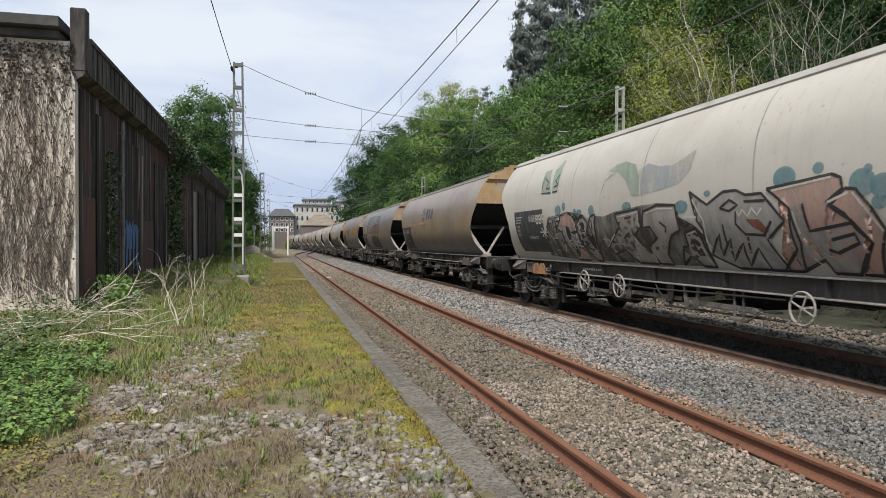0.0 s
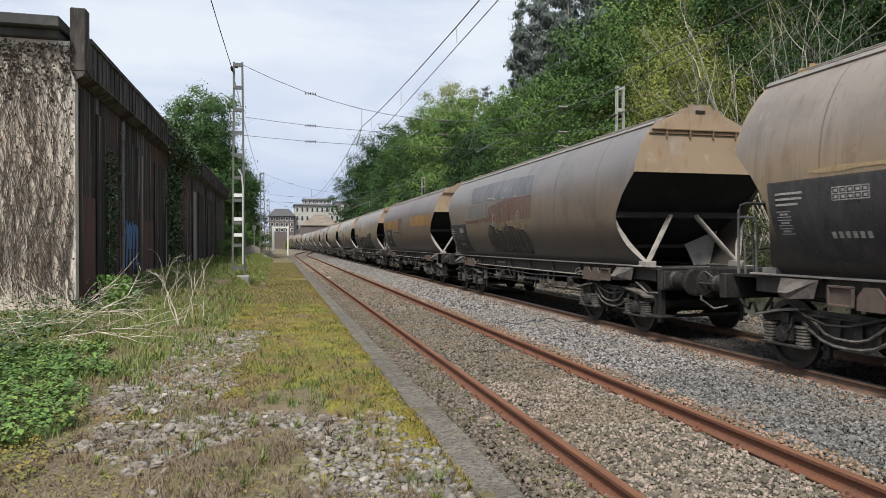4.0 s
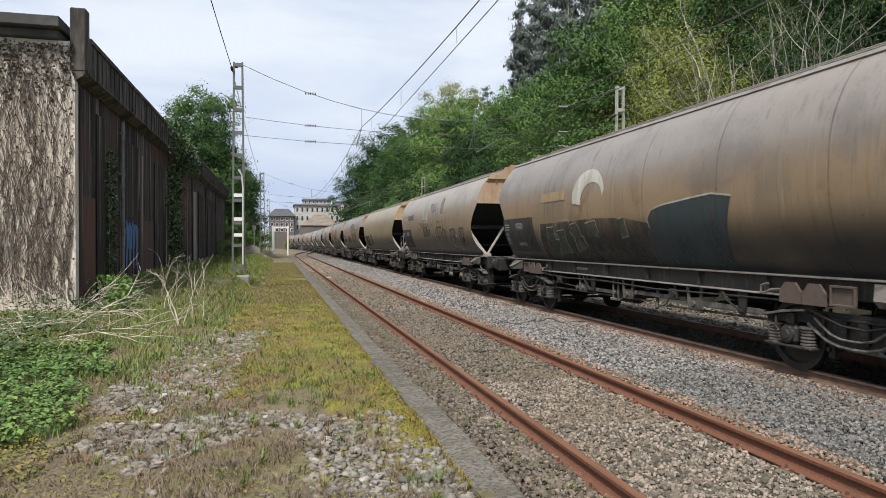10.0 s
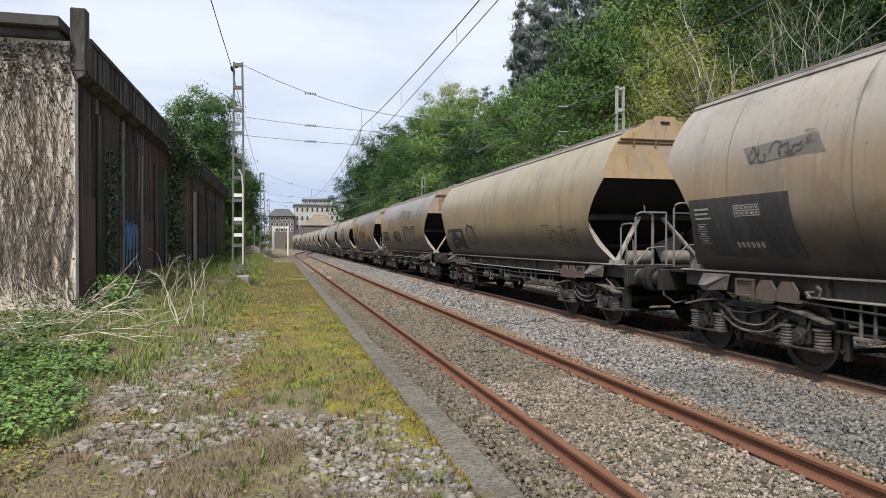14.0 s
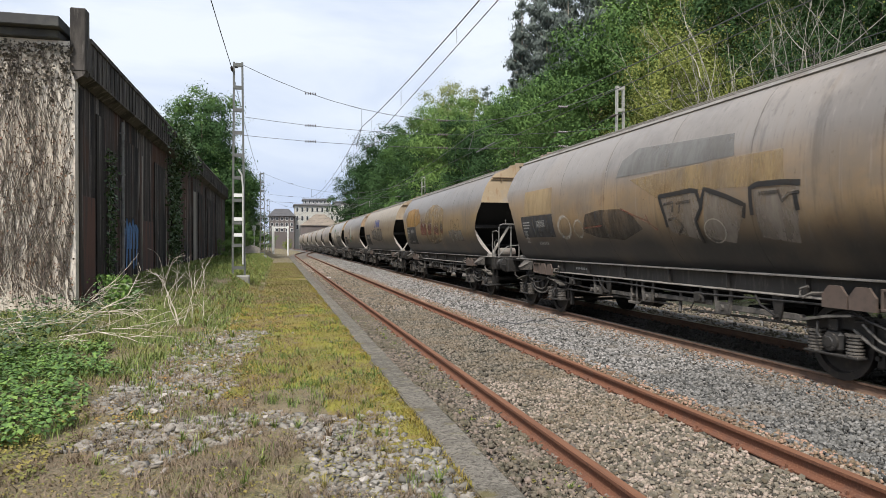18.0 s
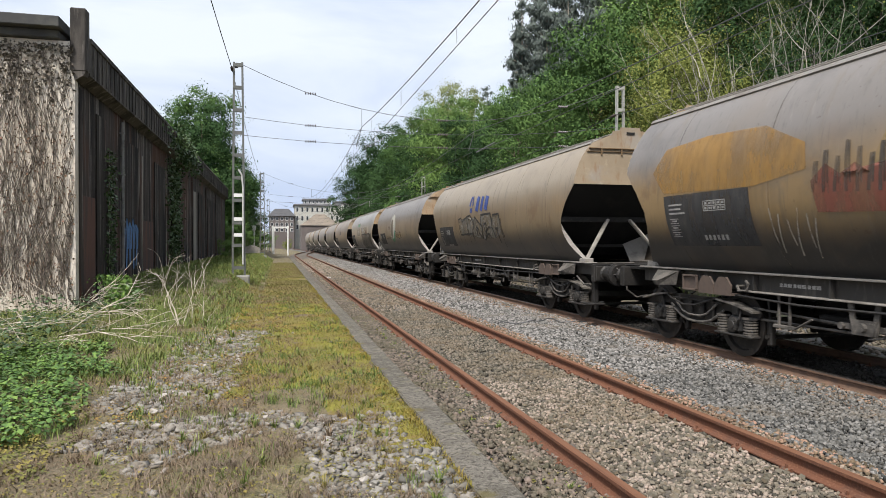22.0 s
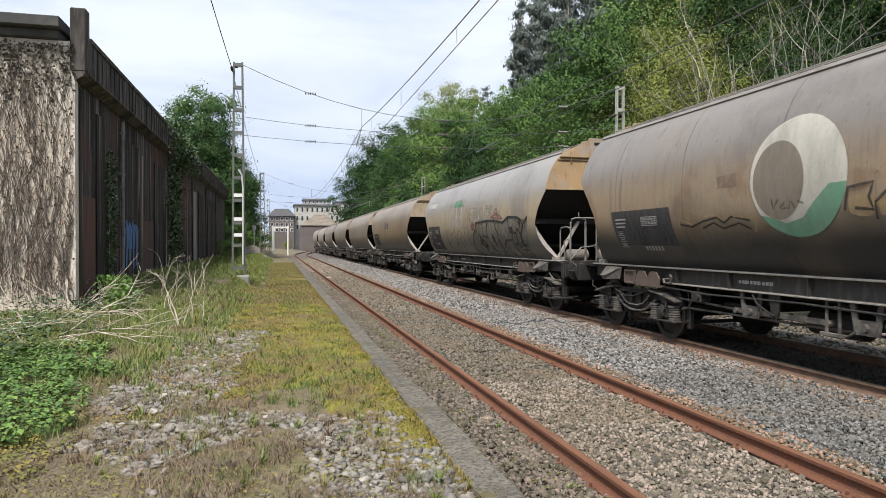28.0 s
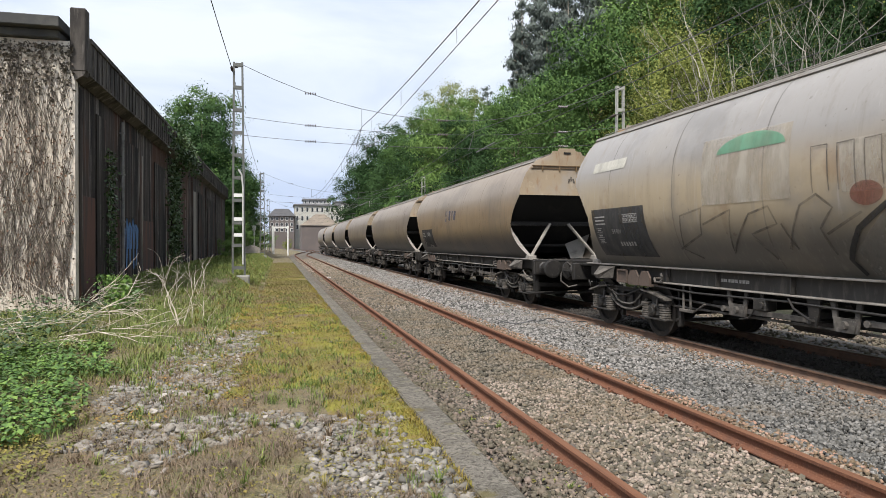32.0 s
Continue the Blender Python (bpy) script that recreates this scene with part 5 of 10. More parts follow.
def plant_slope():
    rnd = random.Random(77)
    # front row: low near the camera, taller further on
    y = 9.0
    while y < 124:
        h = 11.5 if y < 45 else 11.5 + (y - 45) * 0.085 if y < 95 else 14.6
        kind = rnd.choice(("oak", "dark", "dark", "dark")) if y > 52 else rnd.choice(("oak", "dark", "dark")) if y > 30 else "olive" if y > 24 else "near"
        i = rnd.randint(0, 2) if kind in ("oak", "dark") else 0 if kind == "near" else rnd.randint(0, 1)
        x = 17.2 + rnd.uniform(-0.6, 1.4) + max(0, y - 120) * 0.012
        if y > 24:
            place_tree(kind, i, x + bend(y) * 0.5, y, h / 12.5 * rnd.uniform(0.9, 1.08), rnd.uniform(0, 6.28), LABELS[kind])
        y += rnd.uniform(4.6, 6.6) + y * 0.012
    for x0, h, step, y0, y1, kinds in ((23.5, 13.0, 6.0, 8, 150, ("dark", "dark", "oak")), (30.5, 11.0, 7.0, 8, 170, ("oak", "dark", "oak")), (39, 9.5, 8.5, 15, 150, ("dark", "oak")), (50, 8.5, 11, 25, 150, ("dark", "oak"))):
        y = y0 + rnd.uniform(0, 3)
        while y < y1:
            kind = rnd.choice(kinds)
            if x0 < 26 and y < 36:
                kind = "olive" if y > 26 else "near"
            i = rnd.randint(0, 2) if kind in ("oak", "dark") else 0 if kind == "near" else rnd.randint(0, 1)
            place_tree(kind, i, x0 + rnd.uniform(-2, 2), y, h / 12.5 * rnd.uniform(0.82, 1.12) * (0.86 if x0 < 26 and 48 < y < 75 else 1.0), rnd.uniform(0, 6.28), LABELS[kind])
            y += step * rnd.uniform(0.8, 1.2)
    for x, y, s in ((41, 109, 1.0), (43.5, 104, 1.1), (46, 112, 1.06), (44, 97, 1.12), (47, 92, 1.15), (50, 99, 1.2), (48, 84, 1.15), (52, 88, 1.2), (39.5, 124, 0.62), (38, 132, 0.6), (36, 140, 0.55), (53, 78, 1.15), (43, 114, 0.85), (45, 74, 0.95), (49, 70, 1.0), (43, 80, 0.9), (52, 68, 1.0), (41, 90, 0.85), (46, 64, 0.95)):
        place_tree("eucalyptus", rnd.randint(0, 1), x, y, s, rnd.uniform(0, 6.28), LABELS["eucalyptus"])
    for x, y, h in ((18.6, 23.0, 9.0), (18.2, 20.8, 8.8), (19.8, 20.4, 8.0), (19.6, 22.2, 8.6)):
        bare_tree(x, y, h, int(y * 10))
    for kind, i, x, y, s in (("olive", 0, 17.6, 25.5, 0.82), ("olive", 1, 19.0, 28.5, 0.95), ("olive", 1, 18.2, 32.0, 0.75), ("near", 0, 23.5, 20.5, 1.0), ("near", 0, 24.0, 24.5, 1.05), ("near", 0, 22.5, 16.5, 0.95), ("dark", 1, 22.6, 30.5, 1.0), ("light", 0, 21.3, 83, 1.5), ("light", 1, 23.8, 86, 1.42), ("dark", 0, 18.2, 117, 1.62), ("dark", 2, 15.2, 121, 1.42), ("oak", 1, 29.0, 96, 1.02)):
        place_tree(kind, i, x, y, s, x * 1.7, LABELS[kind])
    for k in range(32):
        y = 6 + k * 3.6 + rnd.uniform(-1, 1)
        # nearer bushes take the leaf colour with shade painted in
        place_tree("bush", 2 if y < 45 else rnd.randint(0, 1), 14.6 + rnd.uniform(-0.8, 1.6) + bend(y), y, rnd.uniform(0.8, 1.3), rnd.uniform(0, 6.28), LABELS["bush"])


def plant_left():
    for kind, i, x, y, s, lab in (("dark", 0, -8.2, 80, 1.3, "large green tree behind the shed"), ("dark", 2, -9.6, 84, 1.34, "large green tree behind the shed"), ("oak", 0, -8.7, 82, 1.42, "large green tree behind the shed"), ("dark", 1, -9.5, 88, 1.2, "large green tree behind the shed"), ("dark", 2, -5.2, 92, 0.95, "dark green tree beside the platform"), ("dark", 0, -5.6, 104, 0.85, "dark green tree beside the platform"), ("oak", 1, -4.7, 80, 0.62, "small dark tree beside the platform"), ("dark", 1, -7.2, 112, 0.9, "dark green tree beside the platform")):
        place_tree(kind, i, x, y, s, i * 1.3, lab, None, "trees behind the shed")
    for x, y, s in ((-4.4, 73.5, 0.9), (-3.2, 76, 0.7), (-2.6, 96, 0.9), (-2.2, 118, 0.8), (-4.2, 62, 0.45), (-3.6, 56, 0.4)):
        place_tree("bush", 1, x, y, s, x, "green bush beside the platform", None, "trees behind the shed")


tree_kinds()
dark_scrub()
plant_slope()
plant_left()
# ---- the far end of the station ----
def town_house(x0, x1, y, z0, z1, depth, storeys, bays, wall, roofm, label, flat=True):
    h = new("house")
    tagged(h, label, "building", "far buildings")
    h.matrix_basis = Matrix.Translation((x0, y, 0))
    w = x1 - x0
    bm = bmesh.new()
    box(bm, 0, w, 0, depth, -0.5, z1)
    part("wall", bm, wall, h)
    bm = bmesh.new()
    if flat:
        box(bm, -0.4, w + 0.4, -0.5, depth + 0.4, z1, z1 + 0.5, 0.05)
    else:
        prism(bm, [(-0.6, z1), (w + 0.6, z1), (w * 0.78, z1 + 2.4), (w * 0.22, z1 + 2.4)], "y", -0.6, depth + 0.6)
    part("roof", bm, roofm, h)
    pitch = (z1 - z0) / storeys
    for s in range(storeys):
        for b in range(bays):
            win = new("window")
            win.parent = h
            cx, cz = w * (b + 0.5) / bays, z0 + pitch * (s + 0.55)
            ww, hh = min(1.1, w / bays * 0.42), pitch * 0.5
            bm = bmesh.new()
            box(bm, cx - ww / 2 - 0.1, cx + ww / 2 + 0.1, -0.06, 0.04, cz - hh / 2 - 0.1, cz + hh / 2 + 0.1)
            part("frame", bm, SIGN_WHITE, win)
            bm = bmesh.new()
            box(bm, cx - ww / 2, cx + ww / 2, -0.085, -0.062, cz - hh / 2, cz + hh / 2)
            part("pane", bm, GLASS_DARK, win)
    return h


def build_far():
    town_house(5.6, 20.5, 230, 5.5, 14.4, 14, 3, 9, HOUSE_CREAM, ROOF_SLATE, "cream three-storey building with rows of windows")
    town_house(8.6, 17.6, 232, 14.9, 16.4, 9, 1, 7, HOUSE_GREY, ROOF_SLATE, "grey attic storey set back on the roof")
    town_house(-2.6, 5.3, 226, 5.0, 10.6, 12, 3, 5, HOUSE_BROWN, ROOF_SLATE, "dark brown building beside the cream one", False)
    town_house(20.7, 27, 245, 5, 16.5, 10, 4, 3, HOUSE_PALE, ROOF_SLATE, "pale block half hidden by trees")
    town_house(-14, -5, 214, 2, 7.5, 10, 2, 5, HOUSE_PALE, ROOF_SLATE, "low pale building beyond the platform", False)
    # goods hall with a low hipped roof behind the last wagons
    hall = new("goods_hall")
    tagged(hall, "low hall with a brown hipped roof beyond the wagons", "building", "far buildings")
    hall.matrix_basis = Matrix.Translation((5.6, 175, 0))
    bm = bmesh.new()
    box(bm, 0.3, 10.2, 0.3, 9.7, -0.5, 6.4)
    part("wall", bm, HOUSE_BROWN, hall)
    bm = bmesh.new()
    lo = [bm.verts.new(p) for p in ((0, 0, 6.3), (10.5, 0, 6.3), (10.5, 10, 6.3), (0, 10, 6.3))]
    hi = [bm.verts.new(p) for p in ((4.0, 5, 9.4), (6.5, 5, 9.4))]
    for f in ((lo[0], lo[1], hi[1], hi[0]), (lo[1], lo[2], hi[1]), (lo[2], lo[3], hi[0], hi[1]), (lo[3], lo[0], hi[0]), (lo[3], lo[2], lo[1], lo[0])):
        bm.faces.new(f)
    part("roof", bm, ROOF_TILE, hall)
    # white portal of thin posts
    pt = new("signal_gantry")
    tagged(pt, "white-painted portal of thin posts across the platform", "gantry")
    for x in (-0.75, 1.55):
        bm = bmesh.new()
        tube(bm, [(x, 107, -0.2), (x, 107, 4.45)], 0.13, 8)
        part("post", bm, SIGN_WHITE, pt)
    bm = bmesh.new()
    box(bm, -0.9, 1.7, 106.9, 107.1, 4.1, 4.3)
    part("crossbar", bm, SIGN_WHITE, pt)
    for x, y, hgt in ((-0.6, 112, 4.3), (-2.9, 88, 3.4), (-3.6, 97, 3.0), (-1.9, 121, 3.2)):
        p = new("post")
        tagged(p, "slim pale post beside the platform", "post", "platform posts")
        p.matrix_basis = Matrix.Translation((x, y, ground_z(x, y)))
        bm = bmesh.new()
        tube(bm, [(0, 0, -0.1), (0, 0, hgt)], 0.09, 8)
        part("shaft", bm, SIGN_WHITE, p)
        bm = bmesh.new()
        box(bm, -0.22, 0.22, -0.08, 0.02, hgt - 0.6, hgt, 0.02)
        part("board", bm, SIGN_WHITE, p)
    # low stone ramp end of the platform
    bm = bmesh.new()
    prism(bm, [(-3.4, 0.2), (-3.3, 1.35), (-2.5, 1.5), (-1.9, 1.2), (-1.75, 0.2)], "y", 74, 75.6)
    tagged(part("rubble_heap", bm, STONE_PALE, None), "heap of pale rubble by the bank", "rubble")
    # earth bank with scrub under the buildings
    for x, y, s, k in ((19, 192, 1.5, 1), (2.5, 192, 0.8, 0), (-2, 180, 0.9, 1), (-5, 172, 1.1, 0)):
        place_tree("bush", k, x, y, s, x, "olive scrub on the bank below the buildings", None, "scrub by the buildings")


build_far()
# ---- the train: four-axle grain hoppers ----
WAGON_PITCH = 16.3
SHIFT = [-0.19, 0.2, 0.23, 0.09, -0.04, -0.18, -0.09, 0.02, -0.06, -0.07, -0.51, 0.61]
SECTION = [(1.0, 1.27), (1.27, 1.6), (1.38, 1.85), (1.45, 2.1), (1.48, 2.4), (1.48, 2.7), (1.45, 3.03), (1.42, 3.2), (1.3, 3.5), (1.14, 3.78), (0.95, 3.97)]
HALF = 6.95


def travel(t):
    """How far the train has come towards the camera."""
    u = t / 32.0
    return 0.96 * 32 * (7.1684 * u - 1.7765 * u**2 + 2.6794 * u**3 - 2.0812 * u**4 - 0.0179 * u**5 + 0.0227 * u**6)


def wagon_place(k, t):
    return 28.45 + k * WAGON_PITCH + (SHIFT[k] if 0 <= k < 12 else 0.0) - travel(t)


def half_width(z):
    zs = [b for _, b in SECTION]
    ws = [a for a, _ in SECTION]
    smooth = sum(float(np.interp(z + d, zs, ws)) * w for d, w in ((-0.12, 0.25), (0, 0.5), (0.12, 0.25)))
    return smooth if 1.4 < z < 3.85 else float(np.interp(z, zs, ws))


def end_cut(z):
    pts = [(1.27, 0.24), (1.45, 0.4), (1.7, 0.58), (2.0, 0.69), (2.25, 0.67), (2.6, 0.42), (3.03, 0.0), (3.97, 0.1)]
    return float(np.interp(z, [a for a, _ in pts], [b for _, b in pts]))


def side_point(y, z, lift=0.005, s=-1):
    return (s * (half_width(z) + lift), y, z)


def body_mesh(name, mat, roof_mat, near=0.0, far=0.0):
    bm = bmesh.new()
    zs = [1.27 + (3.97 - 1.27) * i / 22 for i in range(23)]
    for s in (-1, 1):
        rows = []
        for i in range(15):
            f = i / 14
            rows.append([bm.verts.new((s * half_width(z), (near - HALF + end_cut(z)) * (1 - f) + (far + HALF - end_cut(z)) * f, z)) for z in zs])
        for a, b in zip(rows, rows[1:]):
            for j in range(len(zs) - 1):
                f = (a[j], a[j + 1], b[j + 1], b[j]) if s < 0 else (a[j], b[j], b[j + 1], a[j + 1])
                bm.faces.new(f)
    roof = [(-0.95, 3.97), (-0.7, 4.1), (-0.36, 4.2), (0, 4.23), (0.36, 4.2), (0.7, 4.1), (0.95, 3.97)]
    a = [bm.verts.new((x, near - HALF + 0.1, z)) for x, z in roof]
    b = [bm.verts.new((x, far + HALF - 0.1, z)) for x, z in roof]
    for i in range(6):
        bm.faces.new((a[i], b[i], b[i + 1], a[i + 1])).material_index = 1
    bmesh.ops.remove_doubles(bm, verts=bm.verts[:], dist=0.001)
    bmesh.ops.recalc_face_normals(bm, faces=bm.faces[:])
    me = bpy.data.meshes.new(name)
    bm.to_mesh(me)
    bm.free()
    me.polygons.foreach_set("use_smooth", [True] * len(me.polygons))
    me.materials.append(mat)
    me.materials.append(roof_mat)
    return me


def end_plate_mesh(mat):
    """Upright end sheet over the hopper mouth, with a stepped crest; made for the -y end."""
    bm = bmesh.new()
    left = [(-half_width(z), z) for z in (3.03, 3.2, 3.35, 3.5, 3.65, 3.8, 3.92, 3.97)]
    crest = [(-0.72, 4.08), (-0.46, 4.18), (-0.43, 4.26), (-0.26, 4.28), (-0.24, 4.35), (0.24, 4.35), (0.26, 4.28), (0.43, 4.26), (0.46, 4.18), (0.72, 4.08)]
    prof = left + crest + [(-x, z) for x, z in reversed(left)]
    a = [bm.verts.new((x, -HALF + end_cut(min(z, 3.97)) - 0.004, z)) for x, z in prof]
    b = [bm.verts.new((x, -HALF + end_cut(min(z, 3.97)) + 0.02, z)) for x, z in prof]
    n = len(a)
    for i in range(n):
        bm.faces.new((a[i], a[(i + 1) % n], b[(i + 1) % n], b[i]))
    bm.faces.new(a)
    bm.faces.new(list(reversed(b)))
    bmesh.ops.recalc_face_normals(bm, faces=bm.faces[:])
    me = bpy.data.meshes.new("end_plate")
    bm.to_mesh(me)
    bm.free()
    me.materials.append(mat)
    return me


def to_mesh(name, bm, mat, smooth=False):
    me = bpy.data.meshes.new(name)
    bm.normal_update()
    bm.to_mesh(me)
    bm.free()
    if smooth:
        me.polygons.foreach_set("use_smooth", [True] * len(me.polygons))
    me.materials.append(mat)
    return me


def quick(name, mat, fn, smooth=False):
    bm = bmesh.new()
    fn(bm)
    return to_mesh(name, bm, mat, smooth)


KIT = {}


def spring(bm, x, y):
    rings = [(0.0, 0.105), (0.015, 0.105)]
    for i in range(5):
        z = 0.02 + i * 0.043
        rings += [(z, 0.082), (z + 0.008, 0.105), (z + 0.026, 0.105), (z + 0.034, 0.082)]
    turned_y_z(bm, x, y, 0.325, rings + [(0.237, 0.08), (0.24, 0.12), (0.27, 0.12)])


def turned_y_z(bm, x, y, z, profile, seg=12):
    rings = [[bm.verts.new((x + r * math.cos(2 * math.pi * k / seg), y + r * math.sin(2 * math.pi * k / seg), z + dz)) for k in range(seg)] for dz, r in profile]
    for a, b in zip(rings, rings[1:]):
        for k in range(seg):
            bm.faces.new((a[k], a[(k + 1) % seg], b[(k + 1) % seg], b[k]))
    bm.faces.new(list(reversed(rings[0])))
    bm.faces.new(rings[-1])


WB = 1.02   # half a bogie's wheelbase
PIVOT = 5.35


def build_kit():
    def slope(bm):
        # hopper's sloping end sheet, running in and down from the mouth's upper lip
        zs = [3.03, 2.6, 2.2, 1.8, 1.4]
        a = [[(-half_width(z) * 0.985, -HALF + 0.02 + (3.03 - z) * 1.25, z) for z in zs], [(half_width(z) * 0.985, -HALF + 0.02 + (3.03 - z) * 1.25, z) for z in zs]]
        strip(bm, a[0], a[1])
    # black colour carries the shade inside the mouth
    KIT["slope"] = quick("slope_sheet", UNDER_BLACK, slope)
    KIT["ring"] = quick("ring_beam", UNDER, lambda bm: box(bm, -1.44, 1.44, -HALF + 0.66, -HALF + 0.74, 2.2, 2.32, 0.01))

    def strut(bm):
        for d in (-0.035, 0.035):
            tube(bm, [(-0.28 + 0, -HALF + 0.64 + d, 2.26), (-1.0, -HALF + 0.3 + d, 1.3)], 0.035, 6)
        box(bm, -1.1, -0.88, -HALF + 0.16, -HALF + 0.44, 1.24, 1.36, 0.01)
    KIT["strut"] = quick("strut", DUSTY_STEEL, strut)

    def gusset(bm):
        zs = [1.28, 1.4, 1.55, 1.7, 1.85, 2.0, 2.15]
        chord = lambda z: 0.93 + (1.44 - 0.93) * (z - 1.28) / (2.15 - 1.28)
        for y in (0.0, 0.012):
            strip(bm, [(-half_width(z), -HALF + end_cut(z) + y, z) for z in zs], [(-min(chord(z), half_width(z) - 0.004), -HALF + end_cut(z) + y, z) for z in zs])
    KIT["gusset"] = quick("gusset", DUSTY_STEEL, gusset)
    KIT["low_beam"] = quick("cross_beam", UNDER, lambda bm: box(bm, -1.25, 1.25, -HALF + 1.36, -HALF + 1.44, 1.6, 1.68, 0.01))

    def toe(bm):
        # valley sheet of the outlet hopper behind the struts
        strip(bm, [(0.5, -HALF + 1.34, 1.68), (0.6, -HALF + 1.15, 1.25)], [(1.3, -HALF + 1.34, 1.98), (0.98, -HALF + 1.15, 1.25)])
    KIT["toe"] = quick("hopper_toe", DUSTY_STEEL, toe)

    KIT["walkway"] = quick("roof_walkway", DUSTY_STEEL, lambda bm: [box(bm, -0.3 + i * 0.21, -0.12 + i * 0.21, -6.8, 6.8, 4.245, 4.262) for i in range(3)] + [box(bm, -0.32, 0.32, y - 0.02, y + 0.02, 4.18, 4.244) for y in (-6.5, -4, -1.5, 1.5, 4, 6.5)])

    def rail(bm):
        tube(bm, [(-0.84, -6.75, 4.03), (-0.84, -6.7, 4.08), (-0.84, -5.5, 4.09), (-0.84, 5.5, 4.09), (-0.84, 6.7, 4.08), (-0.84, 6.75, 4.03)], 0.009, 6)
        for y in (-5, -2.5, 0, 2.5, 5):
            tube(bm, [(-0.84, y, 4.0), (-0.84, y, 4.09)], 0.007, 5)
    KIT["roof_rail"] = quick("roof_rail", DUSTY_STEEL, rail)
    KIT["cream_gutter"] = quick("roof_gutter", CREAM_EDGE, lambda bm: prism(bm, [(-0.99, 3.9), (-0.94, 3.98), (-0.91, 4.03), (-0.97, 4.03), (-1.02, 3.94)], "y", -HALF + 0.1, HALF - 0.1))
    KIT["gutter"] = quick("roof_gutter", ROOF_EDGE, lambda bm: prism(bm, [(-0.975, 3.94), (-0.94, 3.98), (-0.91, 4.015), (-0.955, 4.015), (-1.0, 3.955)], "y", -HALF + 0.1, HALF - 0.1))
    KIT["solebar"] = quick("solebar", SOLEBAR, lambda bm: box(bm, -1.02, -0.98, -7.0, 7.0, 1.0, 1.26))
    KIT["top_flange"] = quick("top_flange", DUSTY_STEEL, lambda bm: [box(bm, -1.14, -0.9, -7.0, 7.0, 1.247, 1.275, 0.006)])
    KIT["low_flange"] = quick("bottom_flange", DUSTY_STEEL, lambda bm: [box(bm, -1.14, -0.9, -4.2, 4.2, 0.976, 0.998, 0.005)])
    KIT["solebar_rib"] = quick("rib", SOLEBAR, lambda bm: box(bm, -1.1, -1.02, -0.012, 0.012, 1.0, 1.235))

    def hanger(kind):
        def fn(bm):
            if kind == 0:
                prism(bm, [(-0.12, 0.97), (0.12, 0.97), (0.07, 0.72), (0.03, 0.62), (-0.04, 0.62), (-0.07, 0.72)], "x", -1.1, -1.07)
                tube(bm, [(-1.16, 0, 0.68), (-0.8, 0, 0.68)], 0.03, 8)
                tube(bm, [(-1.12, 0.0, 0.68), (-1.12, 0.32, 0.82), (-1.12, 0.42, 0.95)], 0.016, 6)
            elif kind == 1:
                box(bm, -1.12, -0.9, -0.13, 0.13, 0.72, 0.9, 0.02)
                tube(bm, [(-1.06, 0, 0.97), (-1.06, 0, 0.86)], 0.025, 6)
                tube(bm, [(-1.13, -0.08, 0.81), (-1.16, -0.08, 0.81)], 0.05, 10)
                tube(bm, [(-1.1, 0.1, 0.75), (-1.12, 0.2, 0.6), (-1.1, 0.42, 0.56)], 0.014, 6)
            else:
                for d in (-0.1, 0.1):
                    box(bm, -1.09, -1.06, d - 0.02, d + 0.02, 0.55, 0.97, 0.005)
                box(bm, -1.1, -1.05, -0.2, 0.2, 0.52, 0.57, 0.008)
                tube(bm, [(-1.08, -0.2, 0.54), (-1.08, -0.5, 0.7)], 0.015, 6)
        return fn
    for i in range(3):
        KIT["hanger", i] = quick("hanger", (UNDER, AXLE_GREASE, SOLEBAR_DUST)[i], hanger(i))
    KIT["long_pipe"] = quick("brake_pipe", AXLE_GREASE, lambda bm: tube(bm, [(-1.1, -4.4, 0.92), (-1.1, -3.0, 0.9), (-1.1, -1.0, 0.86), (-1.1, 1.0, 0.9), (-1.1, 3.0, 0.87), (-1.1, 4.4, 0.92)], 0.018, 6))
    KIT["pull_rod"] = quick("pull_rod", SOLEBAR_DUST, lambda bm: [tube(bm, [(-0.95, -4.2, 0.6), (-0.95, -1.2, 0.56)], 0.02, 6), tube(bm, [(-0.95, -0.6, 0.6), (-0.95, 3.9, 0.58)], 0.02, 6), tube(bm, [(-1.05, -1.0, 0.5), (-0.9, -0.8, 0.82)], 0.03, 6)])

    def solebar_marks(bm):
        for i in range(9):
            box(bm, -1.0225, -1.02, -i * 0.085, -i * 0.085 + 0.05 + 0.012 * (i % 3), 1.09, 1.14)
    KIT["solebar_marks"] = quick("stencil", STENCIL, solebar_marks)
    KIT["sill"] = quick("centre_sill", UNDER, lambda bm: [box(bm, -0.3, 0.3, -7.5, 7.5, 0.85, 1.2, 0.02)])
    KIT["floor"] = quick("end_deck", UNDER, lambda bm: [box(bm, -1.1, 1.1, -7.45, -5.7, 1.2, 1.24)])

    def headstock(bm):
        box(bm, -1.25, 1.25, -7.55, -7.4, 0.86, 1.24, 0.015)
        for s in (-1, 1):
            box(bm, s * 0.975 - 0.24, s * 0.975 + 0.24, -7.58, -7.55, 0.88, 1.22, 0.02)
    KIT["head_pipe"] = quick("end_pipe", SOLEBAR_DUST, lambda bm: [tube(bm, [(-1.3, -7.5, 0.82), (-1.32, -7.2, 0.8), (-1.3, -6.9, 0.92), (-1.2, -6.6, 0.95)], 0.02, 6), tube(bm, [(-0.5, -7.6, 0.98), (-0.55, -7.7, 0.7), (-0.4, -7.85, 0.55), (-0.2, -7.95, 0.6)], 0.022, 6), tube(bm, [(-1.28, -7.56, 1.27), (-0.3, -7.58, 1.27)], 0.014, 6)])
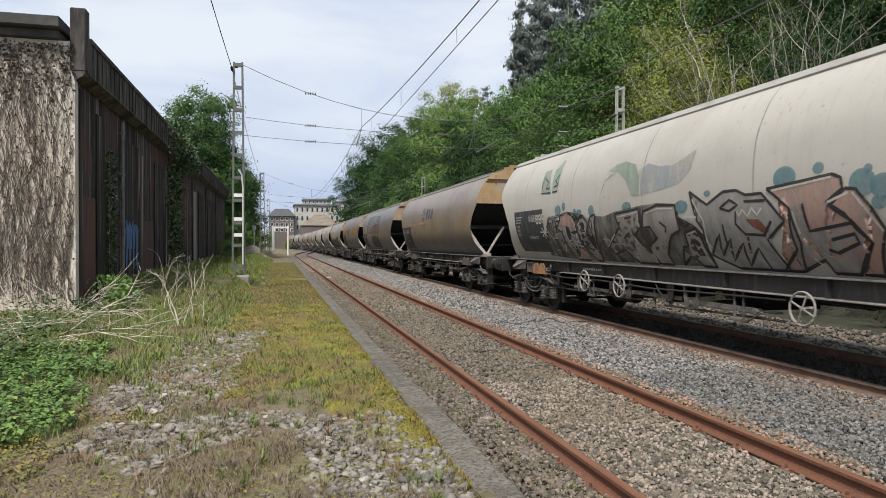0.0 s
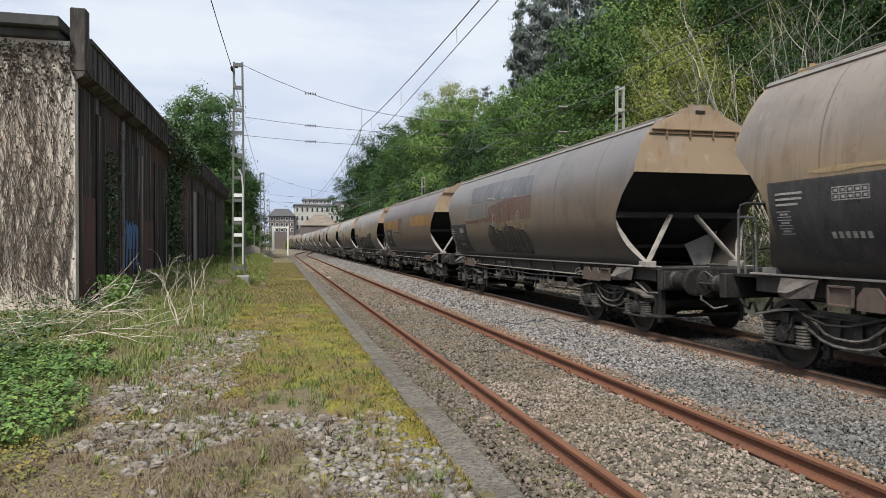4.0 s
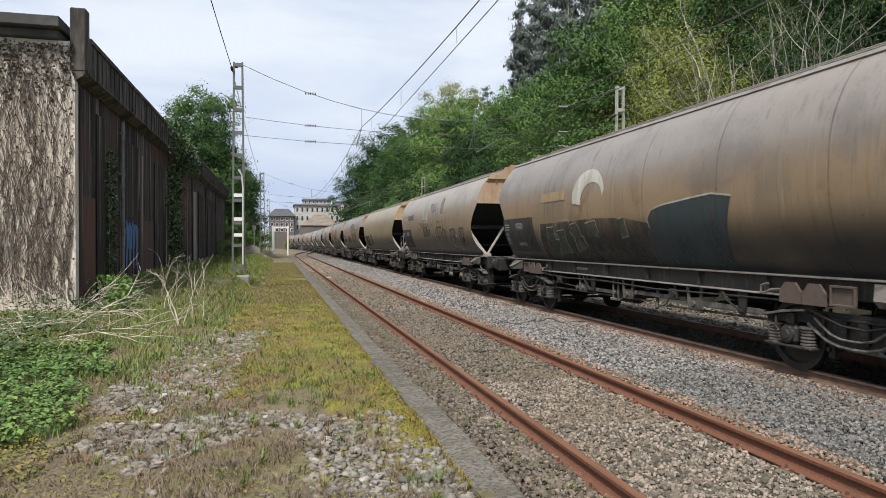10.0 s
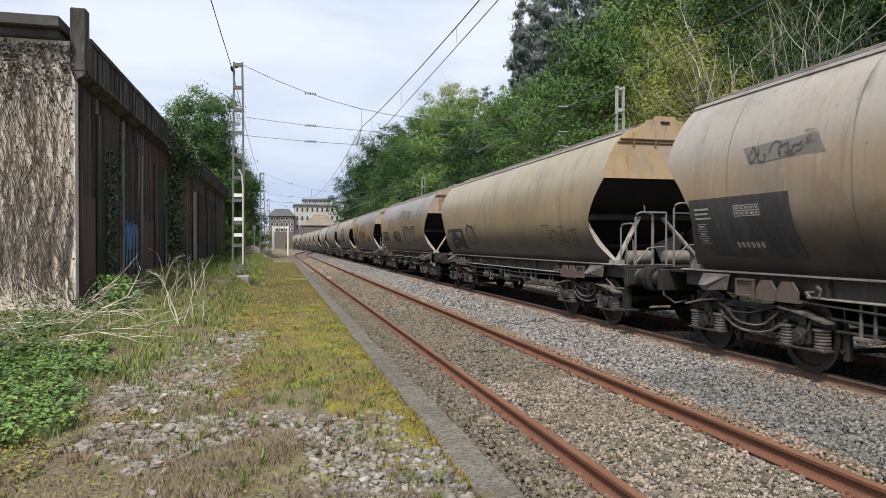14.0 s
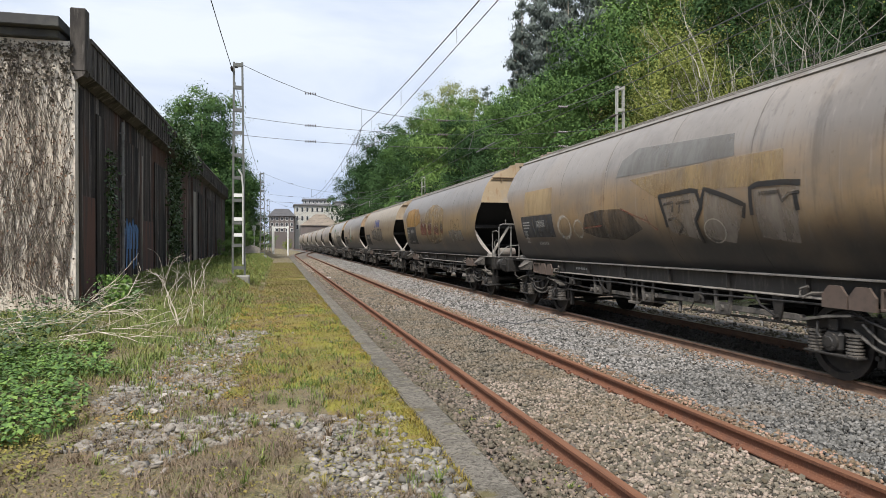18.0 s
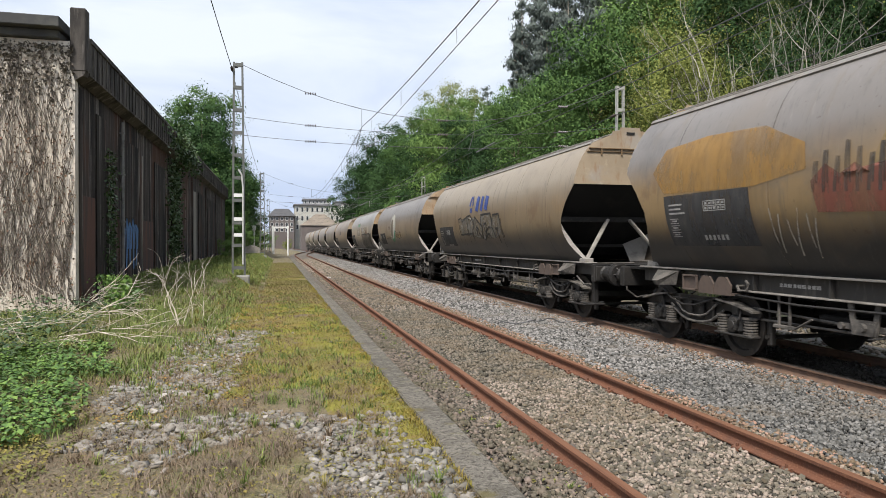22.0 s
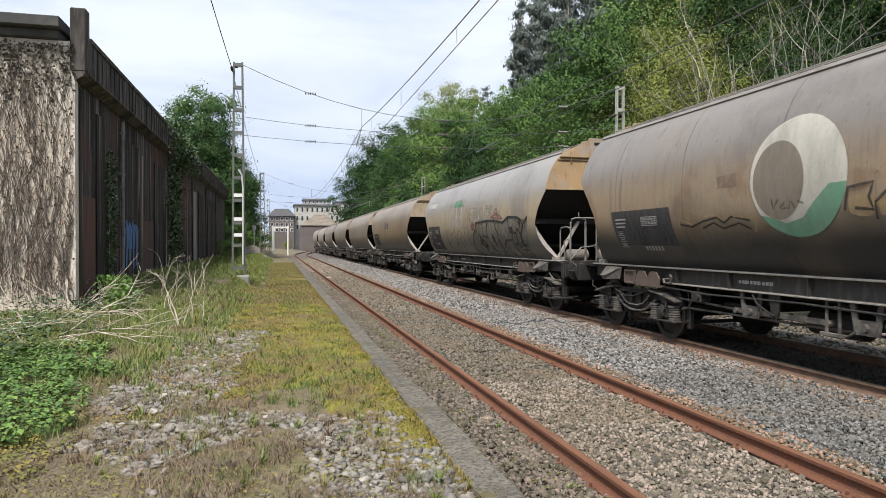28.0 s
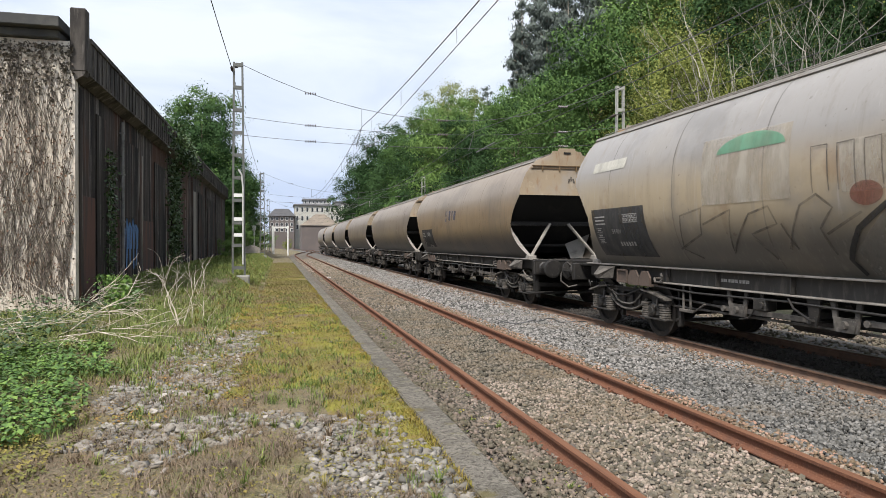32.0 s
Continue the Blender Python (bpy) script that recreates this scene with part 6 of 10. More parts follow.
    KIT["headstock"] = quick("headstock", UNDER, headstock)

    def buffer(bm):
        turned_y(bm, 0, 0, 0, [(0.0, 0.15), (-0.03, 0.17), (-0.06, 0.13), (-0.3, 0.125), (-0.34, 0.15), (-0.36, 0.15), (-0.36, 0.1), (-0.54, 0.1)], 16)
    KIT["buffer"] = quick("buffer", UNDER, buffer, False)
    KIT["buffer_head"] = quick("buffer_head", UNDER, lambda bm: turned_y(bm, 0, 0, 0, [(-0.53, 0.12), (-0.55, 0.24), (-0.585, 0.245), (-0.6, 0.2)], 20))

    def buffer_rib(bm):
        for a in (0, 60, 120, 180, 240, 300):
            ca, sa = math.cos(radians(a)), math.sin(radians(a))
            tube(bm, [(0.1 * ca, -0.4, 0.1 * sa), (0.22 * ca, -0.545, 0.22 * sa)], 0.014, 4)
    KIT["buffer_rib"] = quick("buffer_rib", UNDER, buffer_rib)
    KIT["coupling"] = quick("coupling", UNDER, lambda bm: [tube(bm, [(0, -7.5, 1.03), (0, -7.75, 1.03), (0, -7.95, 0.95), (0, -8.15, 1.0)], 0.05, 8), tube(bm, [(0.25, -7.5, 0.95), (0.28, -7.75, 0.6), (0.2, -8.0, 0.55), (0.12, -8.15, 0.7)], 0.025, 6)])

    def wedge(bm):
        # gusset over the bogie, standing out from the solebar to a blunt point
        a = [bm.verts.new(p) for p in ((-1.13, -6.38, 1.225), (-1.13, -5.72, 1.225), (-1.4, -5.96, 1.05), (-1.4, -6.14, 1.05))]
        b = [bm.verts.new(p) for p in ((-1.13, -6.3, 0.98), (-1.13, -5.8, 0.98), (-1.36, -6.0, 0.97), (-1.36, -6.1, 0.97))]
        for i in range(4):
            bm.faces.new((a[i], a[(i + 1) % 4], b[(i + 1) % 4], b[i]))
        bm.faces.new(a)
        bm.faces.new(list(reversed(b)))
        bmesh.ops.recalc_face_normals(bm, faces=bm.faces[:])
    KIT["wedge"] = quick("bogie_bracket", SOLEBAR_DUST, wedge)

    def rust_box(bm):
        for y in (-4.88, -4.47):
            prism(bm, [(y - 0.19, 0.9), (y - 0.19, 1.06), (y - 0.09, 1.18), (y + 0.09, 1.18), (y + 0.19, 1.06), (y + 0.19, 0.9)], "x", -1.2, -1.165)
            box(bm, -1.165, -1.02, y - 0.19, y + 0.19, 0.9, 0.93)
    KIT["rust_box"] = quick("bracket", RUST_PAINT, rust_box)
    KIT["orange_box"] = quick("bracket", ORANGE_WORN, rust_box)

    def plate_frame(bm):
        for y0, y1, z0, z1 in ((-5.52, -5.49, 0.93, 1.17), (-5.16, -5.13, 0.93, 1.17), (-5.52, -5.13, 1.15, 1.18), (-5.52, -5.13, 0.92, 0.95)):
            box(bm, -1.2, -1.16, y0, y1, z0, z1, 0.004)
        box(bm, -1.17, -1.155, -5.5, -5.15, 0.94, 1.16)
    KIT["plate_frame"] = quick("label_holder", RUST_PAINT, plate_frame)
    KIT["shunt_hook"] = quick("shunting_hook", SOLEBAR_DUST, lambda bm: tube(bm, [(-1.06, -4.15, 1.06), (-1.2, -4.12, 1.06), (-1.24, -4.02, 1.0), (-1.2, -3.92, 1.0), (-1.18, -3.9, 1.1), (-1.14, -4.0, 1.14)], 0.022, 6))

    # bogie, about its own centre
    KIT["bolster"] = quick("bogie", UNDER, lambda bm: [box(bm, -0.95, 0.95, -0.22, 0.22, 0.5, 0.78, 0.03), box(bm, -0.35, 0.35, -0.3, 0.3, 0.76, 0.9, 0.02)])
    KIT["end_beam"] = quick("end_beam", UNDER, lambda bm: box(bm, -0.9, 0.9, -WB - 0.58, -WB - 0.48, 0.5, 0.62, 0.02))
    sag = [(-0.72, 0.64), (-0.6, 0.56), (-0.4, 0.45), (-0.2, 0.405), (0, 0.395), (0.2, 0.405), (0.4, 0.45), (0.6, 0.56), (0.72, 0.64)]

    def side_frame(bm):
        top = [(-1.52, 0.66), (-1.4, 0.74), (-0.72, 0.82), (0.72, 0.82), (1.4, 0.74), (1.52, 0.66)]
        prism(bm, top + [(1.5, 0.6), (0.8, 0.64)] + list(reversed(sag)) + [(-0.8, 0.64), (-1.5, 0.6)], "x", -1.02, -0.97)
        for y in (-0.16, 0.16):
            box(bm, -1.075, -1.02, y - 0.07, y + 0.07, 0.47, 0.74, 0.01)
        for y in (-0.46, 0.46):
            box(bm, -1.06, -1.02, y - 0.025, y + 0.025, 0.5, 0.8, 0.005)
        box(bm, -1.08, -1.02, -0.7, 0.7, 0.74, 0.765, 0.004)

    def frame_lip(bm):
        # rolled edge of the sagging frame, a second one inside it, and the sloping spring caps
        tube(bm, [(-1.045, y, z) for y, z in sag], 0.024, 6)
        tube(bm, [(-1.075, y * 0.8, z + 0.105 - 0.02 * abs(y)) for y, z in sag], 0.018, 6)
        for s in (-1, 1):
            prism(bm, [(s * 0.66, 0.84), (s * 1.05, 0.8), (s * 1.5, 0.7), (s * 1.5, 0.67), (s * 1.05, 0.765), (s * 0.66, 0.81)], "x", -1.16, -0.98)
    # pale colour paints the highlights along the dark frame's edges
    KIT["frame_lip"] = quick("frame_lip", HIGHLIGHT_LIP, frame_lip)
    KIT["side_frame"] = quick("side_frame", UNDER, side_frame)

    def axle_box(bm):
        box(bm, -1.1, -0.93, -0.15, 0.15, 0.33, 0.6, 0.05)
        disc_y(bm, -1.1, 0, 0.46, [(0.0, 0.12), (-0.03, 0.115), (-0.04, 0.07), (-0.05, 0.06)], 16)
        for a in range(4):
            tube(bm, [(-1.12, 0.09 * math.cos(a * 1.57 + 0.78), 0.46 + 0.09 * math.sin(a * 1.57 + 0.78)), (-1.145, 0.09 * math.cos(a * 1.57 + 0.78), 0.46 + 0.09 * math.sin(a * 1.57 + 0.78))], 0.014, 6)
        box(bm, -1.13, -0.95, -0.43, 0.43, 0.29, 0.325, 0.01)
        box(bm, -1.08, -0.96, -0.07, 0.07, 0.6, 0.76, 0.01)
        tube(bm, [(-1.12, 0.2, 0.7), (-1.14, 0.18, 0.56), (-1.14, 0.12, 0.5)], 0.018, 5)
    KIT["axle_box"] = quick("axle_box", AXLE_GREASE, axle_box)
    KIT["spring"] = quick("spring", SPRING_STEEL, lambda bm: spring(bm, -1.03, 0))

    def wheelset(bm):
        for s in (-1, 1):
            disc_y(bm, s * 0.87, 0, 0, [(-0.07 * s, 0.455), (0.045 * s, 0.462), (0.05 * s, 0.49), (0.075 * s, 0.49), (0.075 * s, 0.4), (0.03 * s, 0.38), (0.02 * s, 0.14), (0.08 * s, 0.12)][::1], 28)
        tube(bm, [(-1.1, 0, 0), (1.1, 0, 0)], 0.08, 10)
    KIT["wheelset"] = quick("wheelset", WHEEL, wheelset)

    def brake_shoe(bm):
        for s in (-1, 1):
            box(bm, s * 0.87 - 0.05, s * 0.87 + 0.05, -0.06, 0.04, 0.2, 0.62, 0.02)
            tube(bm, [(s * 0.87, 0.0, 0.55), (s * 0.87, 0.05, 0.85)], 0.025, 5)
        tube(bm, [(-0.95, 0, 0.33), (0.95, 0, 0.33)], 0.035, 6)
    KIT["brake_beam"] = quick("brake_beam", UNDER, brake_shoe)
    KIT["hose"] = quick("brake_pipe", UNDER, lambda bm: [tube(bm, [(-1.1, -0.9, 0.9), (-1.12, -0.6, 0.74), (-1.12, -0.25, 0.66), (-1.12, 0.1, 0.68), (-1.12, 0.45, 0.78), (-1.1, 0.7, 0.86)], 0.018, 6)])

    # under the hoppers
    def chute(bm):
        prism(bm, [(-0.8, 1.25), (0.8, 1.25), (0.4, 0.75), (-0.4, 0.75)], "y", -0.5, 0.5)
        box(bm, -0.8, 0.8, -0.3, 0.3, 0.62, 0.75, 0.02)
    # blackened to carry the shade beneath the hoppers
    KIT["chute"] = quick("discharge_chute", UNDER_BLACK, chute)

    def rigging(bm):
        # flat pull bar in two lengths with its forked ends, and thin links hanging from it
        box(bm, -1.06, -1.03, -3.75, -2.25, 0.66, 0.75, 0.01)
        box(bm, -1.06, -1.03, -1.9, -0.3, 0.7, 0.78, 0.01)
        box(bm, -1.05, -1.02, 0.6, 2.35, 0.64, 0.72, 0.01)
        for y, z in ((-3.75, 0.7), (-2.2, 0.71), (-0.3, 0.74), (0.6, 0.68), (2.35, 0.68)):
            tube(bm, [(-1.09, y, z), (-0.98, y, z)], 0.045, 8)
        tube(bm, [(-1.0, -4.2, 0.72), (-1.0, -3.75, 0.7)], 0.02, 6)
        tube(bm, [(-1.0, 2.35, 0.68), (-1.0, 4.0, 0.74)], 0.02, 6)
    KIT["rigging"] = quick("brake_rigging", SOLEBAR_DUST, rigging)

    def lever_plate(bm):
        # two legs spread under a plate, with a round pin between them
        for s in (-1, 1):
            prism(bm, [(s * 0.16, 0.98), (s * 0.24, 0.98), (s * 0.17, 0.6), (s * 0.1, 0.6)], "x", -1.09, -1.06)
        prism(bm, [(-0.19, 0.78), (0.19, 0.78), (0.13, 0.6), (-0.13, 0.6)], "x", -1.1, -1.075)
        disc_y(bm, -1.1, 0, 0.69, [(0, 0.06), (-0.04, 0.05)], 10)
    KIT["lever_plate"] = quick("gate_plate", SOLEBAR_DUST, lever_plate)
    KIT["cylinder"] = quick("brake_cylinder", UNDER, lambda bm: turned_y(bm, -0.55, 0, 0.62, [(-0.45, 0.1), (-0.42, 0.18), (0.42, 0.18), (0.45, 0.1)], 14))
    KIT["step"] = quick("step", UNDER, lambda bm: [box(bm, -1.3, -0.95, -7.5, -7.1, 0.36, 0.4, 0.01), box(bm, -1.18, -1.08, -7.42, -7.3, 0.38, 0.95, 0.01)])

    def seam(bm):
        zs = [1.35 + i * 0.16 for i in range(17)]
        strip(bm, [side_point(-0.014, z, 0.003) for z in zs], [side_point(0.014, z, 0.003) for z in zs])
    KIT["seam"] = quick("weld_seam", SEAM, seam)

    # railings of the brake platform
    def railing(bm):
        tube(bm, [(-1.0, -7.42, 1.24), (-1.0, -7.42, 2.2), (-0.97, -7.42, 2.28), (-0.88, -7.42, 2.31), (-0.32, -7.42, 2.31)], 0.022, 8)
        tube(bm, [(-1.06, -6.95, 1.24), (-1.06, -6.95, 2.0), (-1.06, -7.0, 2.08), (-1.05, -7.3, 2.1), (-1.0, -7.42, 2.06)], 0.018, 8)
        tube(bm, [(-0.32, -7.42, 1.24), (-0.32, -7.42, 2.31)], 0.02, 8)
        tube(bm, [(-1.0, -7.42, 1.3), (-0.72, -7.42, 1.6), (-0.32, -7.42, 1.64)], 0.018, 6)

    def railing2(bm):
        tube(bm, [(-0.2, -7.5, 1.24), (-0.2, -7.5, 2.38), (-0.17, -7.5, 2.46), (-0.08, -7.5, 2.5), (1.08, -7.5, 2.5), (1.12, -7.5, 2.42), (1.12, -7.5, 1.24)], 0.022, 8)
        tube(bm, [(-0.2, -7.5, 2.3), (1.12, -7.5, 2.3)], 0.014, 6)
        tube(bm, [(-0.2, -7.5, 1.4), (0.1, -7.5, 1.66), (1.12, -7.5, 1.7)], 0.016, 6)
        tube(bm, [(0.45, -7.5, 1.3), (0.45, -7.5, 1.98), (0.5, -7.5, 2.04), (0.58, -7.5, 2.04)], 0.014, 6)
    KIT["railing"] = quick("railing", RAIL_STEEL, railing)
    KIT["railing2"] = quick("railing", RAIL_STEEL, railing2)
    KIT["loop"] = quick("handle_loop", RAIL_STEEL, lambda bm: tube(bm, [(-1.05, -7.2, 1.24), (-1.07, -7.2, 1.75), (-1.0, -7.2, 1.82), (-0.93, -7.2, 1.75), (-0.9, -7.2, 1.24)], 0.014, 6))

    def crank(bm):
        tube(bm, [(-0.55, -7.3, 1.24), (-0.55, -7.3, 2.22)], 0.03, 8)
        tube(bm, [(-0.55, -7.3, 2.2), (-0.55, -7.3, 2.28), (-0.72, -7.3, 2.3), (-0.74, -7.3, 2.46)], 0.014, 6)
    KIT["crank"] = quick("brake_crank", RAIL_STEEL, crank)
    KIT["tank"] = quick("air_tank", TANK_PAINT, lambda bm: disc_y(bm, -0.75, -6.6, 1.4, [(0, 0.09), (0.04, 0.15), (0.56, 0.15), (0.6, 0.09)], 18), False)

    def ladder(bm):
        for x in (0.6, 0.98):
            tube(bm, [(x, -6.95 - 0.12, 1.24), (x, -6.95 - 0.12, 4.1), (x, -6.85, 4.42), (x, -6.6, 4.42)], 0.02, 6)
        for i in range(10):
            tube(bm, [(0.6, -7.07, 1.5 + i * 0.28), (0.98, -7.07, 1.5 + i * 0.28)], 0.012, 5)
    KIT["ladder"] = quick("ladder", LADDER_PAINT, ladder)

    def purlin(bm):
        box(bm, -1.1, 1.1, -HALF + 0.035, -HALF + 0.09, 3.77, 3.785)
        box(bm, -1.04, 1.04, -HALF + 0.02, -HALF + 0.09, 3.84, 3.858)
    KIT["purlin"] = quick("end_rib", DARK_OCHRE, purlin)
    KIT["tab"] = quick("tab", DARK_OCHRE, lambda bm: box(bm, -0.012, 0.012, -HALF + 0.02, -HALF + 0.08, 3.7, 3.838))
    # black block, its colour painting the dark of the opening
    KIT["slot"] = quick("vent_slot", UNDER_BLACK, lambda bm: box(bm, -0.1, 0.1, -HALF + 0.075, -HALF + 0.09, 4.19, 4.24))
    KIT["handwheel"] = quick("handwheel", DUSTY_STEEL, lambda bm: [tube(bm, [(0, 0.22 * math.cos(a * math.pi / 10), 0.22 * math.sin(a * math.pi / 10)) for a in range(21)], 0.017, 6, caps=False)] + [tube(bm, [(0, 0, 0), (0, 0.22 * math.cos(a), 0.22 * math.sin(a))], 0.014, 5) for a in (0.4, 1.97, 3.54, 5.1)] + [tube(bm, [(-0.02, 0, 0), (0.2, 0, 0)], 0.03, 6)])


FLIP_Y = Matrix.Rotation(math.pi, 4, "Z")
FLIP_X = Matrix.Diagonal((-1, 1, 1, 1))
EYE = Matrix.Identity(4)


def side_patch(name, mat, parent, y0, y1, z0, z1, lift=0.006, lean=0.0, wave=0.0, label="", seed=0):
    """A painted patch that follows the curved flank, y from y1 to y0, upright edges leaning a little; wave: an uneven edge."""
    rnd = random.Random(seed)
    nz, ny = 8, max(2, int(abs(y1 - y0) / 0.25))
    bm = bmesh.new()
    grid = []
    for i in range(ny + 1):
        top, low = wave * noise.noise(Vector((i * 0.45, seed, 1.5))), wave * noise.noise(Vector((i * 0.45, seed, 7.5)))
        row = []
        for j in range(nz + 1):
            f = j / nz
            z = z0 + low + (z1 + top - z0 - low) * f
            z = min(max(z, 1.3), 3.93)
            row.append(bm.verts.new(side_point(y0 + (y1 - y0) * i / ny + lean * (f - 0.5), z, lift)))
        grid.append(row)
    for a, b in zip(grid, grid[1:]):
        for j in range(nz):
            bm.faces.new((a[j], b[j], b[j + 1], a[j + 1]))
    return part(name, bm, mat, parent, label, True)


def side_disc(name, mat, parent, y, z, ry, rz, lift=0.007, hole=0.0, a0=0, a1=360, hole_dy=0.0, hole_dz=0.0, label="", rough=0.0):
    """A round painted sign on the flank; hole: inner share left open; a0, a1: its arc in degrees."""
    bm = bmesh.new()
    n, m = 40, 6
    rows = []
    for i in range(n + 1):
        a = radians(a0 + (a1 - a0) * i / n)
        row = []
        for j in range(m + 1):
            f = (hole + (1 - hole) * j / m) * (1 + rough * math.sin(a * 7 + y) * math.sin(a * 3 + 1))
            w = 1 - (j / m)
            row.append(bm.verts.new(side_point(y + ry * f * math.cos(a) + hole_dy * w, min(3.92, max(1.3, z + rz * f * math.sin(a) + hole_dz * w)), lift)))
        rows.append(row)
    for a, b in zip(rows, rows[1:]):
        for j in range(m):
            bm.faces.new((a[j], a[j + 1], b[j + 1], b[j]))
    bmesh.ops.remove_doubles(bm, verts=bm.verts[:], dist=0.0005)
    return part(name, bm, mat, parent, label, True)


def side_stroke(bm, pts, w, lift=0.012):
    """A sprayed line on the flank through points (y, z)."""
    out = []
    for (y0, z0), (y1, z1) in zip(pts, pts[1:]):
        n = max(2, int(math.hypot(y1 - y0, z1 - z0) / 0.1))
        out += [(y0 + (y1 - y0) * i / n, z0 + (z1 - z0) * i / n) for i in range(n)]
    out.append(pts[-1])
    a, b = [], []
    for i, (y, z) in enumerate(out):
        p, q = out[max(0, i - 1)], out[min(len(out) - 1, i + 1)]
        dy, dz = q[0] - p[0], q[1] - p[1]
        d = math.hypot(dy, dz) or 1.0
        a.append(side_point(y - dz / d * w / 2, min(3.9, max(1.29, z + dy / d * w / 2)), lift))
        b.append(side_point(y + dz / d * w / 2, min(3.9, max(1.29, z - dy / d * w / 2)), lift))
    strip(bm, a, b)


def tag(parent, mat, w, *strokes):
    """Sprayed lines on the flank through points (y, z), each a piece of its own."""
    for n, pts in enumerate(strokes):
        bm = bmesh.new()
        side_stroke(bm, pts, w, 0.0132 + 0.0005 * (n % 4))
        part("graffiti", bm, mat, parent)


def shape(name, mat, parent, outline, lift):
    """A filled form on the flank inside an outline of (y, z)."""
    bm = bmesh.new()
    f = bm.faces.new([bm.verts.new((0, y, z)) for y, z in outline])
    bmesh.ops.triangulate(bm, faces=[f])
    for turn in range(4):
        long = [e for e in bm.edges if e.calc_length() > 0.2]
        if not long:
            break
        bmesh.ops.subdivide_edges(bm, edges=long, cuts=1)
        bmesh.ops.triangulate(bm, faces=[q for q in bm.faces if len(q.verts) > 3])
    for v in bm.verts:
        v.co = Vector(side_point(v.co.y, v.co.z, lift))
    return part(name, bm, mat, parent, "", True)


def round_letter(rnd, y, z, w, h):
    """A loose, made-up sprayed form about as wide as w and as high as h: no real letter."""
    kind = rnd.choice("loop arch zig hook box".split())
    j = lambda s: rnd.uniform(-s, s)
    if kind == "loop":
        pts = [(math.cos(a) * w * 0.45, math.sin(a) * h * 0.48) for a in [0.6 + i * 0.55 for i in range(12)]]
    elif kind == "arch":
        pts = [(0.45 * w, -0.5 * h), (0.4 * w, 0.2 * h), (0.2 * w, 0.48 * h), (-0.2 * w, 0.46 * h), (-0.38 * w, 0.15 * h), (-0.46 * w, -0.5 * h)]
    elif kind == "zig":
        pts = [(0.48 * w, 0.5 * h), (-0.3 * w, 0.42 * h), (0.3 * w, 0.0), (-0.2 * w, -0.06 * h), (0.25 * w, -0.48 * h), (-0.45 * w, -0.4 * h)]
    elif kind == "hook":
        pts = [(0.4 * w, 0.5 * h), (0.42 * w, -0.3 * h), (0.2 * w, -0.5 * h), (-0.2 * w, -0.4 * h), (-0.3 * w, 0.1 * h), (0.0, 0.2 * h), (0.1 * w, -0.1 * h)]
    else:
        pts = [(0.45 * w, -0.48 * h), (0.4 * w, 0.48 * h), (-0.42 * w, 0.44 * h), (-0.3 * w, 0.0), (-0.46 * w, -0.46 * h), (0.1 * w, -0.3 * h)]
    return [(y + a + j(0.04), z + b + j(0.04)) for a, b in pts]


def scrawl(name, mat, parent, y0, y1, z0, z1, n, w, seed, drips=0, label=""):
    """A row of made-up sprayed forms from y0 down to y1, each a piece of its own, with drips."""
    rnd = random.Random(seed)
    step = (y1 - y0) / n
    for i in range(n):
        bm = bmesh.new()
        side_stroke(bm, round_letter(rnd, y0 + step * (i + 0.5), (z0 + z1) / 2 + rnd.uniform(-0.06, 0.06), abs(step) * 1.05, (z1 - z0) * rnd.uniform(0.8, 1.0)), w * rnd.uniform(0.7, 1.2), 0.012 + 0.001 * (i % 2))
        part(name, bm, mat, parent, label)
    for i in range(drips):
        y = rnd.uniform(min(y0, y1), max(y0, y1))
        z = z0 + rnd.uniform(0, 0.3)
        bm = bmesh.new()
        side_stroke(bm, [(y, z), (y - rnd.uniform(0, 0.1), max(1.3, z - rnd.uniform(0.2, 0.5)))], w * 0.4)
        part("drip", bm, mat, parent)


def bubble_fill(name, mat, parent, y0, y1, z0, z1, n, seed, label="", lift=0.008):
    """Filled, swelling forms side by side under an outline."""
    rnd = random.Random(seed)
    step = (y1 - y0) / n
    for i in range(n):
        bm = bmesh.new()
        yc, zc = y0 + step * (i + 0.5), (z0 + z1) / 2 + rnd.uniform(-0.05, 0.05)
        rim = []
        m = 20
        for k in range(m):
            a = 2 * math.pi * k / m
            q = rnd.uniform(0.86, 1.06)
            ca, sa = math.cos(a), math.sin(a)
            sq = 1 / max(abs(ca), abs(sa)) ** 0.6
            rim.append((yc + ca * sq * q * abs(step) * 0.5, zc + sa * sq * q * (z1 - z0) * 0.46))
        rings = []
        for f in (0.02, 0.35, 0.7, 1.0):
            rings.append([bm.verts.new(side_point(yc + (y - yc) * f, min(3.9, max(1.29, zc + (z - zc) * f)), lift + 0.0012 * (i % 2))) for y, z in rim])
        for a, b in zip(rings, rings[1:]):
            for k in range(m):
                bm.faces.new((a[k], a[(k + 1) % m], b[(k + 1) % m], b[k]))
        part(name, bm, mat, parent, label, True)


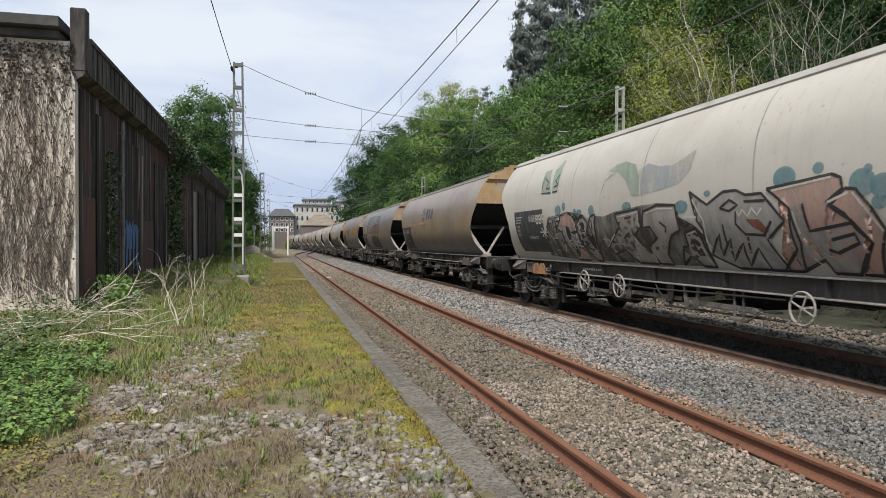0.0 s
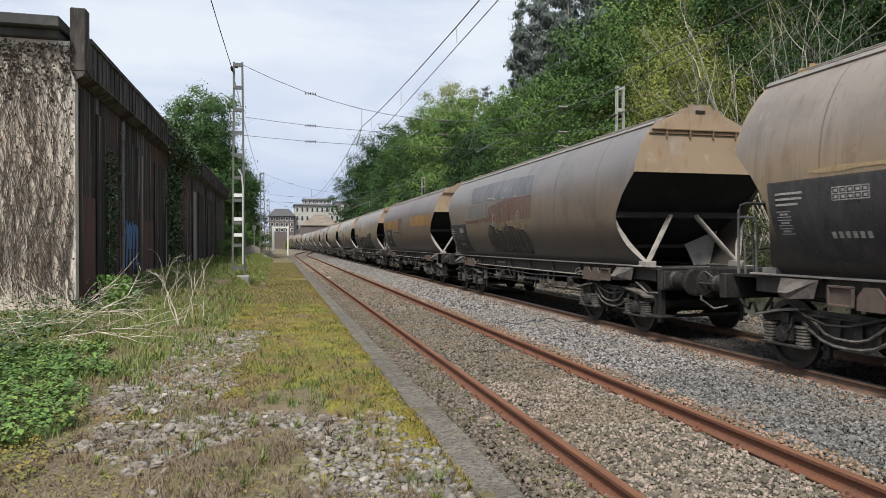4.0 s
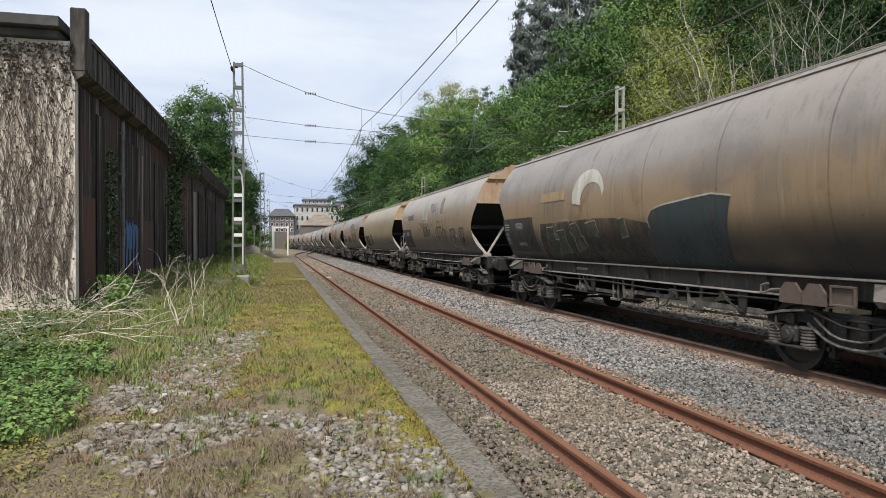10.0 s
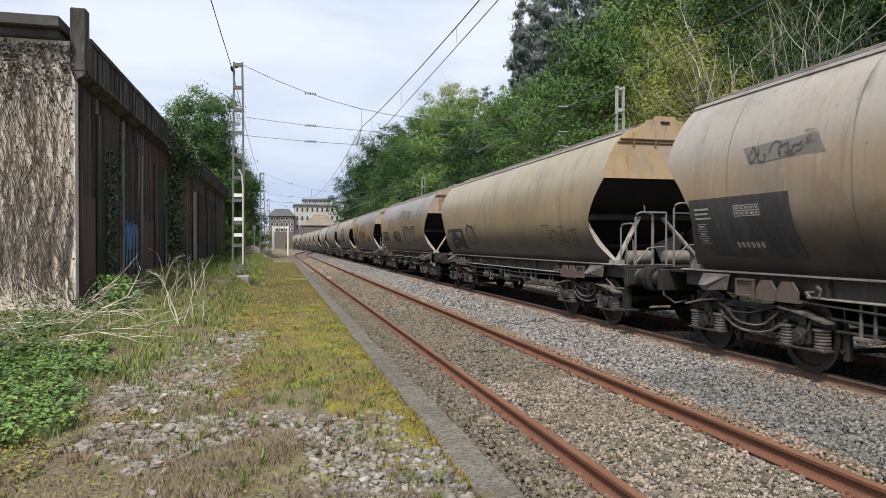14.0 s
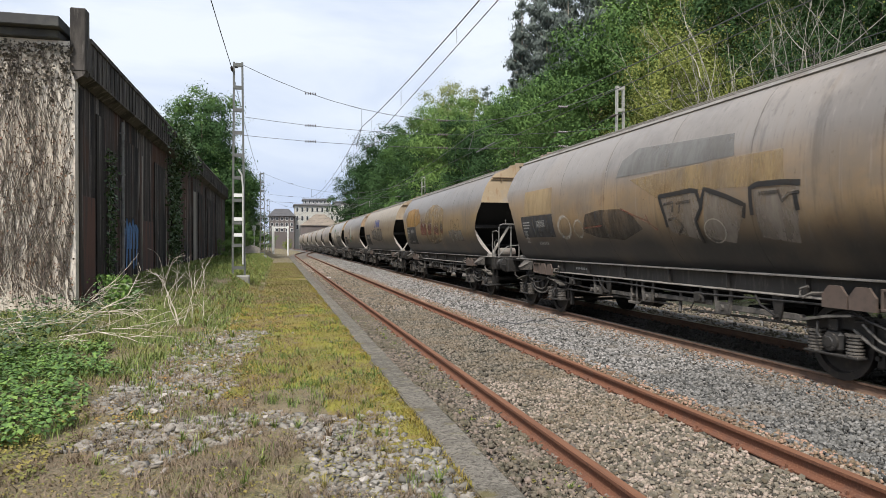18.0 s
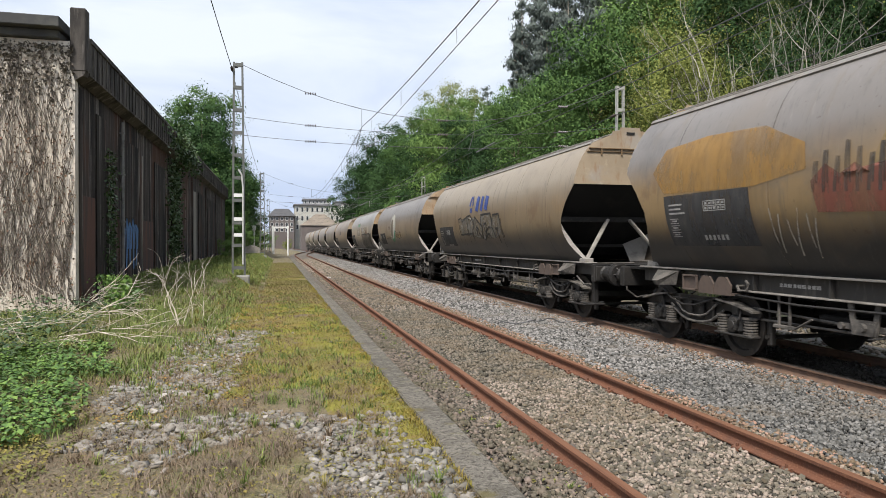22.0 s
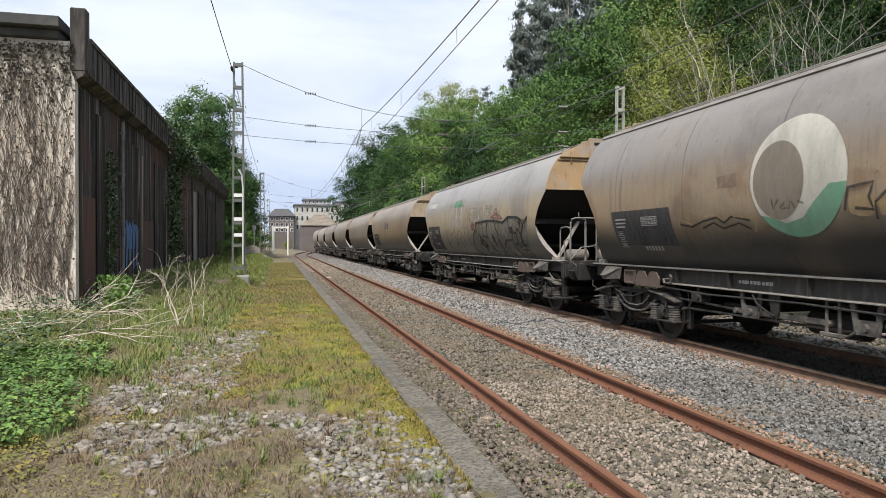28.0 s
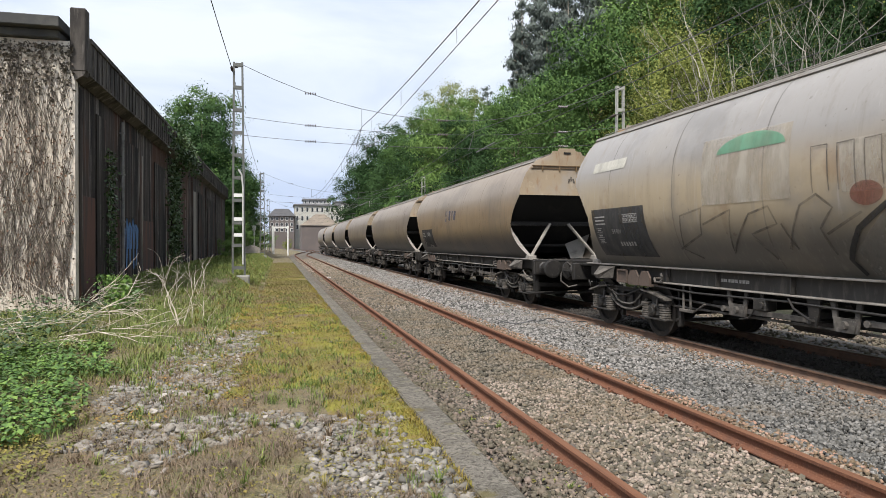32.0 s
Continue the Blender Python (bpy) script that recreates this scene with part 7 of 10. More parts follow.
def side_text(name, words, mat, parent, y, z, size, lift=0.018):
    """Stencilled words on the flank, upright, reading along -y."""
    cu = bpy.data.curves.new(name, "FONT")
    cu.body, cu.size, cu.extrude = words, size, 0.0
    ob0 = bpy.data.objects.new(name, cu)
    scene.collection.objects.link(ob0)
    me = bpy.data.meshes.new_from_object(ob0.evaluated_get(bpy.context.evaluated_depsgraph_get()))
    bpy.data.objects.remove(ob0)
    for v in me.vertices:
        yy, zz = y - v.co.x, z + v.co.y
        v.co = Vector(side_point(yy, zz, lift))
    me.materials.clear()
    me.materials.append(mat)
    ob = new(name, me)
    ob.parent = parent
    return ob


def data_panel(parent, y0, y1, z0, z1, mat, style=0, seed=0):
    """Black data field with rows of small white marks; figures of the wagon's number are bars."""
    p = side_patch("data_panel", mat, parent, y0, y1, z0, z1, 0.009, 0.06)
    rnd = random.Random(seed)
    bm = bmesh.new()
    yy = y0 - 0.12
    for r in range(3):
        z = z1 - 0.16 - r * 0.07
        side_stroke(bm, [(yy, z), (yy - rnd.uniform(0.3, 0.5), z)], 0.028, 0.016)
    for r in range(3):
        z = z1 - 0.46 - r * 0.11
        for c in (0, 1):
            side_stroke(bm, [(yy + 0.0, z + c * 0.07), (yy - 0.24, z + c * 0.07)], 0.012, 0.016)
        side_stroke(bm, [(yy - 0.05, z + 0.035), (yy - 0.19, z + 0.035)], 0.025, 0.016)
    bx0, bz = y0 - 1.25 if style else y0 - 1.05, z1 - 0.14
    for zz in (bz, bz - 0.075, bz - 0.15):
        side_stroke(bm, [(bx0, zz), (bx0 - 0.52, zz)], 0.012, 0.016)
    for i in range(6):
        side_stroke(bm, [(bx0 - 0.103 * i, bz), (bx0 - 0.103 * i, bz - 0.15)], 0.012, 0.016)
    for i in range(5):
        for zz in (bz - 0.037, bz - 0.112):
            side_stroke(bm, [(bx0 - 0.03 - 0.103 * i, zz), (bx0 - 0.08 - 0.103 * i, zz)], 0.035, 0.016)
    # wagon number: plain bars
    for i in range(6):
        side_stroke(bm, [(y0 - 0.95 - 0.1 * i, z1 - 0.7), (y0 - 1.01 - 0.1 * i, z1 - 0.7)], 0.08, 0.016)
    tagged(part("stencil", bm, STENCIL, p), kind="stuff")
    if style:
        side_text("stencil", "34 RIV", STENCIL, p, y0 - 0.75, z1 - 0.5, 0.13)
    return p


# colours of each wagon: upper paint, flank, soot and underside shade below, end sheet, platform at the near end,
# railing at the far end
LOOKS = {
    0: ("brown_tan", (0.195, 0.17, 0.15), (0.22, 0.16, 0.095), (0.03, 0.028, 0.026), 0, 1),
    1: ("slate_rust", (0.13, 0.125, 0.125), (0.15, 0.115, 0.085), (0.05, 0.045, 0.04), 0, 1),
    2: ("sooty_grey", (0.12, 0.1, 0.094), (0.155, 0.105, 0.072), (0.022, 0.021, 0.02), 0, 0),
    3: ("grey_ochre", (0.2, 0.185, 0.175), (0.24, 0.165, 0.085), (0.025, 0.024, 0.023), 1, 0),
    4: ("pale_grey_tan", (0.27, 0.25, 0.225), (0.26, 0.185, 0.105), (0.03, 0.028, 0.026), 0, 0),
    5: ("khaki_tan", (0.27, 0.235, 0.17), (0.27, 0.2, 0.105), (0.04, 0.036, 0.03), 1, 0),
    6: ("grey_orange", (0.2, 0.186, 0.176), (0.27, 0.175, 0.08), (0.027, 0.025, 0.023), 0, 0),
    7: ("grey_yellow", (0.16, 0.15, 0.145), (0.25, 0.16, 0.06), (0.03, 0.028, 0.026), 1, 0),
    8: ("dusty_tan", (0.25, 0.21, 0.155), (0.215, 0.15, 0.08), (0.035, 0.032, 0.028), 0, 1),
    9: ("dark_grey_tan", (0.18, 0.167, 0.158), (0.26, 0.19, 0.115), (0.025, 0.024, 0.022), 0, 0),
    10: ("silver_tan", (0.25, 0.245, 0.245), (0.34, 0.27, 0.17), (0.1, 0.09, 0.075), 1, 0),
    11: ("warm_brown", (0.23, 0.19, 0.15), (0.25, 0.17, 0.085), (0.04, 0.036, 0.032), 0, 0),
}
WAGON_LABEL = {
    -1: "cream grain hopper wagon with a large grey graffiti piece",
    0: "brown hopper wagon with faded blue emblem and orange end",
    1: "slate-grey hopper wagon with rust stripes and white stencils",
    2: "sooty dark hopper wagon with a worn orange band",
    3: "grey and ochre hopper wagon with green-black graffiti",
    4: "pale tan hopper wagon with green bubble graffiti",
    5: "plain khaki hopper wagon with black data panel",
    6: "grey-orange hopper wagon with smeared dark graffiti",
    7: "grey-yellow hopper wagon with red flame-like paint",
    8: "dusty tan hopper wagon with blue emblem and grey lettering",
    9: "dark hopper wagon with a white and green round emblem",
    10: "silver-tan hopper wagon with black outline graffiti",
    11: "warm brown hopper wagon with a small faded blue emblem",
}


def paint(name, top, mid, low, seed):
    """Sun-bleached dust above, flaking flank paint with rain streaks, soot from the wheels below; top light and
    underside shade are painted in.
    """
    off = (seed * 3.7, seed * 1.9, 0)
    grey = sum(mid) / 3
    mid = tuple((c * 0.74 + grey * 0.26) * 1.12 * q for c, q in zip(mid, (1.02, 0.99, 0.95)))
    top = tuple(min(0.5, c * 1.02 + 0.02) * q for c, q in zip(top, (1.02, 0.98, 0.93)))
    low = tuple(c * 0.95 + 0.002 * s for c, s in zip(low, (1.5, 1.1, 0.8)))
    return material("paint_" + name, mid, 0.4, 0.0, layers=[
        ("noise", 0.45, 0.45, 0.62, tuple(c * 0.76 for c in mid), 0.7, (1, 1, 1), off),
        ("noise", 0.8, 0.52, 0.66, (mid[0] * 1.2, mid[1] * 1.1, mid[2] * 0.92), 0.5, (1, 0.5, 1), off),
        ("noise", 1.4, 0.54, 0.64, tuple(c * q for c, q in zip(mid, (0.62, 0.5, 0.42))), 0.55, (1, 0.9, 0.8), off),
        # dust, with light from above put into the tone
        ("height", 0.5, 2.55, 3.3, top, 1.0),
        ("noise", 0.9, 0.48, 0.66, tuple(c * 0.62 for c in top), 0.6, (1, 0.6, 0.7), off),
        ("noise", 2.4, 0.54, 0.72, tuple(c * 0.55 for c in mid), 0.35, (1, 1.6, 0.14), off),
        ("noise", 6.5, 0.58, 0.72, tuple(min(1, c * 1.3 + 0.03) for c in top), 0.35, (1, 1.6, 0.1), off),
        # soot, with the barrel's underside shade put into the same near-black
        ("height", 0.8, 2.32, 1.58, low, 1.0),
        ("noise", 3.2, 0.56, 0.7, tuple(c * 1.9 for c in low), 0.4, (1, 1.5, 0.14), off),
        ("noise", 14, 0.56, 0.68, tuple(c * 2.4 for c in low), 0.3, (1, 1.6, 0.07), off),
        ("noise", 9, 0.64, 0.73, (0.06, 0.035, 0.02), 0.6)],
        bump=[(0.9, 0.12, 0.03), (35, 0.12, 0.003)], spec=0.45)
# near-black: shade inside hopper ends and under floors is put into the colour
UNDER_BLACK = material("shade_black_steel", (0.008, 0.0078, 0.0075), 0.85, layers=[("noise", 2, 0.5, 0.7, (0.03, 0.027, 0.024), 0.5)])
DUSTY_STEEL = material("dusty_grey_steel", (0.27, 0.25, 0.225), 0.75, 0.1, layers=[("noise", 4, 0.45, 0.65, (0.15, 0.133, 0.115), 0.7), ("noise", 25, 0.5, 0.7, (0.36, 0.335, 0.3), 0.4)], bump=[(40, 0.2, 0.003)])
SOLEBAR_DUST = material("dusty_bracket_steel", (0.12, 0.107, 0.093), 0.75, layers=[("noise", 3, 0.42, 0.6, (0.035, 0.032, 0.029), 0.9), ("noise", 22, 0.56, 0.7, (0.24, 0.215, 0.19), 0.5)])
SOLEBAR = material("solebar_steel", (0.034, 0.031, 0.028), 0.7, 0.1, layers=[("noise", 2.2, 0.45, 0.66, (0.05, 0.046, 0.043), 0.7, (1, 1, 0.4)), ("noise", 12, 0.52, 0.68, (0.13, 0.115, 0.098), 0.45, (1, 1, 0.2))])
CREAM_EDGE = material("dusty_cream_edge", (0.36, 0.35, 0.32), 0.8, layers=[("noise", 3, 0.45, 0.66, (0.24, 0.23, 0.2), 0.7, (1, 0.5, 1))])
# edge highlights of the bogie castings, put into a paler steel colour
HIGHLIGHT_LIP = material("highlit_casting_edge", (0.17, 0.155, 0.135), 0.6, 0.2, layers=[("noise", 6, 0.42, 0.62, (0.05, 0.045, 0.04), 0.8)])
ROOF_EDGE = material("dusty_roof_edge", (0.21, 0.2, 0.185), 0.85, layers=[("noise", 3, 0.45, 0.66, (0.13, 0.11, 0.095), 0.7, (1, 0.5, 1)), ("noise", 9, 0.52, 0.68, (0.3, 0.275, 0.24), 0.6, (1, 0.4, 1))])
RUST_PAINT = material("faded_red_oxide", (0.095, 0.068, 0.054), 0.8, layers=[("noise", 5, 0.45, 0.66, (0.055, 0.042, 0.035), 0.7)])
AXLE_GREASE = material("dusty_axle_steel", (0.035, 0.032, 0.029), 0.55, 0.2, layers=[("noise", 6, 0.45, 0.65, (0.02, 0.019, 0.018), 0.7), ("noise", 30, 0.56, 0.7, (0.2, 0.175, 0.15), 0.5)])
ORANGE_WORN = material("worn_orange_paint", (0.3, 0.15, 0.06), 0.75, layers=[("noise", 4, 0.45, 0.62, (0.13, 0.08, 0.055), 0.8)])
SPRING_STEEL = material("dusty_spring_steel", (0.12, 0.107, 0.093), 0.6, 0.2, layers=[("noise", 7, 0.45, 0.65, (0.05, 0.045, 0.04), 0.7)])
WHEEL = material("dark_wheel_steel", (0.028, 0.025, 0.023), 0.6, 0.4, layers=[("noise", 6, 0.5, 0.7, (0.09, 0.07, 0.055), 0.6)])
SEAM = material("sooty_weld_line", (0.085, 0.07, 0.055), 0.8, worn=(0.0, 0.5, 1.2))
RAIL_STEEL = material("grey_handrail", (0.17, 0.165, 0.155), 0.6, 0.2, layers=[("noise", 9, 0.5, 0.7, (0.08, 0.075, 0.07), 0.6)])
TANK_PAINT = material("dusty_air_tank", (0.17, 0.15, 0.13), 0.7, layers=[("noise", 4, 0.45, 0.65, (0.13, 0.1, 0.085), 0.7)])
LADDER_PAINT = material("ochre_ladder", (0.12, 0.1, 0.075), 0.7, layers=[("noise", 6, 0.45, 0.65, (0.1, 0.075, 0.05), 0.7)])
DARK_OCHRE = material("shaded_ochre_rib", (0.17, 0.11, 0.055), 0.75, layers=[("noise", 6, 0.45, 0.65, (0.1, 0.06, 0.03), 0.7)])
STENCIL = material("worn_white_stencil", (0.36, 0.35, 0.33), 0.8, layers=[("noise", 30, 0.45, 0.6, (0.16, 0.15, 0.14), 0.7)])
PANEL_BLACK = material("black_data_field", (0.033, 0.034, 0.037), 0.65, layers=[("noise", 3, 0.45, 0.68, (0.06, 0.055, 0.05), 0.8, (1, 1, 0.3)), ("noise", 20, 0.55, 0.7, (0.1, 0.09, 0.075), 0.4)], worn=(0.75, 1.0, 3.0))
ROOF_GREY = material("dusty_roof", (0.25, 0.23, 0.2), 0.8, layers=[("noise", 2, 0.45, 0.65, (0.16, 0.14, 0.12), 0.7)])


def spray(name, c, fade=0.55, other=(0.12, 0.1, 0.08)):
    return material("spray_" + name, c, 0.6, layers=[("noise", 2.2, 0.46, 0.66, other, fade, (1, 1, 0.35)), ("noise", 16, 0.54, 0.7, tuple(x * 0.6 for x in c), 0.4)], worn=(0.95 - fade * 0.95, 1.05 - fade * 0.35, 2.6))


SP_BLACK = spray("black", (0.025, 0.023, 0.022), 0.3, (0.06, 0.05, 0.04))
SP_DULL = spray("faded_black", (0.06, 0.05, 0.042), 0.7)
SP_GREY = spray("silver_grey", (0.19, 0.175, 0.15), 0.6)
SP_BROWNGREY = spray("brown_grey", (0.2, 0.17, 0.14), 0.6, (0.11, 0.09, 0.07))
SP_GREEN = spray("dark_green", (0.045, 0.068, 0.048), 0.7, (0.05, 0.05, 0.04))
SP_TEAL = spray("teal", (0.11, 0.2, 0.22), 0.4, (0.16, 0.26, 0.27))
SP_RED = spray("dull_red", (0.2, 0.055, 0.035), 0.6, (0.14, 0.09, 0.05))
SP_MINT = spray("mint_green", (0.12, 0.29, 0.185), 0.35, (0.2, 0.24, 0.16))
SP_PALEGREEN = spray("pale_grey_green", (0.24, 0.31, 0.24), 0.45, (0.4, 0.4, 0.36))
SP_BLUEGREY = spray("blue_grey", (0.16, 0.165, 0.19), 0.92, (0.27, 0.25, 0.22))
SP_NAVY = spray("navy_blue", (0.035, 0.065, 0.24), 0.15, (0.06, 0.07, 0.16))
SP_NAVY_FADED = spray("faded_navy", (0.075, 0.085, 0.15), 0.75, (0.13, 0.12, 0.11))
SP_ORANGE = spray("worn_orange", (0.33, 0.185, 0.05), 0.55, (0.2, 0.13, 0.065))
SP_RUST = spray("rust_red", (0.15, 0.08, 0.06), 0.78, (0.14, 0.09, 0.07))
SP_SLATE = spray("slate_grey", (0.17, 0.165, 0.155), 0.4, (0.12, 0.11, 0.1))
SP_TAN = spray("light_tan", (0.36, 0.26, 0.14), 0.4, (0.26, 0.19, 0.11))
SP_CREAM = spray("pale_cream", (0.5, 0.48, 0.42), 0.3, (0.4, 0.38, 0.33))
SP_WORN = spray("worn_white", (0.42, 0.38, 0.32), 0.7, (0.3, 0.25, 0.19))
SP_TAN_WORN = spray("worn_tan", (0.31, 0.22, 0.11), 0.85, (0.2, 0.14, 0.07))
SP_SALMON = spray("salmon", (0.32, 0.15, 0.095), 0.5, (0.22, 0.16, 0.12))


SP_STONE = spray("stone_grey", (0.3, 0.285, 0.265), 0.45, (0.22, 0.21, 0.19))
SP_JET = spray("jet_black", (0.018, 0.017, 0.017), 0.12, (0.04, 0.035, 0.03))
SP_SOOT = spray("soot_smear", (0.035, 0.031, 0.028), 0.6, (0.06, 0.05, 0.04))
SP_GREYBROWN = spray("taupe", (0.33, 0.295, 0.265), 0.4, (0.25, 0.21, 0.185))
SP_SALMON_DULL = spray("dull_salmon", (0.4, 0.25, 0.2), 0.45, (0.3, 0.24, 0.21))
SP_PALEBLUE = spray("pale_blue_grey", (0.29, 0.32, 0.335), 0.75, (0.4, 0.39, 0.35))
SP_DEEPTEAL = spray("deep_teal", (0.03, 0.045, 0.05), 0.25, (0.035, 0.035, 0.033))
SP_GREENGREY = spray("grey_green", (0.085, 0.1, 0.078), 0.6, (0.06, 0.06, 0.05))
SP_SLATEBLUE = spray("slate_blue", (0.145, 0.15, 0.165), 0.35, (0.17, 0.16, 0.155))
SP_CREAM_WORN = spray("worn_cream", (0.44, 0.41, 0.36), 0.5, (0.34, 0.29, 0.23))
SP_CREAMLINE = spray("cream_line", (0.45, 0.42, 0.36), 0.4, (0.25, 0.22, 0.17))
SP_REDFADE = spray("faded_oxblood", (0.19, 0.06, 0.042), 0.45, (0.2, 0.13, 0.075))
SP_BROWNFADE = spray("faded_brown", (0.2, 0.145, 0.115), 0.93, (0.26, 0.2, 0.15))
SP_WORNMARK = spray("worn_stencil", (0.16, 0.09, 0.045), 0.6, (0.3, 0.2, 0.1))


def emblem(parent, mat, y, z, s):
    """A peak of three blocks and three slanted bars beside it."""
    for a, b, w0 in (((0.12, 0.55), (0.36, -0.08), 0.27), ((-0.12, 0.55), (-0.34, -0.08), 0.24), ((0.28, -0.36), (-0.26, -0.36), 0.3)):
        bm = bmesh.new()
        side_stroke(bm, [(y + a[0] * s, z + a[1] * s), (y + b[0] * s, z + b[1] * s)], s * w0, 0.012)
        part("emblem", bm, mat, parent)
    for i in range(3):
        bm = bmesh.new()
        yy = y - s * (1.3 + i * 0.92)
        side_stroke(bm, [(yy - s * 0.1, z + s * (0.46 - 0.04 * i)), (yy + s * 0.06, z - s * 0.46)], s * (0.62, 0.5, 0.66)[i], 0.012)
        part("emblem", bm, mat, parent)


def end_stroke(bm, pts, w, lift=0.01):
    """A line on the upright end sheet through points (x, z)."""
    a, b = [], []
    for i, (x, z) in enumerate(pts):
        p, q = pts[max(0, i - 1)], pts[min(len(pts) - 1, i + 1)]
        dx, dz = q[0] - p[0], q[1] - p[1]
        d = math.hypot(dx, dz) or 1.0
        y = -HALF + end_cut(z) - 0.004 - lift
        a.append((x - dz / d * w / 2, y, z + dx / d * w / 2))
        b.append((x + dz / d * w / 2, y, z - dx / d * w / 2))
    strip(bm, a, b)


def end_scrawl(parent, mat, x0, x1, z0, z1, n, w, seed):
    rnd = random.Random(seed)
    step = (x1 - x0) / n
    for i in range(n):
        bm = bmesh.new()
        end_stroke(bm, round_letter(rnd, x0 + step * (i + 0.5), (z0 + z1) / 2, abs(step) * 0.9, z1 - z0), w)
        part("graffiti", bm, mat, parent)


def end_marks(k, plate):
    """Marks on the end sheet that faces the camera."""
    if k in (4, 9, 11):
        for dx, dz, lean in ((0, 0.03, 0), (-0.07, -0.03, -0.3), (0.07, -0.03, 0.3)):
            bm = bmesh.new()
            end_stroke(bm, [(0.1 + dx - lean * 0.06, 3.53 + dz), (0.1 + dx + lean * 0.06, 3.4 + dz)], 0.05)
            part("emblem", bm, SP_DULL, plate)
        for i in range(3):
            bm = bmesh.new()
            end_stroke(bm, [(0.33 + i * 0.17, 3.53), (0.31 + i * 0.17, 3.39)], 0.1)
            part("emblem", bm, SP_DULL, plate)
    if k in (0, 3, 4, 7, 10):
        bm = bmesh.new()
        for i in range(6):
            x = -0.35 + i * 0.2
            end_stroke(bm, [(x, 3.17), (x + 0.09 + 0.05 * (i % 2), 3.17)], 0.06)
        tagged(part("stencil", bm, SP_WORNMARK, plate), kind="stuff")
    if k == 3:
        end_scrawl(plate, SP_BLACK, 0.2, 1.1, 3.15, 3.4, 3, 0.03, 5)
    if k == 6:
        end_scrawl(plate, SP_SALMON, -0.95, 0.5, 3.2, 3.62, 3, 0.2, 6)
        end_scrawl(plate, SP_SLATE, -0.8, 0.8, 3.2, 3.6, 4, 0.06, 7)
    if k == 10:
        end_scrawl(plate, SP_BLACK, -0.15, 0.7, 3.42, 3.68, 4, 0.025, 8)


def decorate(k, w, body):
    """Signs, paint patches and graffiti of each wagon's flank."""
    if k == 0:
        data_panel(body, 6.2, 4.1, 1.46, 2.5, PANEL_BLACK, 0, k)
        emblem(body, SP_NAVY_FADED, 1.28, 2.98, 0.52)
        side_patch("paint_patch", SP_TAN, body, 5.5, 0.5, 2.55, 2.62, 0.006, 0, 0.05, seed=3)
    elif k == 1:
        data_panel(body, 6.45, 4.33, 1.42, 2.37, PANEL_BLACK, 1, k)
        side_text("stencil", "A  B  C", STENCIL, body, 5.15, 2.2, 0.11)
        side_text("stencil", "10,55 m", STENCIL, body, 5.2, 1.95, 0.09)
        side_text("stencil", "(-15,59 m-)", STENCIL, body, 5.2, 1.83, 0.09)
        shape("paint_patch", SP_SLATEBLUE, body, [(4.18, 3.59), (1.85, 3.6), (-0.12, 3.56), (-1.64, 3.5), (-1.8, 3), (-0.33, 3.01), (1.55, 3.02), (3.75, 3.02)], 0.006)
        shape("paint_patch", SP_SLATE, body, [(4.1, 2.94), (2.01, 2.97), (1.99, 2.52), (4.12, 2.45)], 0.0065)
        shape("paint_patch", SP_RUST, body, [(4.38, 2.47), (1.91, 2.51), (1.77, 2.82), (0.25, 2.99), (-1.78, 2.97), (-1.8, 2.35), (-1.48, 2.35), (-0.37, 2.35), (1.05, 2.32), (1.93, 2.37), (4.36, 2.37)], 0.0055)
        shape("paint_patch", SP_TAN_WORN, body, [(1.05, 2.32), (-0.36, 2.33), (-1.48, 2.34), (-1.35, 2.1), (-0.85, 2.07), (-0.01, 2.21), (0.38, 2.1), (0.93, 2.12)], 0.007)
        side_disc("graffiti", SP_WORN, body, 1.23, 2.45, 0.17, 0.17, 0.009, 0.72)
        side_disc("graffiti", SP_WORN, body, -0.84, 2.42, 0.18, 0.18, 0.009, 0.78)
        side_disc("graffiti", SP_WORN, body, -0.84, 2.44, 0.08, 0.07, 0.009, 0.45)
        shape("graffiti", SP_SOOT, body, [(1.92, 1.91), (1.65, 2.23), (1.22, 2.18), (1.06, 1.94), (0.82, 2.1), (0.44, 1.93), (0.24, 2.18), (-0.01, 2.23), (-0.35, 2.17), (-0.67, 2.04), (-1.09, 2.08), (-1.41, 1.94), (-1.54, 1.7), (-1.26, 1.41), (2.16, 1.44)], 0.0075)
        tag(body, SP_JET, 0.06, [(1.98, 1.86), (1.69, 2.26), (1.22, 2.18), (1.06, 1.85)], [(1.05, 1.96), (0.86, 2.1), (0.53, 2.04), (0.46, 1.88), (0.57, 1.79)], [(0.49, 1.82), (0.31, 2.14), (0.08, 2.26), (-0.03, 2.13), (0.22, 1.83), (0.46, 1.75), (0.66, 1.33)], [(-0.03, 2.17), (-0.35, 2.17), (-0.65, 2.06), (-0.66, 1.78), (-0.55, 1.52)], [(-0.74, 2.02), (-1.09, 2.08), (-1.38, 1.96), (-1.49, 1.74), (-1.4, 1.63)])
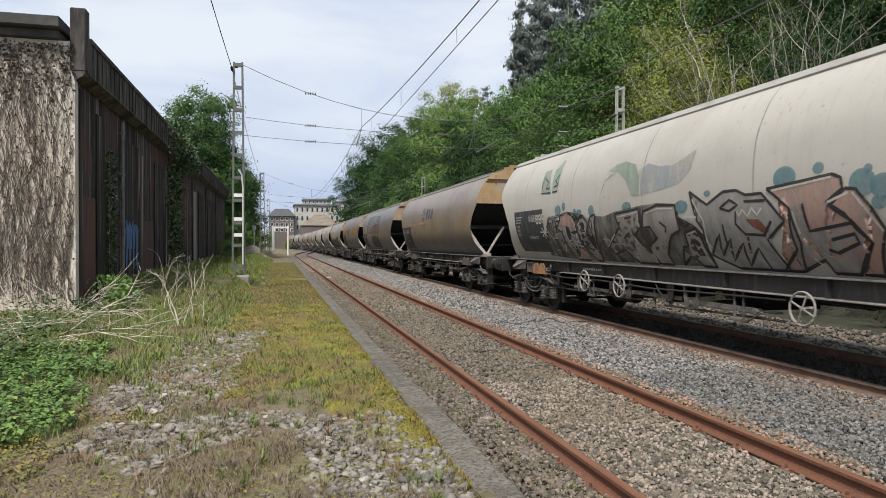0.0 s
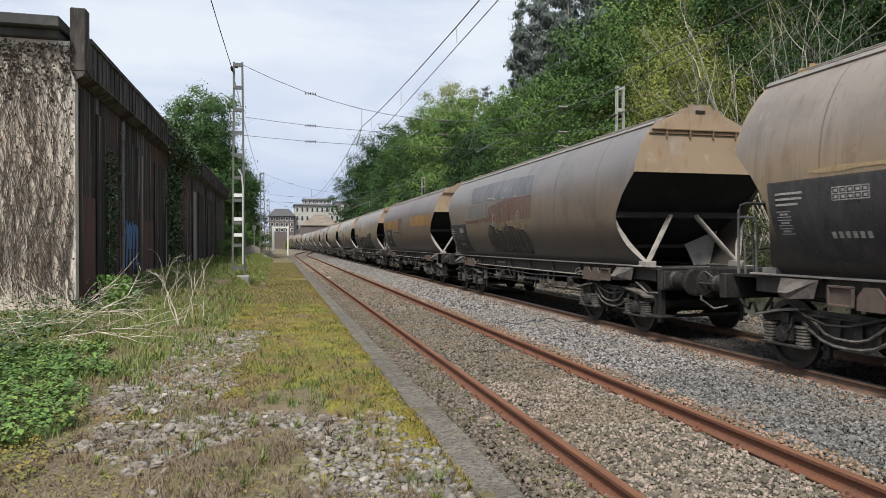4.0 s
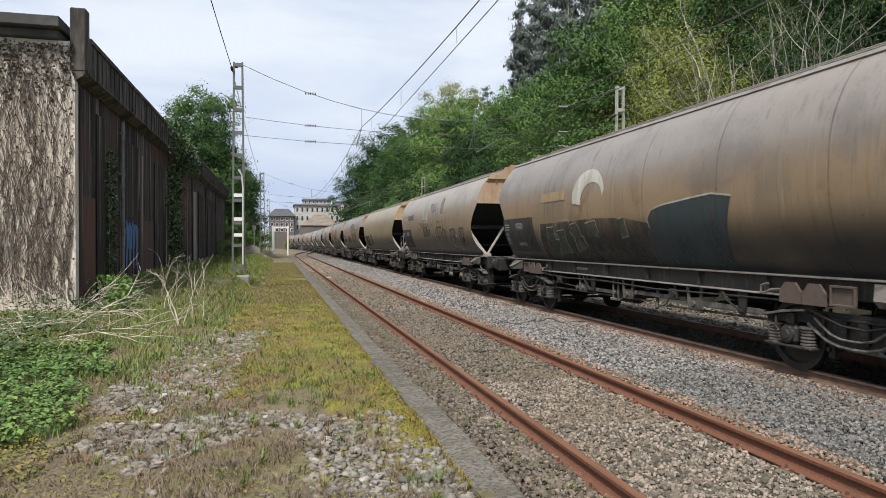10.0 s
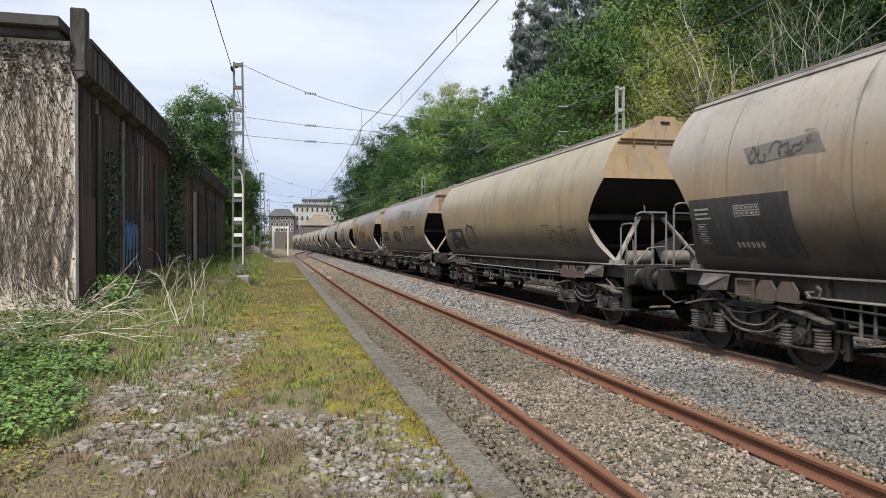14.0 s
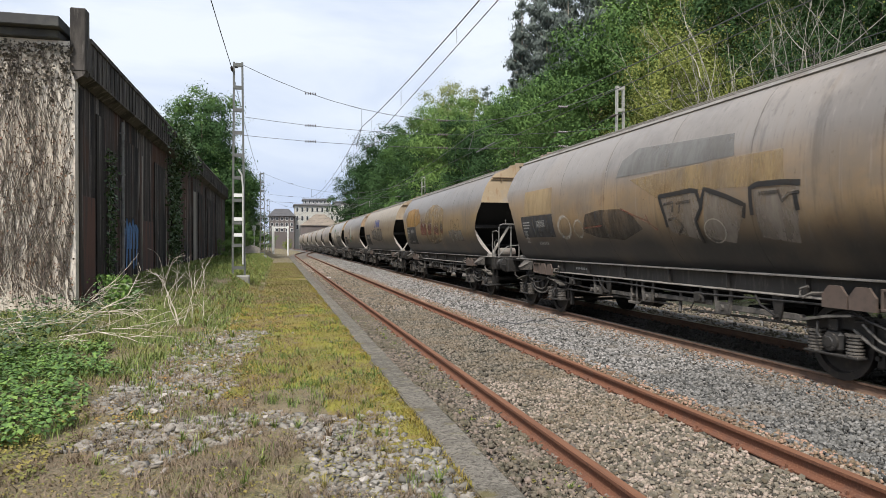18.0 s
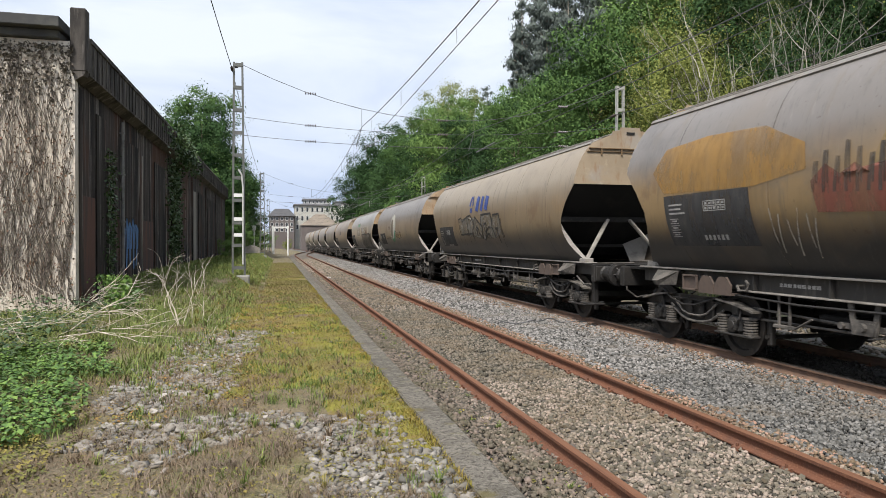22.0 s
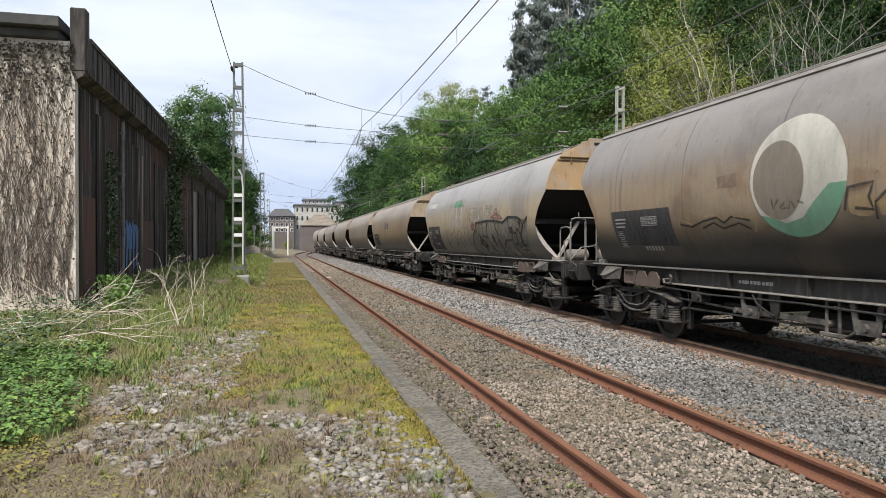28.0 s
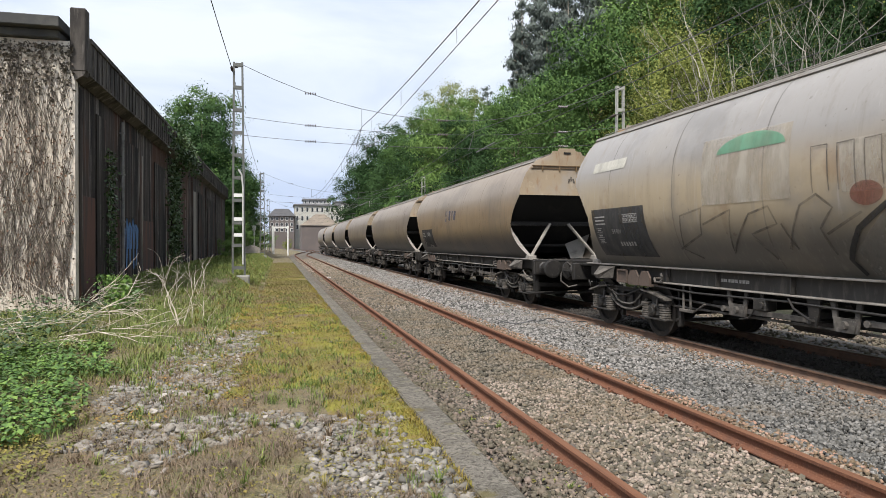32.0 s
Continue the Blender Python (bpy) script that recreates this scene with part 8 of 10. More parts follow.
        tag(body, SP_CREAMLINE, 0.02, [(1.92, 1.89), (1.64, 2.29), (1.17, 2.22), (1.01, 1.88)], [(1.01, 2), (0.82, 2.13), (0.49, 2.07), (0.41, 1.91), (0.52, 1.82)], [(0.44, 1.85), (0.28, 2.17), (0.05, 2.29), (-0.06, 2.16), (0.18, 1.86), (0.41, 1.78), (0.59, 1.37)], [(-0.06, 2.2), (-0.38, 2.2), (-0.68, 2.09), (-0.69, 1.81), (-0.6, 1.55)], [(-0.77, 2.04), (-1.12, 2.1), (-1.4, 1.98), (-1.52, 1.76), (-1.44, 1.66)])
        tag(body, SP_CREAMLINE, 0.03, [(1.99, 3.1), (1.49, 3.09), (1.08, 3.02)], [(0.51, 3.23), (0.3, 3.33)], [(0.59, 3.04), (0.32, 3.02)], [(-0.44, 3.02), (-0.68, 3)])
    elif k == 2:
        data_panel(body, 5.85, 3.56, 1.5, 2.48, PANEL_BLACK, 0, k)
        shape("paint_patch", SP_ORANGE, body, [(6.21, 2.94), (5.47, 2.96), (3.67, 2.96), (1.63, 2.97), (1.53, 2.8), (1.73, 2.46), (3.56, 2.47), (5.43, 2.51), (6.29, 2.53)], 0.006)
        shape("paint_patch", SP_ORANGE, body, [(-1.78, 3.02), (-4.37, 2.98), (-6.45, 2.94), (-6.45, 2.69), (-6.37, 2.48), (-4.41, 2.5), (-1.84, 2.55)], 0.006)
        tag(body, SP_DULL, 0.025, [(-3.9, 2.78), (-4.3, 2.72), (-4.7, 2.79)], [(-5.2, 2.72), (-5.7, 2.78), (-6.0, 2.74)], [(-3.9, 2.66), (-4.4, 2.63)])
        shape("paint_patch", SP_RUST, body, [(1.58, 3), (0.52, 3.04), (0.48, 2.46), (0.94, 2.39), (1.68, 2.4), (1.46, 2.79)], 0.0055)
        tag(body, SP_JET, 0.035, [(2.88, 2.31), (1.79, 2.3), (1.17, 2.29), (0.65, 2.3)], [(2.88, 2.31), (2.71, 2.23), (2.77, 2.13), (2.92, 2.07), (2.97, 1.92)], [(2.21, 2), (2, 2.2), (1.72, 2.22), (1.55, 2.13)], [(0.86, 2.24), (0.83, 2.1), (0.74, 2.04), (0.64, 2.16), (0.49, 2.28)])
        tag(body, SP_DULL, 0.02, [(5.01, 2.63), (4.48, 2.6), (3.96, 2.66), (3.19, 2.72), (2.51, 2.73), (1.92, 2.71), (1.12, 2.72)], [(4.86, 2.65), (4.58, 2.58), (4.13, 2.65), (3.71, 2.56), (3.4, 2.68), (3.04, 2.67)], [(2.78, 2.8), (2.16, 2.83), (1.93, 2.74)])
    elif k == 3:
        data_panel(body, 6.45, 4.15, 1.48, 2.38, PANEL_BLACK, 0, k)
        side_disc("emblem", SP_CREAM, body, 1.0, 2.72, 0.75, 0.55, 0.012, 0.66, -15, 175, -0.18, -0.1, "white crescent sign")
        side_patch("sign", SP_TAN, body, 3.55, 2.15, 2.7, 2.92, 0.011, 0.0)
        shape("graffiti", SP_DEEPTEAL, body, [(-1.34, 2.13), (-1.49, 2.28), (-1.84, 2.35), (-2.71, 2.43), (-3.18, 2.46), (-3.63, 2.39), (-3.23, 1.32), (-1.15, 1.33)], 0.008)
        tag(body, SP_CREAMLINE, 0.028, [(-1.36, 1.97), (-1.33, 2.15), (-1.48, 2.3), (-1.84, 2.36), (-2.71, 2.43), (-3.18, 2.46), (-3.64, 2.4)])
        shape("graffiti", SP_SOOT, body, [(3.65, 2.18), (2.09, 2.19), (0.78, 2.22), (-0.45, 2.19), (-1.33, 2.06), (-1.08, 1.33), (4.04, 1.32)], 0.0065)
        shape("graffiti", SP_GREENGREY, body, [(3.3, 2.08), (2.84, 2.1), (2.91, 1.8), (2.67, 1.77), (3.04, 1.35), (3.78, 1.32)], 0.0085)
        shape("graffiti", SP_GREENGREY, body, [(2.75, 1.99), (2.28, 2.02), (2.3, 1.48), (2.93, 1.43)], 0.0085)
        shape("graffiti", SP_GREENGREY, body, [(2.01, 2.07), (1.63, 2.16), (1.47, 1.99), (1.49, 1.85), (1.36, 1.86), (1.33, 1.62), (1.96, 1.46), (1.9, 1.84)], 0.0085)
        shape("graffiti", SP_GREENGREY, body, [(1.16, 2.13), (0.69, 2.18), (0.67, 1.83), (1.14, 1.83)], 0.0085)
        shape("graffiti", SP_GREENGREY, body, [(-0.25, 2.17), (-0.52, 2.21), (-0.56, 1.83), (-0.28, 1.8)], 0.0085)
        tag(body, SP_CREAMLINE, 0.022, [(3.3, 2.08), (2.84, 2.1), (2.91, 1.8), (2.71, 1.79)], [(2.75, 1.99), (2.28, 2.02), (2.3, 1.48)], [(1.95, 2.12), (1.63, 2.16), (1.47, 1.99), (1.49, 1.85), (1.36, 1.86), (1.32, 1.64)], [(2.01, 1.97), (1.82, 1.83), (1.93, 1.48)], [(1.16, 2.13), (0.69, 2.18), (0.6, 1.91)], [(-0.25, 2.17), (-0.52, 2.21), (-0.56, 1.83), (-0.3, 1.8)], [(3.73, 2.08), (3.88, 1.87), (3.83, 1.63)], [(2.75, 2.1), (2.54, 2.23), (2.02, 2.24), (1.95, 2.17)], [(5.71, 1.32), (5.36, 1.32)])
    elif k == 4:
        data_panel(body, 6.25, 4.1, 1.5, 2.38, PANEL_BLACK, 0, k)
        side_patch("paint_patch", SP_BROWNGREY, body, 2.2, 0.2, 2.45, 2.75, 0.0065, 0.1, 0.2, seed=9)
        side_patch("paint_patch", SP_SLATE, body, 4.95, 3.6, 2.82, 3.06, 0.007, 0.15, 0.03, seed=44)
        scrawl("graffiti", SP_DULL, body, 4.9, 3.7, 2.85, 3.04, 6, 0.035, 45)
        shape("paint_patch", SP_CREAM_WORN, body, [(1.69, 3.04), (1.23, 3.18), (0.79, 3.24), (0.49, 3.05), (0.32, 2.59), (1.02, 2.62), (1.64, 2.65)], 0.007)
        shape("paint_patch", SP_BLUEGREY, body, [(0.23, 3.42), (-0.43, 3.39), (-0.98, 3.4), (-1.05, 3.04), (-0.59, 2.97), (-0.01, 3.12)], 0.007)
        shape("paint_patch", SP_BROWNFADE, body, [(-1.58, 3.52), (-1.77, 3.59), (-2.2, 3.46), (-2.28, 3.12), (-2.37, 2.86), (-1.91, 2.88), (-1.76, 3.21)], 0.007)
        shape("graffiti", SP_GREEN, body, [(1.33, 2.36), (0.87, 2.39), (0.53, 2.42), (0.47, 2.26), (-0.01, 2.33), (-0.03, 2.06), (0.51, 1.99), (1.34, 1.97)], 0.008)
        tag(body, SP_DULL, 0.045, [(2.69, 1.98), (2.52, 2.34), (2.25, 2.39), (2.01, 2.1)], [(1.97, 2), (1.81, 2.4), (1.55, 2.42), (1.54, 2.11)], [(1.42, 2.05), (1.35, 2.36), (0.54, 2.44), (0.57, 2.02)], [(0.49, 2.24), (0.14, 2.36), (-0.04, 2.27), (0.06, 2.06), (0.5, 2.01)])
        shape("graffiti", SP_BROWNGREY, body, [(-1.24, 2.27), (-2.01, 2.29), (-2.04, 1.94), (-1.65, 1.76), (-1.23, 1.82)], 0.008)
        shape("graffiti", SP_BROWNGREY, body, [(-2.42, 2.2), (-2.76, 2.13), (-2.64, 1.81), (-2.32, 1.77)], 0.008)
        shape("graffiti", SP_SOOT, body, [(-1.44, 1.96), (-1.72, 2.02), (-1.76, 1.91), (-1.55, 1.82)], 0.0095)
        tag(body, SP_SOOT, 0.09, [(-1.05, 1.71), (-1.05, 1.98), (-1.13, 2.3), (-1.38, 2.35), (-2.05, 2.37), (-2.04, 1.95)], [(-2.19, 1.78), (-2.3, 2.28), (-2.77, 2.2), (-2.71, 1.85)])
        tag(body, SP_GREENGREY, 0.025, [(-1.1, 1.98), (-1.18, 2.27), (-1.4, 2.32), (-2.01, 2.34)], [(-2.28, 1.94), (-2.34, 2.23), (-2.74, 2.16)])
        shape("graffiti", SP_BROWNGREY, body, [(-3.48, 2.12), (-4.11, 2.17), (-4.18, 1.98), (-4.35, 1.9), (-4.52, 1.55), (-4.03, 1.38), (-3.52, 1.49), (-3.43, 1.79)], 0.008)
        shape("graffiti", SP_BROWNGREY, body, [(-4.79, 2.16), (-5.34, 2.16), (-5.14, 1.56), (-4.8, 1.55), (-4.74, 1.85)], 0.008)
        shape("graffiti", SP_SOOT, body, [(-3.77, 1.99), (-4, 2.03), (-4.13, 1.93), (-3.82, 1.88)], 0.0095)
        shape("graffiti", SP_SOOT, body, [(-4.93, 1.9), (-5.28, 1.91), (-5.24, 1.77), (-4.96, 1.7)], 0.0095)
        tag(body, SP_SOOT, 0.09, [(-3.32, 1.53), (-3.35, 1.88), (-3.41, 2.21), (-4.12, 2.24), (-4.19, 2.06)], [(-4.7, 1.7), (-4.69, 2), (-4.72, 2.24), (-5.24, 2.23), (-5.34, 2.21)])
        tag(body, SP_GREENGREY, 0.025, [(-3.44, 2.13), (-3.45, 2.18), (-4.11, 2.21)], [(-4.74, 2.11), (-4.75, 2.21), (-5.24, 2.2)])
        tag(body, SP_JET, 0.035, [(-0.28, 2.6), (-0.59, 2.28)], [(-0.69, 2.49), (-0.6, 2.34)], [(-0.73, 2.29), (-0.7, 1.99), (-0.76, 1.78), (-0.4, 2.05)], [(-1.22, 2.42), (-1.37, 2.59), (-1.81, 2.59), (-1.86, 2.51)], [(-2.15, 2.61), (-2.27, 2.56), (-2.29, 2.31)], [(-2.39, 2.44), (-2.41, 2.27)], [(-2.99, 2.39), (-2.98, 2.19), (-3.16, 2.08)])
    elif k == 5:
        data_panel(body, 5.76, 3.64, 1.5, 2.23, PANEL_BLACK, 1, k)
        scrawl("graffiti", SP_DULL, body, -3.6, -5.6, 1.7, 2.1, 4, 0.04, 52)
        shape("graffiti", SP_GREY, body, [(3.06, 2.32), (2.71, 2.26), (2.4, 2.17), (2.18, 1.98), (2.1, 1.63), (3.03, 1.66), (3.17, 1.78)], 0.008)
        shape("graffiti", SP_SOOT, body, [(2.83, 1.76), (2.59, 1.72), (2.67, 1.61), (2.78, 1.66)], 0.009)
        tag(body, SP_JET, 0.06, [(3.21, 2.27), (3.26, 2.19), (3.22, 1.98), (3.18, 1.64)], [(3.13, 2.1), (3.15, 2.2), (3.07, 2.33), (2.7, 2.28), (2.31, 2.11), (2.13, 1.84), (2.09, 1.67)])
        tag(body, SP_JET, 0.035, [(2.1, 2.12), (2.07, 2.23), (2.01, 2.31), (1.92, 2.3)], [(2.61, 2.29), (2.39, 2.24)], [(2.23, 2.33), (2.18, 2.18)], [(2.52, 2.31), (2.39, 2.24), (2.27, 2.16)])
    elif k == 6:
        side_patch("paint_patch", SP_TAN, body, 5.45, 3.66, 2.42, 3.05, 0.007, 0.05)
        data_panel(body, 5.68, 3.6, 1.85, 2.4, PANEL_BLACK, 0, k)
        shape("paint_patch", SP_SLATE, body, [(0.52, 2.97), (0.41, 3.29), (-0.06, 3.47), (-2.86, 3.31), (-2.95, 2.97), (-1.77, 2.96)], 0.006)
        shape("paint_patch", SP_TAN_WORN, body, [(-0.01, 2.88), (-1.78, 2.94), (-2.95, 2.95), (-3.92, 2.94), (-3.95, 2.54), (-3.31, 2.49), (-2.2, 2.53), (-0.92, 2.49)], 0.0065)
        tag(body, SP_JET, 0.075, [(-1.04, 2.48), (-1.18, 2.14), (-1.2, 1.97)], [(-1, 2.5), (-1.94, 2.54), (-2.13, 2.51)], [(-2.09, 2.53), (-2.2, 2.26), (-2.02, 2.06), (-2.08, 1.7)], [(-2.17, 2.22), (-2.28, 2.54), (-2.79, 2.39), (-3.19, 2.24), (-3.13, 2.06)], [(-3.32, 2.09), (-3.31, 2.47), (-3.46, 2.51), (-3.9, 2.5), (-4.24, 2.47)], [(-4.13, 2.36), (-4.17, 2.12)])
        tag(body, SP_SOOT, 0.05, [(-1.15, 2.36), (-1.45, 2.38), (-1.4, 2.22)], [(-1.52, 2.36), (-1.91, 2.37)], [(-1.64, 2.35), (-1.58, 2.19)], [(-3.48, 2.38), (-3.86, 2.38), (-3.91, 2.25), (-4.04, 2.34), (-4.22, 2.35)], [(-1.26, 2.09), (-1.49, 2.12), (-1.66, 1.98), (-1.47, 1.84)])
        shape("graffiti", SP_BROWNGREY, body, [(-1.08, 2.46), (-2.07, 2.5), (-2.18, 2.23), (-2.01, 2.01), (-2.03, 1.75), (-1.27, 1.9)], 0.008)
        shape("graffiti", SP_BROWNGREY, body, [(-2.29, 2.5), (-3.14, 2.23), (-3.08, 2.02), (-2.83, 1.7), (-2.18, 1.79)], 0.008)
        shape("graffiti", SP_BROWNGREY, body, [(-3.36, 2.43), (-4.23, 2.44), (-4.08, 1.7), (-3.42, 1.78)], 0.008)
        shape("graffiti", SP_SOOT, body, [(1.84, 2.32), (1.22, 2.38), (0.26, 2.36), (-0.11, 2.21), (-0.4, 1.96), (0.37, 1.76), (1.41, 1.82), (2.09, 1.96)], 0.0075)
        side_disc("graffiti", SP_WORN, body, 2.98, 2.07, 0.38, 0.28, 0.009, 0.75)
        side_disc("graffiti", SP_WORN, body, 2.25, 2.02, 0.24, 0.21, 0.009, 0.78)
        side_disc("graffiti", SP_WORN, body, -2.43, 1.89, 0.26, 0.19, 0.009, 0.9)
        tag(body, SP_RED, 0.03, [(0.31, 2.36), (-0.11, 2.23), (-0.54, 2.11), (-0.89, 1.93)], [(-0.56, 2.21), (-0.68, 2.03)], [(2.05, 2.02), (1.12, 2.06)])
    elif k == 7:
        data_panel(body, 5.6, 3.5, 1.66, 2.49, PANEL_BLACK, 0, k)
        scrawl("graffiti", SP_DULL, body, -3.1, -4.3, 2.1, 2.6, 3, 0.03, 77, 4)
        side_patch("paint_patch", SP_GREY, body, -2.8, -4.6, 1.8, 2.2, 0.008, 0.2, 0.1, seed=76)
        shape("paint_patch", SP_TAN_WORN, body, [(1.44, 2.1), (1.5, 2.66), (1.32, 3.04), (1.01, 3.18), (0.37, 3.33), (-0.42, 3.33), (-1.3, 3.19), (-1.85, 3.03), (-1.87, 2.12), (-1.19, 1.78), (-0.36, 1.67), (0.31, 1.68), (1.03, 1.78)], 0.0055)
        shape("paint_patch", SP_ORANGE, body, [(5.99, 2.91), (5.68, 3.3), (4.57, 3.37), (3.3, 3.31), (2.52, 2.97), (2.48, 2.63), (3.45, 2.49), (5.63, 2.53)], 0.006)
        shape("graffiti", SP_REDFADE, body, [(2.41, 2.47), (2.18, 2.66), (1.96, 2.52), (1.75, 2.63), (1.54, 2.49), (1.35, 2.6), (1.16, 2.41), (1.3, 2.05), (2.32, 2.08)], 0.0085)
        tag(body, SP_DULL, 0.05, [(2.37, 2.33), (2.33, 2.7)], [(2.2, 2.32), (2.18, 2.82)], [(2.04, 2.31), (1.99, 2.73)], [(1.87, 2.3), (1.86, 2.9)], [(1.72, 2.29), (1.69, 2.8)], [(1.57, 2.29), (1.52, 2.71)], [(1.42, 2.28), (1.39, 2.82)], [(1.27, 2.27), (1.23, 2.63)])
        tag(body, SP_DULL, 0.03, [(2.31, 2.43), (2.29, 2.7)], [(2.14, 2.42), (2.14, 2.82)], [(1.97, 2.41), (1.96, 2.72)], [(1.81, 2.4), (1.83, 2.89)], [(1.66, 2.39), (1.66, 2.8)], [(1.51, 2.38), (1.49, 2.71)], [(1.36, 2.37), (1.36, 2.82)], [(1.22, 2.36), (1.2, 2.63)])
        shape("graffiti", SP_REDFADE, body, [(0.93, 2.39), (0.79, 2.57), (0.66, 2.45), (0.53, 2.55), (0.4, 2.43), (0.28, 2.53), (0.16, 2.36), (0.27, 2.06), (0.86, 2.08)], 0.0085)
        tag(body, SP_DULL, 0.05, [(0.91, 2.27), (0.87, 2.6)], [(0.81, 2.27), (0.78, 2.71)], [(0.71, 2.26), (0.67, 2.63)], [(0.61, 2.26), (0.59, 2.79)], [(0.52, 2.25), (0.48, 2.71)], [(0.42, 2.25), (0.39, 2.63)], [(0.33, 2.24), (0.3, 2.73)], [(0.24, 2.24), (0.2, 2.57)])
        tag(body, SP_DULL, 0.03, [(0.87, 2.37), (0.85, 2.6)], [(0.77, 2.36), (0.75, 2.71)], [(0.67, 2.35), (0.65, 2.63)], [(0.57, 2.35), (0.57, 2.78)], [(0.48, 2.34), (0.46, 2.7)], [(0.38, 2.34), (0.37, 2.63)], [(0.29, 2.33), (0.28, 2.73)], [(0.2, 2.32), (0.19, 2.57)])
        shape("graffiti", SP_REDFADE, body, [(-0.25, 2.27), (-0.43, 2.43), (-0.58, 2.31), (-0.74, 2.4), (-0.87, 2.29), (-1.03, 2.38), (-1.15, 2.24), (-1.07, 2.05), (-0.31, 2.08)], 0.0085)
        tag(body, SP_DULL, 0.05, [(-0.27, 2.17), (-0.32, 2.46)], [(-0.4, 2.16), (-0.45, 2.55)], [(-0.51, 2.15), (-0.56, 2.48)], [(-0.63, 2.15), (-0.68, 2.61)], [(-0.74, 2.14), (-0.79, 2.54)], [(-0.85, 2.14), (-0.9, 2.47)], [(-0.96, 2.13), (-1.01, 2.55)], [(-1.07, 2.13), (-1.12, 2.41)])
        tag(body, SP_DULL, 0.03, [(-0.32, 2.25), (-0.35, 2.45)], [(-0.44, 2.24), (-0.47, 2.55)], [(-0.56, 2.23), (-0.59, 2.48)], [(-0.67, 2.23), (-0.7, 2.61)], [(-0.79, 2.22), (-0.81, 2.53)], [(-0.9, 2.21), (-0.92, 2.47)], [(-1, 2.21), (-1.03, 2.55)], [(-1.11, 2.2), (-1.14, 2.41)])
        shape("graffiti", SP_REDFADE, body, [(-1.4, 2.29), (-1.48, 2.43), (-1.55, 2.34), (-1.62, 2.42), (-1.69, 2.33), (-1.76, 2.41), (-1.82, 2.28), (-1.76, 2.09), (-1.45, 2.11)], 0.0085)
        tag(body, SP_DULL, 0.05, [(-1.41, 2.2), (-1.44, 2.46)], [(-1.46, 2.2), (-1.49, 2.54)], [(-1.52, 2.19), (-1.54, 2.48)], [(-1.57, 2.19), (-1.6, 2.6)], [(-1.62, 2.19), (-1.65, 2.54)], [(-1.67, 2.18), (-1.7, 2.48)], [(-1.72, 2.18), (-1.75, 2.57)], [(-1.77, 2.18), (-1.8, 2.44)])
        tag(body, SP_DULL, 0.03, [(-1.43, 2.27), (-1.45, 2.46)], [(-1.48, 2.27), (-1.5, 2.54)], [(-1.54, 2.27), (-1.56, 2.48)], [(-1.59, 2.26), (-1.61, 2.6)], [(-1.64, 2.26), (-1.66, 2.54)], [(-1.69, 2.25), (-1.71, 2.48)], [(-1.75, 2.25), (-1.76, 2.57)], [(-1.8, 2.25), (-1.81, 2.44)])
        tag(body, SP_WORN, 0.022, [(-1.12, 2.01), (-1.12, 1.63)], [(-1.22, 1.96), (-1.11, 1.48)], [(-1.32, 1.91), (-1.29, 1.57)], [(-1.45, 2), (-1.28, 1.43)], [(-1.54, 1.95), (-1.45, 1.52)], [(-1.63, 1.9), (-1.61, 1.61)], [(-1.76, 1.99), (-1.6, 1.48)], [(3.15, 2.17), (3.11, 1.7)], [(2.99, 2.09), (3.06, 1.57)], [(2.85, 2.02), (2.8, 1.67)], [(2.64, 2.15), (2.77, 1.54)], [(2.5, 2.08), (2.5, 1.64)], [(2.37, 2.01), (2.49, 1.51)])
    elif k == 8:
        data_panel(body, 5.6, 3.52, 1.6, 2.33, PANEL_BLACK, 0, k)
        emblem(body, SP_NAVY, 1.1, 3.0, 0.52)
        shape("graffiti", SP_GREY, body, [(2.61, 2.53), (1.59, 2.6), (0.91, 2.43), (0.7, 2.53), (0, 2.3), (-0.05, 2.59), (-1.03, 2.6), (-1.16, 2.37), (-1.3, 2.53), (-1.84, 2.55), (-1.92, 2.25), (-1.84, 1.96), (-1.24, 1.85), (0.05, 1.84), (2.41, 2.01)], 0.008)
        tag(body, SP_JET, 0.06, [(2.49, 2.01), (2.69, 2.56), (2.34, 2.6), (2.22, 2.45), (1.92, 2.54), (1.59, 2.62), (1.2, 2.65), (0.87, 2.44), (0.87, 2.29), (0.97, 2.05), (0.96, 1.8)], [(1.59, 2.59), (1.51, 2.33), (1.53, 1.99)], [(2.5, 2), (1.02, 2.03)], [(0.82, 2.19), (0.75, 2.45), (0.63, 2.57), (0, 2.29)], [(0.44, 1.92), (0.49, 1.99), (0.41, 2.13), (0.52, 2.15), (0.54, 2.25), (0.26, 2.17), (0.26, 2.03), (-0.06, 1.86), (-0.18, 2.23), (0.01, 2.33), (-0.02, 2.62), (-1.03, 2.63), (-1.14, 2.38), (-1.17, 2.18), (-0.79, 2.2), (-0.57, 2.09), (-0.46, 1.92)])
        tag(body, SP_JET, 0.06, [(-0.33, 2.31), (-0.6, 2.34), (-0.53, 2.04), (-0.42, 2.09), (-0.33, 2.31)], [(-1.17, 2.18), (-1.25, 2.06), (-1.35, 1.86)], [(-1.14, 2.36), (-1.27, 2.57), (-1.82, 2.58), (-1.91, 2.36)], [(-1.45, 2.15), (-1.72, 2.15)], [(-1.59, 2.14), (-1.68, 1.72)], [(-0.18, 1.79), (-0.57, 1.98), (-0.8, 1.99), (-0.89, 1.87)])
        tag(body, SP_DULL, 0.16, [(-1.93, 2.43), (-1.99, 2.13), (-2.12, 1.88)])
